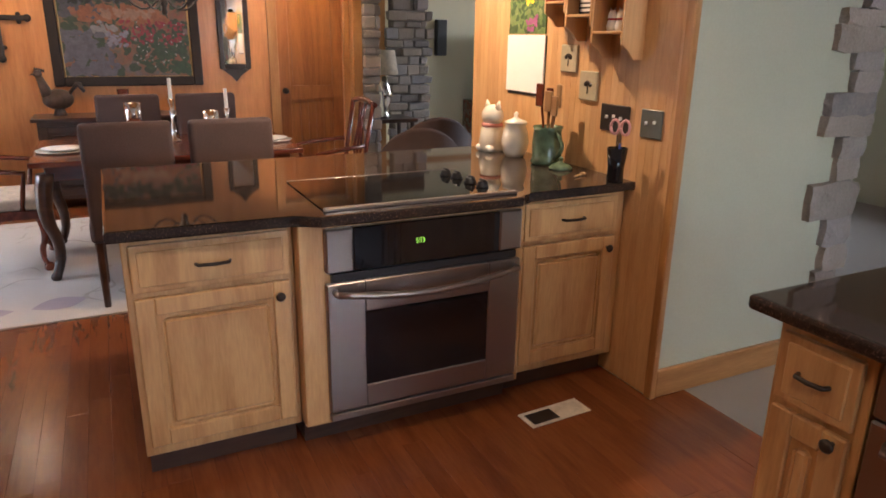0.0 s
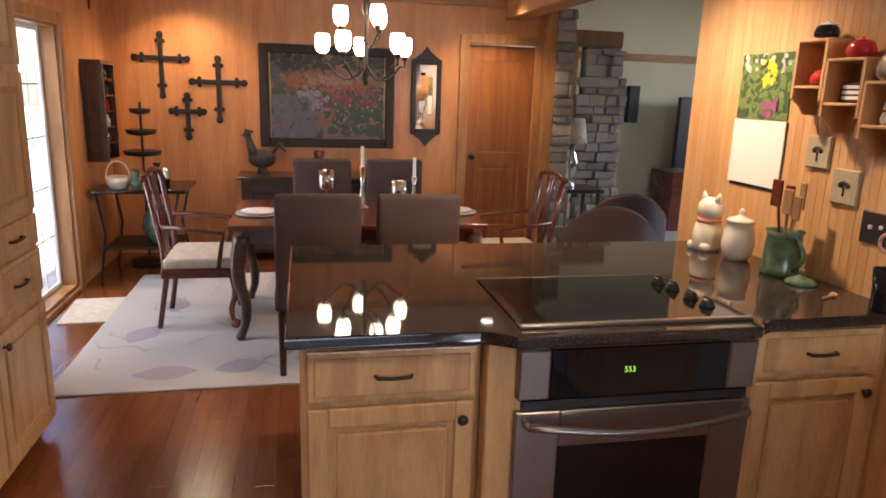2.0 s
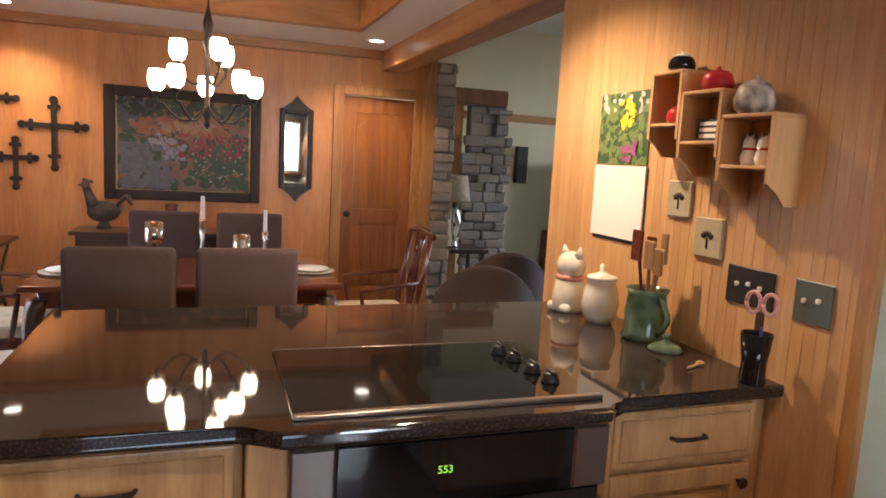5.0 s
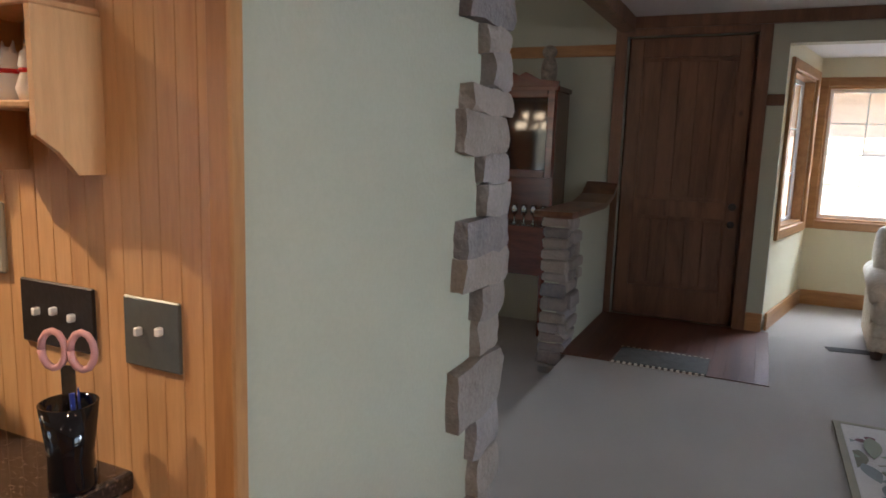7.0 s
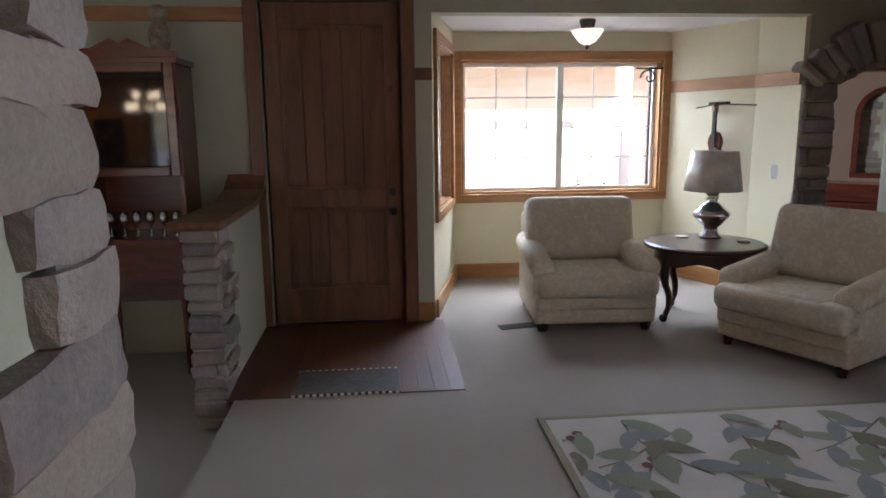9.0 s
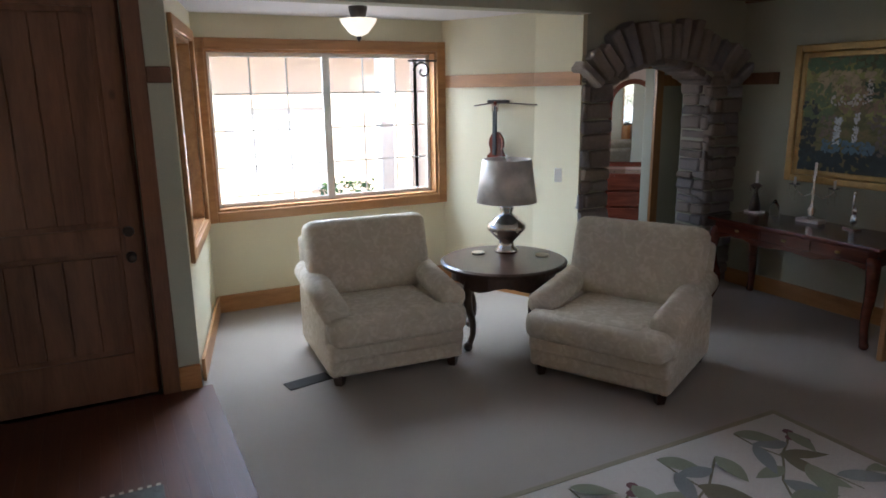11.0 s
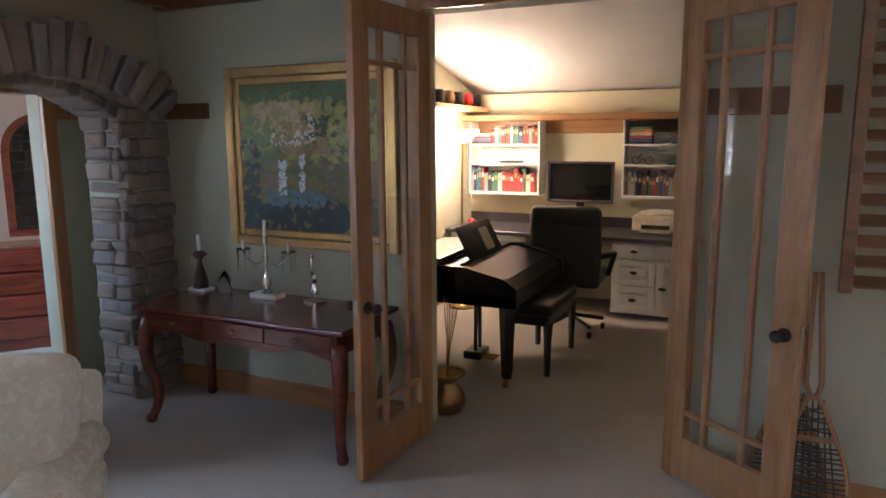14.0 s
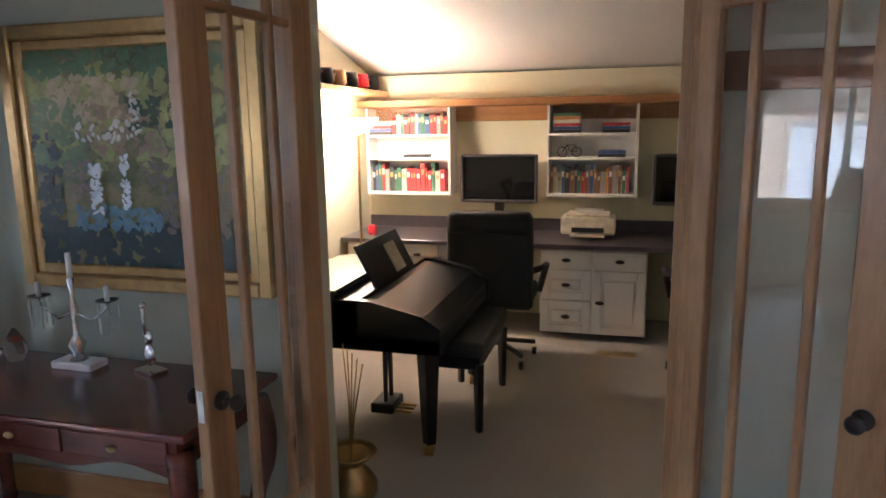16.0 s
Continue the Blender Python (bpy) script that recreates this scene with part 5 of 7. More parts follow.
# ---- dining ----
def cabriole(bm, x, y, h, ox, oy, r=0.030):
    """A curved leg with a ball foot; ox, oy: outward direction."""
    pts, n_ = [], 12
    for k in range(n_ + 1):
        t = k / n_
        off = 0.035 * math.sin(math.pi * min(1, t * 1.6)) - 0.018 * math.sin(math.pi * max(0, (t - 0.5) * 2)) + (0.03 * (t - 0.85) / 0.15 if t > 0.85 else 0)
        pts.append((Vector((x + ox * off, y + oy * off, h * (1 - t) + 0.03 * t)), r * (1.25 - 0.65 * t if t < 0.85 else 0.72)))
    rings = [[bm.verts.new(p + Vector((a * math.cos(math.pi * j / 5), a * math.sin(math.pi * j / 5), 0))) for j in range(10)] for p, a in pts]
    for lo, hi in zip(rings[1:], rings):
        for j in range(10):
            bm.faces.new((lo[j], lo[(j + 1) % 10], hi[(j + 1) % 10], hi[j]))
    bm.faces.new(rings[0])
    ball(bm, (pts[-1][0].x, pts[-1][0].y, 0.034), 0.034, 1, 1, 0.95)
    return bm


dt = thing("dining_table", (1.83, 6.08, 0), 0, "dark mahogany dining table with carved ball feet", "dining table")
part("tabletop", B(-0.82, -0.50, 0.725, 0.82, 0.50, 0.76, bev=0.012, seg=2), "mahog", dt)
part("apron", B(-0.74, -0.43, 0.63, 0.74, 0.43, 0.725, bev=0.006), "mahog", dt)
for sx in (-1, 1):
    for sy in (-1, 1):
        part("leg", cabriole(bmesh.new(), sx * 0.74, sy * 0.42, 0.68, sx * 0.8, sy * 0.6, 0.042), "darkwood", dt, "", True)


def parsons(at, rz, tone):
    c = thing("dining_chair", at, rz, "taupe upholstered high-back dining chair at the table", "chair", "upholstered dining chairs")
    part("backrest", B(-0.23, 0.20, 0.40, 0.23, 0.29, 1.04, bev=0.03, seg=3), "brownfab", c, "", True)
    part("seat", B(-0.24, -0.24, 0.38, 0.24, 0.24, 0.50, bev=0.03, seg=3), "brownfab", c, "", True)
    for sx in (-1, 1):
        for y in (-0.20, 0.24):
            part("leg", cyl(bmesh.new(), (sx * 0.2, y, 0), (sx * 0.2, y, 0.39), 0.018, 0.024, 8), "darkwood", c)
    return c


for x, y, r in ((1.545, 5.28, 180), (2.09, 5.28, 180), (1.62, 6.86, 0), (2.20, 6.86, 0)):
    parsons((x, y - (0.0 if r else 0.2), 0), r, 0)


def armchair_wood(at, rz):
    c = thing("arm_dining_chair", at, rz, "dark carved wood dining armchair with a cream seat", "chair", "carved dining armchairs")
    part("seat", B(-0.26, -0.24, 0.42, 0.26, 0.22, 0.49, bev=0.025, seg=3), "seatfab", c, "cream striped cushion", True)
    part("seat_frame", B(-0.265, -0.245, 0.36, 0.265, 0.235, 0.42, bev=0.006), "mahog", c)
    for sx in (-1, 1):
        part("front_leg", cabriole(bmesh.new(), sx * 0.22, -0.20, 0.38, sx * 0.6, -0.6, 0.024), "mahog", c, "", True)
        part("rear_leg", tube(bmesh.new(), [Vector((sx * 0.21, 0.27, 0.0)), Vector((sx * 0.21, 0.21, 0.36)), Vector((sx * 0.22, 0.23, 0.6)), Vector((sx * 0.23, 0.30, 1.0))], 0.018, 8), "mahog", c, "", True)
        part("arm", tube(bmesh.new(), [Vector((sx * 0.24, 0.22, 0.70)), Vector((sx * 0.28, 0.0, 0.68)), Vector((sx * 0.28, -0.16, 0.66)), Vector((sx * 0.26, -0.14, 0.55)), Vector((sx * 0.25, -0.12, 0.42))], 0.016, 8), "mahog", c, "", True)
    bm = tube(bmesh.new(), [Vector((-0.25 + 0.5 * k / 10, 0.31, 1.0 + 0.03 * math.sin(math.pi * k / 10))) for k in range(11)], 0.02, 8)
    part("top_rail", bm, "mahog", c, "", True)
    bm = bmesh.new()
    for k in range(3):
        s = (k - 1) * 0.05
        tube(bm, [Vector((s * 0.6, 0.235, 0.48)), Vector((s * 1.6, 0.25, 0.66)), Vector((s * 0.7, 0.275, 0.82)), Vector((s * 1.5, 0.305, 1.0))], 0.011, 6)
    part("splat", bm, "mahog", c, "pierced back splat", True)
    return c


armchair_wood((0.80, 6.12, 0), 90)
armchair_wood((2.98, 6.15, 0), -90)
for x, y in ((1.18, 5.98), (2.52, 6.02)):
    p = thing("dinner_plate", (x, y, 0.76), 0, "cream dinner plate set on the table", "plate", "dinner plates")
    part("charger", lathe(bmesh.new(), [(0.10, 0), (0.15, 0.008), (0.155, 0.012), (0.10, 0.006)], 24), "cream_cer", p, "", True)
    part("dish", lathe(bmesh.new(), [(0.06, 0.008), (0.10, 0.018), (0.12, 0.026), (0.06, 0.014)], 24), "paper", p, "", True)
for x, y, h in ((1.62, 5.95, 0.30), (2.10, 5.9, 0.24)):
    c = thing("candle_holder", (x, y, 0.76), 0, "silver-banded glass candle holder on the table", "candle holder", "table candles")
    part("stand", lathe(bmesh.new(), [(0.05, 0), (0.05, 0.01), (0.015, 0.03), (0.015, h - 0.13), (0.045, h - 0.12)], 18), "chrome", c, "", True)
    part("cup", lathe(bmesh.new(), [(0.045, h - 0.12), (0.052, h - 0.11), (0.052, h), (0.045, h), (0.045, h - 0.11)], 18), "chrome", c, "", True)
for x, y, h in ((1.88, 6.2, 0.44), (2.26, 6.25, 0.36)):
    c = thing("candlestick", (x, y, 0.76), 0, "clear glass candlestick with a white taper", "candlestick", "table candlesticks")
    part("stick", lathe(bmesh.new(), [(0.05, 0), (0.05, 0.012), (0.012, 0.03), (0.02, 0.1), (0.01, 0.15), (0.025, h - 0.14)], 16), "chrome", c, "", True)
    part("candle", cyl(bmesh.new(), (0, 0, h - 0.14), (0, 0, h), 0.013, 0.012, 12), "paper", c, "white taper candle")

rg = thing("dining_rug", (1.55, 6.1, 0), 0, "cream area rug with a mauve leaf motif under the table", "rug")
part("field", B(-1.4, -1.17, 0.0, 1.5, 1.17, 0.012, bev=0.003), "rugtan", rg)
MAUVE = plain("mauve_wool", (0.36, 0.30, 0.33), 0.95, 0, 0.15, 100, 0.3)
for k, (x, y, a, L) in enumerate(((-0.85, -0.95, 0.1, 0.36), (-0.45, -0.9, 0.3, 0.3), (-1.1, -0.3, 1.2, 0.34), (-1.0, 0.3, 1.6, 0.34))):
    n_ = 10
    bm = bmesh.new()
    up = [bm.verts.new((x + math.cos(a) * L * (t / n_ - 0.5) - math.sin(a) * 0.10 * math.sin(math.pi * t / n_), y + math.sin(a) * L * (t / n_ - 0.5) + math.cos(a) * 0.10 * math.sin(math.pi * t / n_), 0.014)) for t in range(n_ + 1)]
    dn = [bm.verts.new((2 * x - v.co.x, 2 * y - v.co.y, 0.014)) for v in up[1:-1]]
    bm.faces.new(up + dn)
    part("leaf_motif", bm, MAUVE, rg, "mauve woven leaf")
WISP = plain("taupe_wool", (0.40, 0.36, 0.31), 0.95, 0, 0.15, 100, 0.3)
rng = random.Random(8)
for k in range(46):
    x, y, a, L = rng.uniform(-1.28, 1.38), rng.uniform(-1.08, 1.08), rng.uniform(0, 6.28), rng.uniform(0.14, 0.30)
    bm, zz = bmesh.new(), 0.0128 + 0.00025 * (k % 23)
    mid = [(L * (t / 8 - 0.5), 0.05 * math.sin(t * 0.7 + k)) for t in range(9)]
    ring = [(u_, v_ + 0.013 * math.sin(math.pi * (t + 0.5) / 9)) for t, (u_, v_) in enumerate(mid)] + [(u_, v_ - 0.013 * math.sin(math.pi * (8 - t + 0.5) / 9)) for t, (u_, v_) in enumerate(mid[::-1])]
    bm.faces.new([bm.verts.new((max(-1.38, min(1.48, x + u_ * math.cos(a) - v_ * math.sin(a))), max(-1.15, min(1.15, y + u_ * math.sin(a) + v_ * math.cos(a))), zz)) for u_, v_ in ring])
    part("vine_motif", bm, WISP, rg)
dm = thing("door_mat", (0.15, 6.35, 0), 4, "small beige mat inside the patio door", "mat")
part("mat", B(-0.32, -0.25, 0, 0.22, 0.30, 0.010, bev=0.003), "seatfab", dm)

def frame_bm(w, h, f, d):
    bm = bmesh.new()
    for b in ((-w / 2, -d, -h / 2, -w / 2 + f, 0, h / 2), (w / 2 - f, -d, -h / 2, w / 2, 0, h / 2), (-w / 2 + f, -d, h / 2 - f, w / 2 - f, 0, h / 2), (-w / 2 + f, -d, -h / 2, w / 2 - f, 0, -h / 2 + f)):
        bx(bm, *b, 0.008)
    return bm


def brush(parent, hw, hh, y, seed, sets, fine=0.55, dim=0.62):
    """Loose paint strokes on a canvas, one mesh a colour."""
    rng = random.Random(seed)
    for i, (colour, count, (x0, z0, x1, z1), size) in enumerate(sets):
        bm = bmesh.new()
        for k in range(int(count / fine ** 1.6)):
            x, z, a = rng.uniform(x0, x1), rng.uniform(z0, z1), rng.uniform(-1.0, 1.0) + (1.57 if rng.random() < 0.4 else 0)
            L, w_ = size * fine * rng.uniform(0.9, 2.0), size * fine * rng.uniform(0.25, 0.6)
            vs = []
            for t in range(8):
                b = 2 * math.pi * t / 8
                u_, v_ = L * math.cos(b) * rng.uniform(0.75, 1.1) / 2, w_ * math.sin(b) * rng.uniform(0.7, 1.2)
                vs.append(bm.verts.new((max(-hw, min(hw, x + u_ * math.cos(a) - v_ * math.sin(a))), y - 0.0011 * i - 0.0010 * (k * 0.618034 % 1.0), max(-hh, min(hh, z + u_ * math.sin(a) + v_ * math.cos(a))))))
            bm.faces.new(vs)
        ob = part("paint_layer", bm, plain("oil_paint", scaled(colour, dim), 0.45, 0, 0.3, 30, 0.3, 20), parent)
        ob["kind"] = "stuff"


pa = thing("framed_painting", (1.715, 8.138, 1.50), 0, "garden scene painting in a dark wood frame", "painting")
part("frame", frame_bm(1.27, 0.95, 0.085, 0.035), plain("espresso_frame", (0.022, 0.012, 0.009), 0.6, 0, 0.3, 50, 0.15), pa)
part("liner", frame_bm(1.09, 0.80, 0.014, 0.024), "gold", pa, "thin gilt liner")
part("canvas", B(-0.535, -0.016, -0.39, 0.535, -0.004, 0.39), painted_canvas("garden_painting", [(0.25, (0.02, 0.03, 0.02)), (0.40, (0.07, 0.10, 0.05)), (0.50, (0.28, 0.08, 0.05)), (0.56, (0.25, 0.12, 0.06)), (0.64, (0.13, 0.12, 0.12)), (0.78, (0.17, 0.16, 0.20))], 3.2, 1.2, 0.8), pa, "garden scene in reds and greens")
brush(pa, 0.535, 0.39, -0.0175, 17, [
    ((0.05, 0.075, 0.04), 60, (-0.53, -0.38, 0.53, 0.38), 0.12), ((0.16, 0.15, 0.19), 36, (-0.52, -0.38, -0.1, 0.0), 0.12), ((0.10, 0.10, 0.12), 20, (-0.5, 0.1, 0.0, 0.38), 0.10),
    ((0.40, 0.14, 0.06), 46, (-0.35, 0.08, 0.35, 0.22), 0.09), ((0.45, 0.24, 0.16), 24, (-0.2, 0.12, 0.25, 0.2), 0.07), ((0.05, 0.09, 0.04), 40, (0.1, -0.35, 0.53, 0.0), 0.08),
    ((0.36, 0.03, 0.05), 34, (-0.05, -0.1, 0.5, 0.1), 0.05), ((0.36, 0.33, 0.34), 8, (-0.28, 0.0, -0.08, 0.10), 0.07), ((0.34, 0.31, 0.40), 8, (-0.16, -0.12, 0.0, 0.0), 0.07), ((0.5, 0.45, 0.42), 16, (0.05, -0.3, 0.5, 0.1), 0.025), ((0.02, 0.025, 0.02), 26, (-0.53, 0.25, 0.53, 0.38), 0.09)])
brush(cal_photo, 0.17, 0.14, -0.0065, 5, [
    ((0.05, 0.10, 0.03), 60, (-0.17, -0.14, 0.17, 0.14), 0.05), ((0.16, 0.24, 0.07), 40, (-0.17, -0.14, 0.17, 0.1), 0.035),
    ((0.5, 0.52, 0.5), 16, (-0.15, 0.06, 0.15, 0.14), 0.03), ((0.85, 0.62, 0.03), 14, (-0.02, 0.0, 0.07, 0.11), 0.03), ((0.35, 0.10, 0.25), 12, (0.0, -0.12, 0.12, -0.06), 0.03)], 0.8, 1.0)
mi = thing("wall_mirror", (2.665, 8.138, 1.53), 0, "narrow dark carved wall mirror with a candle ledge", "mirror")
part("frame", frame_bm(0.30, 0.72, 0.05, 0.03), "iron", mi)
part("mirror_glass", B(-0.105, -0.012, -0.315, 0.105, -0.004, 0.315), "mirror", mi, "mirror glass")
for s in (1, -1):
    bm = prism(bmesh.new(), [(-0.13, s * 0.36), (-0.05, s * 0.42), (0, s * 0.48), (0.05, s * 0.42), (0.13, s * 0.36)], -0.025, 0)
    part("crest", bm, "iron", mi)
for x, z, w, h, th in ((0.225, 1.74, 0.45, 0.54, 0.040), (0.715, 1.54, 0.46, 0.55, 0.044), (0.435, 1.29, 0.28, 0.38, 0.042)):
    cr = thing("wall_cross", (x, 8.138, z), 0, "dark metal decorative cross on the panelled wall", "cross", "wall crosses")
    zc = h * 0.12
    bm = bmesh.new()
    bx(bm, -th / 2, -0.02, -h / 2, th / 2, 0, h / 2, 0.006)
    bx(bm, -w / 2, -0.02, zc - th / 2, w / 2, -0.001, zc + th / 2, 0.006)
    part("bars", bm, "iron", cr)
    bm = bmesh.new()
    for px, pz in ((0, h / 2), (0, -h / 2), (w / 2, zc), (-w / 2, zc), (0, zc)):
        ball(bm, (px, -0.014, pz), th * 0.75, 1, 0.4, 1)
        for s in (-1, 1):
            ball(bm, (px * 0.72 + (s * th * 0.7 if px == 0 else 0), -0.012, (pz - zc) * 0.72 + zc + (s * th * 0.7 if px else 0)), th * 0.45, 1, 0.4, 1)
    for piece in loose(bm):
        part("finial", piece, "iron", cr, "", True)

sb = thing("sideboard", (1.62, 7.92, 0), 0, "low dark wood sideboard against the dining wall", "sideboard")
part("top", B(-0.74, -0.24, 0.76, 0.74, 0.215, 0.79, bev=0.006), "darkwood", sb)
part("body", B(-0.70, -0.20, 0.08, 0.70, 0.21, 0.76, bev=0.004), "darkwood", sb)
for k in range(3):
    f = part("cabinet_door", raised(0.44, 0.60), "darkwood", sb)
    f.location = (-0.68 + 0.46 * k, -0.222, 0.12)
ro = thing("rooster_figure", (1.10, 7.95, 0.79), 20, "dark painted rooster statue on the sideboard", "statue")
bm = ball(bmesh.new(), (0, 0, 0.14), 0.10, 1.3, 0.7, 0.9, 3)
cyl(bm, (-0.08, 0, 0.18), (-0.13, 0, 0.34), 0.05, 0.028, 12)
ball(bm, (-0.135, 0, 0.36), 0.035)
cyl(bm, (-0.16, 0, 0.36), (-0.20, 0, 0.35), 0.012, 0.001, 8)
for k in range(5):
    ball(bm, (-0.15 + 0.016 * k, 0, 0.40 - 0.004 * k), 0.014, 0.7, 0.4, 1.2, 1)
    tube(bm, [Vector((0.08, 0.012 * (k - 2), 0.17)), Vector((0.15 + 0.012 * k, 0.016 * (k - 2), 0.27)), Vector((0.21, 0.02 * (k - 2), 0.20 + 0.015 * k))], 0.016, 6)
cyl(bm, (0, 0, 0), (0, 0, 0.08), 0.06, 0.03, 12)
part("figure", bm, plain("rooster_paint", (0.07, 0.05, 0.04), 0.4, 0, 0.6, 25, 0.1, 14), ro, "", True)
for x, h, m in ((1.62, 0.22, "mahog"), (2.25, 0.16, "chrome"), (2.36, 0.14, "iron")):
    v = thing("candle_lamp", (x, 7.9, 0.79), 0, "small candle stand on the sideboard", "candle holder", "sideboard candles")
    part("stand", lathe(bmesh.new(), [(0.04, 0), (0.012, 0.03), (0.012, h * 0.5), (0.045, h * 0.55), (0.05, h), (0.02, h)], 16), m, v, "", True)

wr = thing("wine_rack", (-0.248, 7.62, 1.36), 90, "open dark wood wall cabinet with glassware and an open door", "wall cabinet")
for b, nm in (((-0.22, -0.14, -0.42, -0.20, 0, 0.36), "side_panel"), ((0.20, -0.14, -0.42, 0.22, 0, 0.36), "side_panel"), ((-0.20, -0.02, -0.42, 0.20, -0.002, 0.36), "back_panel"), ((-0.22, -0.15, 0.36, 0.22, 0, 0.39), "top")):
    part(nm, B(*b), "darkwood", wr)
for k in range(6):
    part("shelf", B(-0.20, -0.135, -0.42 + 0.13 * k, 0.20, -0.02, -0.405 + 0.13 * k), "mahog", wr)
    for j in range(4):
        part("bottle", lathe(bmesh.new(), [(0.018, 0), (0.02, 0.05), (0.008, 0.07), (0.008, 0.09)], 8, (-0.15 + 0.1 * j, -0.08, -0.405 + 0.13 * k)), ("chrome", "paper", "red", "iron")[(k + j) % 4], wr, "", True)
part("open_door", B(-0.245, -0.17, -0.42, -0.222, -0.04, 0.36, bev=0.004), "darkwood", wr, "open cabinet door")
cs_ = thing("corner_stand", (0.12, 7.42, 0), 0, "black iron stand with a dark top and shelves", "stand")
part("top", B(-0.30, -0.32, 0.72, 0.42, 0.30, 0.75, bev=0.006), "blackgl", cs_)
for x in (-0.26, 0.36):
    for y in (-0.28, 0.26):
        part("leg", tube(bmesh.new(), [Vector((x, y, 0.72)), Vector((x * 0.8, y, 0.4)), Vector((x * 1.02, y, 0))], 0.012, 6), "iron", cs_, "", True)
part("shelf", B(-0.24, -0.26, 0.25, 0.34, 0.24, 0.27, bev=0.004), "iron", cs_)
mt = thing("tiered_stand", (0.10, 7.75, 0.0), 0, "dark three-tier metal tray stand", "tray stand")
part("pole", cyl(bmesh.new(), (0, 0, 0), (0, 0, 1.42), 0.012, 0.010, 8), "iron", mt)
for z, r in ((0.98, 0.16), (1.16, 0.13), (1.34, 0.09)):
    part("tray", lathe(bmesh.new(), [(0.02, z - 0.03), (r * 0.9, z - 0.01), (r, z + 0.025), (r * 0.95, z + 0.025), (0.02, z - 0.01)], 20), "iron", mt, "", True)
part("foot", lathe(bmesh.new(), [(0.16, 0), (0.15, 0.03), (0.02, 0.06)], 16), "iron", mt, "", True)
bk = thing("basket", (0.02, 7.20, 0.75), 0, "small woven basket with a hoop handle", "basket")
part("body", lathe(bmesh.new(), [(0.06, 0), (0.09, 0.05), (0.095, 0.10), (0.085, 0.10), (0.055, 0.02)], 18), "seatfab", bk, "", True)
part("handle", tube(bmesh.new(), [Vector((0.09 * math.cos(math.pi * k / 10), 0, 0.09 + 0.13 * math.sin(math.pi * k / 10))) for k in range(11)], 0.007, 6), "seatfab", bk, "", True)
for x, y, h, m in ((0.30, 7.28, 0.20, "blackgl"), (0.16, 7.18, 0.16, "green_cer"), (0.32, 7.50, 0.14, "chrome")):
    v = thing("vase", (x, y, 0.75), 0, "small dark vase on the corner stand", "vase", "stand vases")
    part("vase", lathe(bmesh.new(), [(0.03, 0), (0.05, h * 0.4), (0.02, h * 0.8), (0.03, h)], 16), m, v, "", True)
ug = thing("urn", (0.25, 7.40, 0.27), 0, "dark green glazed urn on the stand's lower shelf", "urn")
part("urn", lathe(bmesh.new(), [(0.06, 0), (0.12, 0.12), (0.10, 0.22), (0.06, 0.28), (0.08, 0.30)], 20), "green_cer", ug, "", True)
bkt = thing("scroll_bracket", (-0.248, 7.75, 2.30), 90, "black iron scroll bracket high on the wall", "bracket")
bm = bmesh.new()
tube(bm, [Vector((0, -0.25, 0.08)), Vector((0, -0.01, 0.08)), Vector((0, -0.01, -0.14))], 0.010, 6)
tube(bm, [Vector((0, -0.10 + 0.07 * math.cos(k * 0.6) * (1 - k / 14), 0.0 + 0.07 * math.sin(k * 0.6) * (1 - k / 14))) for k in range(12)], 0.008, 6)
part("bracket", bm, "iron", bkt, "", True)

# ---- sitting room ----
for x, y, r, m in ((3.86, 6.35, 160, "brownfab"), (4.30, 7.0, 165, "damask")):
    c = thing("barrel_chair", (x, y, -0.18), r, "rounded brown swivel armchair in the sitting room" if m == "brownfab" else "rounded cream-edged brown armchair in the sitting room", "armchair", "barrel chairs")
    bm = bmesh.new()
    for k in range(17):
        a = math.pi * k / 16
        hh = 0.62 + 0.36 * math.sin(a)
        x0, y0 = 0.38 * math.cos(a), 0.36 * math.sin(a)
        x1, y1 = 0.30 * math.cos(a), 0.28 * math.sin(a)
        ring = [bm.verts.new(p) for p in ((x0, y0, 0.12), (x0 * 1.03, y0 * 1.03, hh - 0.03), (x0 * 0.93, y0 * 0.93, hh), (x1, y1, hh - 0.03), (x1, y1, 0.12))]
        if k:
            for i in range(4):
                bm.faces.new((last[i], ring[i], ring[i + 1], last[i + 1]))
        last = ring
    bmesh.ops.recalc_face_normals(bm, faces=bm.faces)
    part("shell_back", bm, "brownfab", c, "", True)
    part("seat", B(-0.29, -0.30, 0.25, 0.29, 0.27, 0.46, bev=0.05, seg=3), m, c, "", True)
    part("base", lathe(bmesh.new(), [(0.25, 0), (0.27, 0.05), (0.27, 0.12)], 20), "darkwood", c, "", True)
tlp = thing("table_lamp", (4.30, 8.30, 0.62), 0, "silver-green urn lamp with a cream shade", "lamp")
part("base", lathe(bmesh.new(), [(0.07, 0), (0.05, 0.03), (0.03, 0.08), (0.075, 0.20), (0.085, 0.28), (0.04, 0.40), (0.02, 0.46)], 20), "chrome", tlp, "", True)
part("shade", lathe(bmesh.new(), [(0.16, 0.48), (0.12, 0.74), (0.115, 0.74), (0.155, 0.48)], 24), "seatfab", tlp, "cream shade", True)
stb = thing("side_table", (4.35, 8.35, -0.18), 0, "dark wood side table under the lamp", "side table")
part("tabletop", B(-0.28, -0.25, 0.76, 0.28, 0.25, 0.80, bev=0.006), "darkwood", stb)
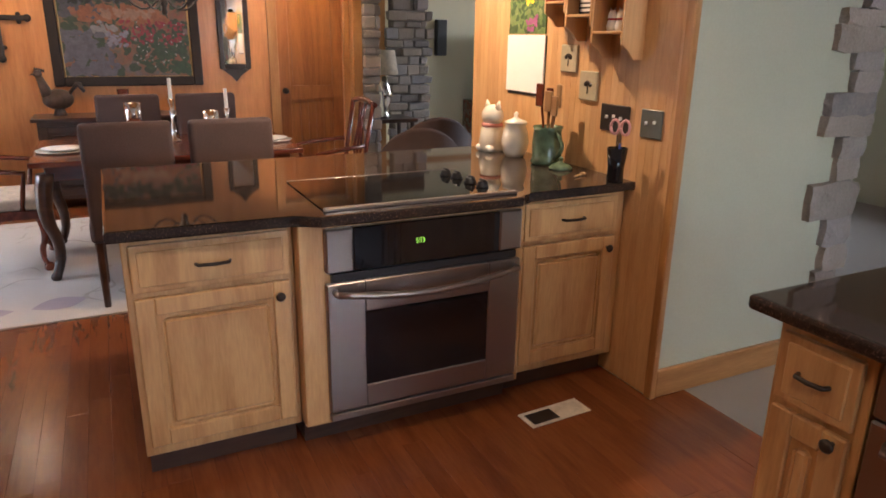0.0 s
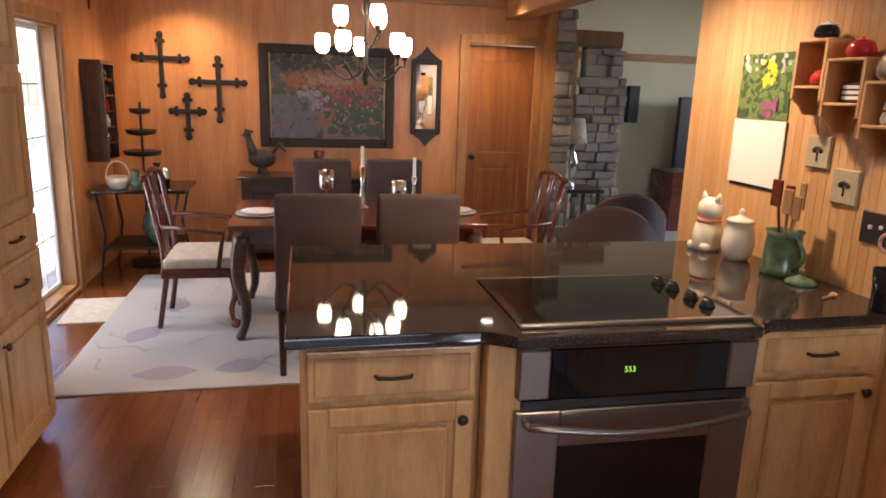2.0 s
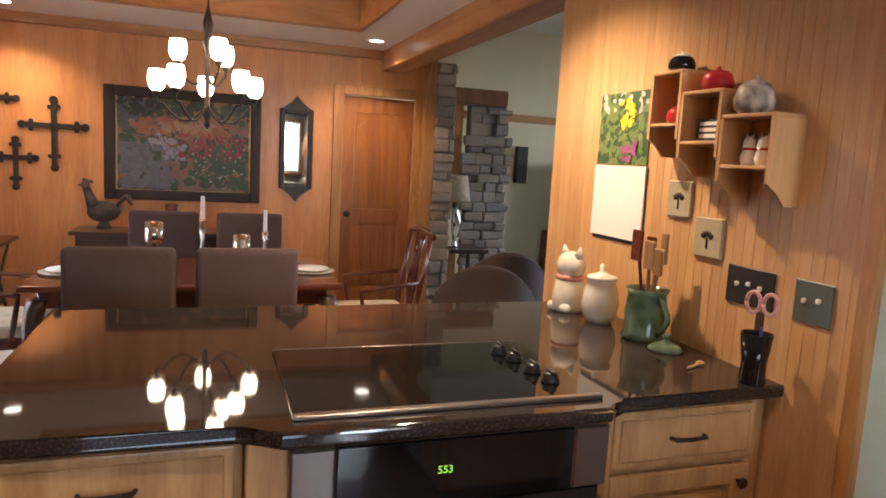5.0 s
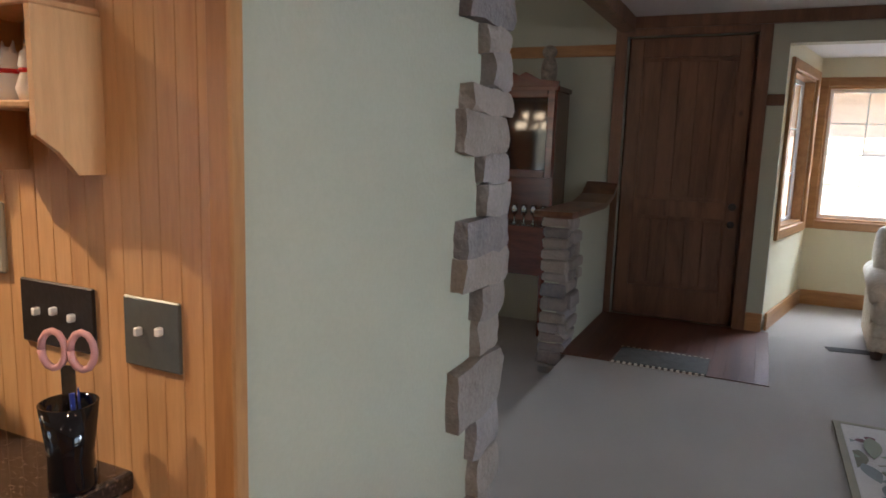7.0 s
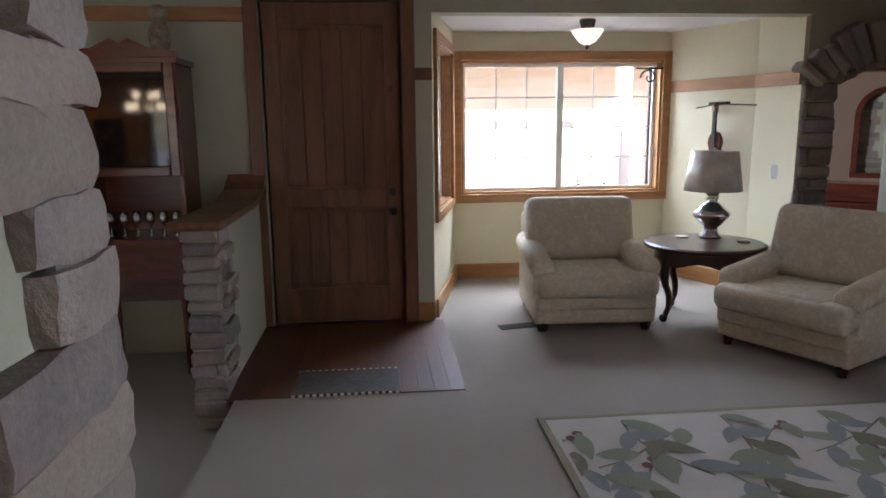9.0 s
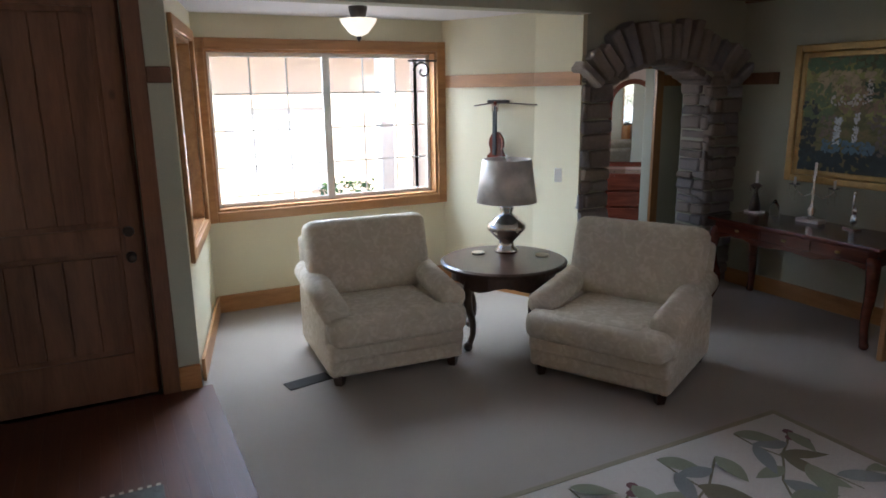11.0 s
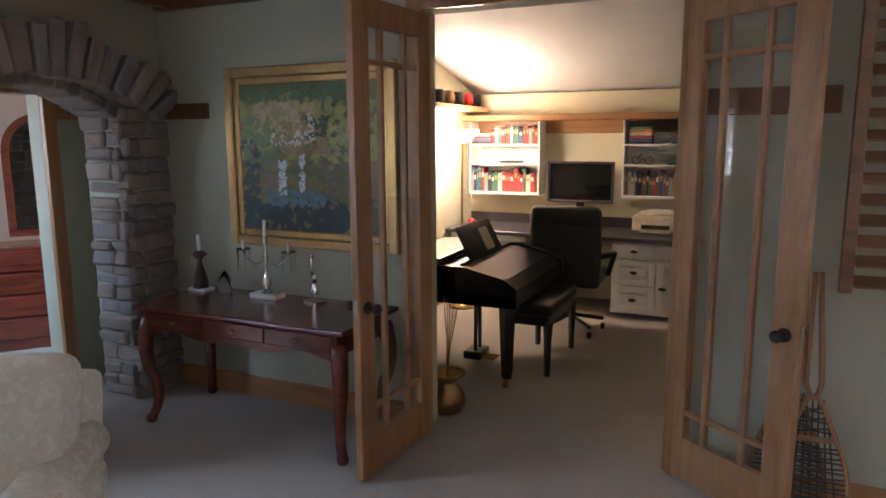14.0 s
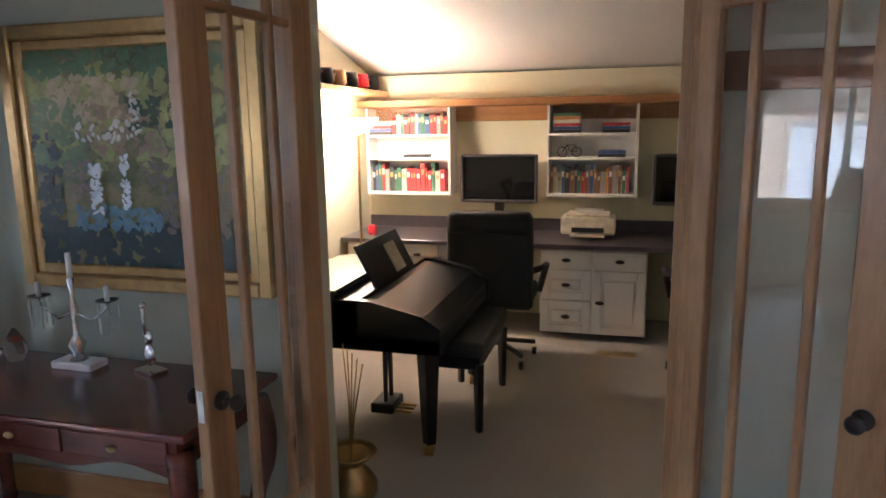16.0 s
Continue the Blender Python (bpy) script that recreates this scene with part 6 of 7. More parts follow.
for sx in (-1, 1):
    for sy in (-1, 1):
        part("leg", cyl(bmesh.new(), (sx * 0.23, sy * 0.2, 0), (sx * 0.23, sy * 0.2, 0.76), 0.02, 0.025, 8), "darkwood", stb)
tv = thing("television", (6.85, 9.9, 0.62), 0, "dark television on a wood stand", "television")
part("screen", B(-0.4, -0.03, 0.05, 0.4, 0.05, 1.0, bev=0.01), "black", tv)
part("foot", B(-0.2, -0.1, 0, 0.2, 0.1, 0.05, bev=0.01), "black", tv)
ts = thing("tv_cabinet", (6.85, 10.0, -0.18), 0, "brown wood television cabinet", "cabinet")
part("body", B(-0.5, -0.3, 0, 0.6, 0.3, 0.80, bev=0.01), "mahog", ts)
spk = thing("wall_speaker", (5.98, 10.38, 1.50), 0, "small black speaker on the wall", "speaker")
part("box", B(-0.08, -0.10, -0.25, 0.08, 0, 0.25, bev=0.008), "black", spk)
# ---- living room ----
def soft(bm, *b, r=0.06, seg=3, puff=0.0):
    bx(bm, *b, r, seg)
    return bm


def lounge(at, rz, label):
    """Roll-arm armchair; the front edge's middle at the origin, faces -y."""
    c = thing("armchair", at, rz, label, "armchair", "damask armchairs")
    part("base", soft(bmesh.new(), -0.42, 0.04, 0.06, 0.42, 0.86, 0.27, r=0.035), "damask", c, "", True)
    part("front_band", soft(bmesh.new(), -0.415, 0.015, 0.17, 0.415, 0.10, 0.285, r=0.03), "damask", c, "", True)
    bm = soft(bmesh.new(), -0.285, -0.02, 0.27, 0.285, 0.66, 0.465, r=0.06)
    part("seat_cushion", bm, "damask", c, "plump seat cushion", True)
    part("seat_front", soft(bmesh.new(), -0.42, -0.05, 0.27, 0.42, 0.16, 0.455, r=0.075), "damask", c, "", True)
    for s in (-1, 1):
        x0, x1 = (0.285, 0.42) if s > 0 else (-0.42, -0.285)
        bm = soft(bmesh.new(), x0, 0.13, 0.20, x1, 0.86, 0.47, r=0.03)
        cyl(bm, ((x0 + x1) / 2 + s * 0.012, 0.08, 0.475), ((x0 + x1) / 2 + s * 0.012, 0.82, 0.57), 0.085, 0.088, 18)
        ball(bm, ((x0 + x1) / 2 + s * 0.012, 0.08, 0.475), 0.085, 1, 0.35, 1, 3)
        part("arm", bm, "damask", c, "rolled arm", True)
    bm = soft(bmesh.new(), -0.40, 0.0, 0.0, 0.40, 0.16, 0.62, r=0.05)
    ob = part("back_frame", bm, "damask", c, "", True)
    ob.matrix_local = pose(0, 0.70, 0.22, -9, 0, 0)
    bm = soft(bmesh.new(), -0.405, -0.22, 0.0, 0.405, 0.0, 0.53, r=0.085, seg=4)
    for v in bm.verts:
        v.co.y -= 0.035 * math.cos(v.co.x / 0.37 * 1.4) * math.cos((v.co.z - 0.25) / 0.25 * 1.3)
        v.co.z += 0.015 * math.cos(v.co.x * 4) * (v.co.z > 0.3)
    ob = part("back_cushion", bm, "damask", c, "plump tied back cushion", True)
    ob.matrix_local = pose(0, 0.70, 0.40, -14, 0, 0)
    for sx in (-1, 1):
        for y in (0.08, 0.80):
            part("foot", cyl(bmesh.new(), (sx * 0.36, y, 0), (sx * 0.36, y, 0.07), 0.03, 0.042, 4), "darkwood", c, "dark wood foot")
    c.scale = (1.09, 1.05, 1.0)
    return c


lounge((8.385, 1.0, 0), -93.5, "cream damask roll-arm armchair by the window")
lounge((7.65, 0.06, 0), -152.5, "cream damask roll-arm armchair by the archway")

sdt = thing("side_table", (8.69, 0.05, 0), -30, "round dark carved wood side table between the armchairs", "side table")
part("tabletop", lathe(bmesh.new(), [(0.40, 0.515), (0.455, 0.525), (0.46, 0.545), (0.44, 0.555)], 40), "darkwood", sdt)
bm = bmesh.new()
n = 40
for i in range(n):
    a, b = 2 * math.pi * i / n, 2 * math.pi * (i + 1) / n
    za, zb = 0.43 + 0.02 * math.cos(6 * a), 0.43 + 0.02 * math.cos(6 * b)
    q = [bm.verts.new((0.38 * math.cos(t), 0.38 * math.sin(t), z)) for t, z in ((a, za), (b, zb), (b, 0.516), (a, 0.516))]
    w_ = [bm.verts.new((0.355 * math.cos(t), 0.355 * math.sin(t), z)) for t, z in ((a, za), (b, zb), (b, 0.516), (a, 0.516))]
    bm.faces.new(q); bm.faces.new(w_[::-1]); bm.faces.new((q[0], w_[0], w_[1], q[1]))
part("apron", bm, "darkwood", sdt, "scalloped apron")
for k in range(4):
    a = math.pi / 4 + k * math.pi / 2
    part("leg", cabriole(bmesh.new(), 0.33 * math.cos(a), 0.33 * math.sin(a), 0.5, math.cos(a), math.sin(a), 0.032), "darkwood", sdt, "", True)
sdt.scale = (1, 1, 1.117)
ll = thing("table_lamp", (8.86, -0.08, 0.62), 0, "silver gourd-shaped lamp with a metallic drum shade", "lamp")
part("base", lathe(bmesh.new(), [(0.085, 0), (0.09, 0.02), (0.06, 0.05), (0.055, 0.09), (0.10, 0.13), (0.145, 0.18), (0.145, 0.21), (0.09, 0.26), (0.04, 0.30), (0.055, 0.33), (0.05, 0.36), (0.02, 0.39)], 32), "chrome", ll, "", True)
part("shade", lathe(bmesh.new(), [(0.225, 0.385), (0.18, 0.70), (0.176, 0.70), (0.22, 0.385)], 36), "shade", ll, "crackled metallic shade", True)
part("finial", lathe(bmesh.new(), [(0.006, 0.68), (0.014, 0.71), (0.004, 0.735)], 10), "chrome", ll, "", True)
for dx, dy in ((0.23, 0.08), (-0.07, -0.29)):
    co = thing("coaster", (8.69 + dx, 0.05 + dy, 0.62), 0, "small round stone coaster on the side table", "coaster", "coasters")
    part("coaster", lathe(bmesh.new(), [(0.05, 0), (0.052, 0.006), (0.048, 0.012)], 20), "seatfab", co)

# violin on the angled wall
vd = Vector((10.38 - 9.48, -0.33 + 0.74)).normalized()
va = math.degrees(math.atan2(vd.y, vd.x)) + 180
vi = thing("violin", (9.78, -0.585, 1.28), va, "red-brown violin hung upright with its bow", "violin")
VM = plain("violin_varnish", (0.13, 0.026, 0.012), 0.2, 0, 0.3, 30, 0.03, 8)
outl = []
for k in range(40):
    a = 2 * math.pi * k / 40
    z = 0.18 * math.cos(a)
    wd = 0.10 if z < 0 else 0.083
    waist = 1 - 0.36 * math.exp(-((z - 0.015) / 0.045) ** 2)
    outl.append((math.sin(a) ** 1 * wd * waist if True else 0, z))
bm = prism(bmesh.new(), outl, 0.035, 0.075)
bmesh.ops.rotate(bm, verts=bm.verts, matrix=Matrix.Rotation(math.pi, 3, "Z"))
part("body", bm, VM, vi)
part("neck", B(-0.012, -0.085, 0.15, 0.012, -0.062, 0.40, bev=0.004), "black", vi, "black fingerboard")
part("fingerboard", B(-0.017, -0.095, -0.02, 0.017, -0.085, 0.36), "black", vi)
bm = ball(bmesh.new(), (0, -0.08, 0.42), 0.02, 0.8, 1, 1.1)
for k in range(4):
    cyl(bm, (-0.035, -0.08, 0.36 + 0.016 * k), (0.035, -0.08, 0.36 + 0.016 * k), 0.005, 0.005, 6)
part("scroll", bm, VM, vi, "", True)
part("tailpiece", B(-0.02, -0.088, -0.16, 0.02, -0.078, -0.05, bev=0.004), "black", vi)
part("bow", tube(bmesh.new(), [Vector((-0.24, -0.05, 0.40)), Vector((0.0, -0.06, 0.43)), Vector((0.40, -0.05, 0.41))], 0.006, 6), "darkwood", vi, "wooden bow")
part("hook", B(-0.10, -0.06, 0.42, 0.10, 0.0, 0.45, bev=0.006), "iron", vi)
bl = thing("ceiling_light", (9.60, 0.76, 2.43), 0, "alabaster bowl ceiling light in the bay", "ceiling light")
part("canopy", lathe(bmesh.new(), [(0.05, -0.09), (0.07, -0.02), (0.07, 0.0)], 20), "iron", bl)
part("bowl", lathe(bmesh.new(), [(0.015, -0.215), (0.07, -0.19), (0.125, -0.12), (0.14, -0.09), (0.13, -0.09), (0.02, -0.17)], 28), glow("alabaster_glow", (1.0, 0.9, 0.72), 0.25), bl, "softly lit bowl", True)
part("finial", lathe(bmesh.new(), [(0.006, -0.25), (0.02, -0.22), (0.012, -0.205)], 12), "iron", bl)
sb2 = thing("scroll_bracket", (10.36, -0.235, 2.06), 90, "black iron scroll bracket outside the window", "bracket")
bm = tube(bmesh.new(), [Vector((0.12 + 0.09 * math.cos(k * 0.55) * (1 - k / 16), 0, -0.07 + 0.09 * math.sin(k * 0.55) * (1 - k / 16))) for k in range(14)], 0.009, 6)
tube(bm, [Vector((-0.02, 0, 0.02)), Vector((0.26, 0, 0.02))], 0.009, 6)
part("scroll", bm, "iron", sb2, "", True)
sp_ = thing("switch_plate", (9.20, -0.80, 1.12), va + 12, "small white switch plate on the bay wall", "light switch")
part("plate", B(-0.035, -0.008, -0.058, 0.035, 0, 0.058, bev=0.003), "paper", sp_)
sp2 = thing("switch_plate", (8.888, 3.635, 1.147), -90, "white wide switch plate beside the entry door", "light switch")
part("plate", B(-0.08, -0.008, -0.055, 0.08, 0, 0.055, bev=0.003), "paper", sp2)

# entry
en = thing("entry_floor", (0, 0, 0), 0, "dark hardwood planks in front of the entry door", "hardwood floor", "", "structure")
for k in range(15):
    y = 2.11 + k * 0.0927
    part("plank", B(7.41, y, 0.0, 8.885, y + 0.0922, 0.006, bev=0.0006), "floor_x", en)
mt2 = thing("door_mat", (7.60, 2.805, 0.006), 0, "grey woven mat with a fringed edge by the entry", "mat")
part("mat", B(-0.19, -0.31, 0, 0.19, 0.31, 0.012, bev=0.003), plain("grey_weave", (0.10, 0.097, 0.088), 0.95, 0, 0.3, 50, 0.3, 18), mt2)
for k in range(16):
    for s in (-1, 1):
        part("tuft", B(s * 0.20 - 0.012, -0.30 + 0.04 * k, 0, s * 0.20 + 0.012, -0.28 + 0.04 * k, 0.010), "seatfab", mt2)
fv2 = thing("floor_vent", (8.64, 1.55, 0.0), 10, "dark metal floor register in the carpet", "floor vent")
part("grille", B(-0.06, -0.15, 0, 0.06, 0.15, 0.006, bev=0.002), plain("brown_enamel", (0.03, 0.024, 0.02), 0.9, 0, 0.2, 60, 0.3), fv2)

# rug
lr = thing("area_rug", (6.12, 0.555, 0), 0, "cream rug with grey-green leaves and berries", "rug")
part("field", B(-0.80, -1.20, 0, 0.80, 1.20, 0.014, bev=0.003), "rugtan", lr)
BR = plain("olive_border", (0.26, 0.23, 0.16), 0.95, 0, 0.15, 100, 0.3)
for b in ((-0.83, -1.235, 0, -0.80, 1.235, 0.015), (0.80, -1.235, 0, 0.83, 1.235, 0.015), (-0.80, -1.235, 0, 0.80, -1.20, 0.015), (-0.80, 1.20, 0, 0.80, 1.235, 0.015)):
    part("border", B(*b), BR, lr)
LG = [plain("leaf_wool_%s" % nm, c, 0.95, 0, 0.15, 90, 0.3) for nm, c in (("sage", (0.21, 0.22, 0.15)), ("grey", (0.20, 0.21, 0.20)), ("olive", (0.15, 0.13, 0.08)))]
rng = random.Random(4)
BERRY = plain("berry_wool", (0.14, 0.06, 0.06), 0.95, 0, 0.15, 90, 0.3)
VINES = [(0.62 - 0.42 * i + 0.12 * (j % 2), -1.08 + 0.27 * j, 2.2 + 0.9 * ((i * 3 + j * 2) % 4) / 2) for i in range(4) for j in range(9)]
for vx, vy, va_ in VINES:
    x, y, a = vx, vy, va_
    for k in range(5):
        lift = 0.0160 + 0.00022 * (1 + len(lr.children) % 31)
        bm = bmesh.new()
        L, wd = rng.uniform(0.19, 0.30), rng.uniform(0.045, 0.07)
        s = -1 if k % 2 else 1
        b = a + s * rng.uniform(0.5, 0.9)
        n_ = 10
        c, d = math.cos(b), math.sin(b)
        pts = []
        for t in range(n_ + 1):
            u_, v_ = L * t / n_, wd * math.sin(math.pi * (t / n_) ** 0.8)
            pts.append((u_, v_))
        poly = pts + [(u_, -v_ * 0.8) for u_, v_ in pts[-2:0:-1]]
        vs = []
        for u_, v_ in poly:
            px, py = x + c * u_ - d * v_, y + d * u_ + c * v_
            vs.append((min(0.78, max(-0.78, px)), min(1.18, max(-1.18, py))))
        f = [bm.verts.new((*p, lift)) for p in vs]
        try:
            bm.faces.new(f)
        except ValueError:
            pass
        bmesh.ops.remove_doubles(bm, verts=bm.verts, dist=0.001)
        part("leaf", bm, LG[k % 3], lr)
        nx, ny = x + math.cos(a) * 0.13, y + math.sin(a) * 0.13
        bm = bmesh.new()
        w_ = 0.006
        q = [bm.verts.new((px, py, 0.0160)) for px, py in ((x - math.sin(a) * w_, y + math.cos(a) * w_), (x + math.sin(a) * w_, y - math.cos(a) * w_), (nx + math.sin(a) * w_, ny - math.cos(a) * w_), (nx - math.sin(a) * w_, ny + math.cos(a) * w_))]
        bm.faces.new(q)
        if abs(nx) < 0.77 and abs(ny) < 1.17 and abs(x) < 0.79 and abs(y) < 1.19:
            part("stem", bm, LG[2], lr)
        else:
            bm.free()
        x, y = max(-0.75, min(0.75, nx)), max(-1.15, min(1.15, ny))
        a += rng.uniform(-0.25, 0.35)
    for k in range(3 if VINES.index((vx, vy, va_)) % 4 == 0 else 0):
        bm = bmesh.new()
        bmesh.ops.create_circle(bm, cap_ends=True, segments=10, radius=0.028, matrix=Matrix.Translation((max(-0.74, min(0.74, vx + 0.05 * k - 0.1)), max(-1.14, min(1.14, vy + 0.045 * (k % 2))), 0.0172)))
        part("berry", bm, BERRY, lr)

# console table
ctb = thing("console_table", (7.96, -2.29, 0), 0, "mahogany console table with drawers and ball feet", "console table")
part("tabletop", B(-0.73, -0.30, 0.715, 0.73, 0.30, 0.742, bev=0.010, seg=2), "mahog", ctb)
bpy.context.view_layer.update()
bm = prism(bmesh.new(), [(-0.67, 0.712), (0.67, 0.712), (0.67, 0.56)] + [(0.67 - 1.34 * k / 24, 0.585 - 0.018 * math.cos(k * math.pi / 4) - 0.022 * math.exp(-((k - 12) / 2.5) ** 2)) for k in range(1, 24)] + [(-0.67, 0.56)], 0.235, 0.262)
part("apron", bm, "mahog", ctb, "scalloped carved apron")
part("carcase", B(-0.67, -0.25, 0.59, 0.67, 0.234, 0.714), "mahog", ctb)
for k in range(3):
    d = part("drawer", B(-0.64 + 0.43 * k, 0.262, 0.615, -0.22 + 0.43 * k, 0.274, 0.705, bev=0.004), "mahog", ctb)
    bm = ball(bmesh.new(), (-0.43 + 0.43 * k, 0.283, 0.66), 0.012, 1.8, 0.8, 1)
    part("pull", bm, "brass", d, "brass pull", True)
for sx in (-1, 1):
    for sy in (-1, 1):
        part("leg", cabriole(bmesh.new(), sx * 0.66, sy * 0.235, 0.66, sx * 0.7, sy * 0.7, 0.040), "mahog", ctb, "", True)
lp = thing("framed_painting", (7.85, -2.648, 1.585), 180, "waterfall landscape painting in a wide gilt frame", "painting")
part("frame", frame_bm(1.22, 1.10, 0.06, 0.045), "gold", lp, "wide gilt frame")
part("inner_frame", frame_bm(1.10, 0.98, 0.045, 0.028), "gold", lp)
part("canvas", B(-0.51, -0.018, -0.45, 0.51, -0.004, 0.45), painted_canvas("waterfall_scene", [(0.25, (0.02, 0.03, 0.02)), (0.40, (0.10, 0.12, 0.04)), (0.50, (0.24, 0.22, 0.08)), (0.60, (0.30, 0.22, 0.11)), (0.70, (0.14, 0.16, 0.10)), (0.80, (0.05, 0.07, 0.05))], 3.4, 1.2, 2.1), lp, "forest waterfall")
brush(lp, 0.51, 0.45, -0.0195, 31, [
    ((0.20, 0.20, 0.06), 60, (-0.5, -0.05, 0.5, 0.38), 0.10), ((0.07, 0.11, 0.05), 40, (-0.5, 0.34, 0.5, 0.45), 0.08),
    ((0.02, 0.03, 0.03), 46, (-0.5, -0.45, 0.5, -0.27), 0.12), ((0.015, 0.02, 0.018), 22, (-0.5, -0.34, -0.37, 0.10), 0.07),
    ((0.30, 0.24, 0.13), 34, (-0.40, 0.16, 0.05, 0.33), 0.07), ((0.10, 0.13, 0.05), 26, (-0.48, -0.05, -0.24, 0.24), 0.07),
    ((0.20, 0.14, 0.08), 30, (-0.22, 0.02, 0.22, 0.22), 0.06), ((0.03, 0.05, 0.02), 16, (0.0, 0.12, 0.22, 0.24), 0.06),
    ((0.24, 0.24, 0.07), 26, (0.16, -0.02, 0.5, 0.24), 0.07), ((0.12, 0.10, 0.08), 24, (0.05, -0.30, 0.5, -0.02), 0.07),
    ((0.16, 0.12, 0.09), 12, (-0.33, -0.18, -0.22, 0.0), 0.05), ((0.10, 0.16, 0.20), 26, (-0.30, -0.29, 0.12, -0.20), 0.06),
    ((0.46, 0.50, 0.52), 14, (-0.21, -0.22, -0.16, -0.02), 0.045), ((0.50, 0.53, 0.54), 12, (-0.06, -0.20, -0.02, 0.02), 0.04),
    ((0.42, 0.40, 0.34), 8, (-0.28, 0.08, 0.05, 0.16), 0.05), ((0.40, 0.38, 0.32), 6, (0.02, 0.10, 0.06, 0.26), 0.035)], 0.48, 1.6)


def taper(name, x, y, h, fat, label):
    c = thing(name, (x, y, 0.742), 0, label, "candlestick", "console candlesticks")
    part("plinth", B(-0.07, -0.05, 0, 0.07, 0.05, 0.018, bev=0.003), "paper", c, "white stone plinth")
    part("stand", lathe(bmesh.new(), [(0.05, 0.018), (fat, h * 0.2), (0.02, h * 0.45), (0.015, h * 0.55), (0.05, h * 0.66), (0.02, h * 0.72)], 18), "darkwood", c, "", True)
    part("candle", cyl(bmesh.new(), (0, 0, h * 0.72), (0, 0, h), 0.012, 0.011, 10), "paper", c)
    for k in range(6):
        a = k * math.pi / 3
        part("crystal_drop", cyl(bmesh.new(), (0.05 * math.cos(a), 0.05 * math.sin(a), h * 0.66), (0.05 * math.cos(a), 0.05 * math.sin(a), h * 0.48), 0.007, 0.003, 6), "clear", c)


taper("candlestick", 8.60, -2.46, 0.36, 0.045, "dark candlestick with crystal drops on the console")
jr = thing("glass_jar", (8.41, -2.47, 0.742), 0, "small lidded glass jar on the console", "jar")
part("jar", lathe(bmesh.new(), [(0.035, 0), (0.045, 0.02), (0.04, 0.08), (0.03, 0.10), (0.012, 0.13), (0.004, 0.14)], 16), "clear", jr, "", True)
cd = thing("candelabra", (8.07, -2.46, 0.742), 0, "three-arm crystal candelabra with a white candle", "candelabra")
part("plinth", B(-0.10, -0.05, 0, 0.10, 0.05, 0.03, bev=0.004), "paper", cd, "white stone plinth")
part("stem", lathe(bmesh.new(), [(0.035, 0.03), (0.02, 0.06), (0.035, 0.10), (0.012, 0.14), (0.010, 0.20), (0.020, 0.25), (0.007, 0.30), (0.016, 0.37), (0.006, 0.38)], 18), "chrome", cd, "", True)
part("candle", cyl(bmesh.new(), (0, 0, 0.38), (0, 0, 0.48), 0.011, 0.011, 10), "paper", cd)
for s in (-1, 1):
    part("arm", tube(bmesh.new(), [Vector((0, 0, 0.24)), Vector((s * 0.08, 0, 0.20)), Vector((s * 0.16, 0, 0.25)), Vector((s * 0.17, 0, 0.28))], 0.005, 6), "chrome", cd, "", True)
    part("dish", lathe(bmesh.new(), [(0.01, 0.28), (0.045, 0.295), (0.04, 0.29)], 14, (s * 0.17, 0, 0)), "iron", cd, "", True)
    part("candle", cyl(bmesh.new(), (s * 0.17, 0, 0.29), (s * 0.17, 0, 0.35), 0.010, 0.010, 10), "paper", cd)
    for k in range(5):
        a = k * 2 * math.pi / 5
        part("crystal_drop", cyl(bmesh.new(), (s * 0.17 + 0.04 * math.cos(a), 0.04 * math.sin(a), 0.29), (s * 0.17 + 0.04 * math.cos(a), 0.04 * math.sin(a), 0.16), 0.007, 0.003, 6), "clear", cd)
vf = thing("violin_figurine", (7.73, -2.47, 0.742), 160, "small silver violin figurine on a base", "figurine")
part("plinth", B(-0.06, -0.04, 0, 0.06, 0.04, 0.015, bev=0.003), "chrome", vf)
bm = ball(bmesh.new(), (0, 0, 0.075), 0.05, 0.75, 0.35, 1, 2)
ball(bm, (0, 0, 0.145), 0.036, 0.8, 0.4, 1, 2)
bx(bm, -0.008, -0.02, 0.16, 0.008, -0.005, 0.27, 0.003)
ball(bm, (0, -0.01, 0.28), 0.014)
part("figure", bm, "chrome", vf, "", True)

# china cabinet behind the half wall
cc = thing("china_cabinet", (8.85, 4.27, -0.18), -90, "tall dark wood china cabinet with a glazed upper door", "china cabinet")
for b, nm in (((-0.35, -0.50, 0.55, 0.35, 0, 0.98), "body"), ((-0.35, -0.02, 0.98, 0.35, 0, 2.15), "back_panel"), ((-0.35, -0.40, 0.98, -0.32, -0.02, 2.15), "side_panel"), ((0.32, -0.40, 0.98, 0.35, -0.02, 2.15), "side_panel"), ((-0.37, -0.42, 2.15, 0.37, 0, 2.19), "cornice"), ((-0.32, -0.38, 1.40, 0.32, -0.02, 1.42), "shelf"), ((-0.32, -0.36, 1.70, 0.32, -0.02, 1.715), "shelf")):
    part(nm, B(*b, bev=0.004), "mahog", cc)
bm = frame_bm(0.68, 0.76, 0.07, 0.022)
bmesh.ops.translate(bm, verts=bm.verts, vec=(0, -0.40, 1.78))
d_ = part("cabinet_door", bm, "mahog", cc)
part("pane", B(-0.27, -0.415, 1.47, 0.27, -0.410, 2.09), "blackgl", d_, "dark reflecting glass pane")
for sx in (-1, 1):
    for y in (-0.46, -0.04):
        part("leg", cyl(bmesh.new(), (sx * 0.31, y, 0), (sx * 0.31, y, 0.56), 0.02, 0.028, 8), "mahog", cc)
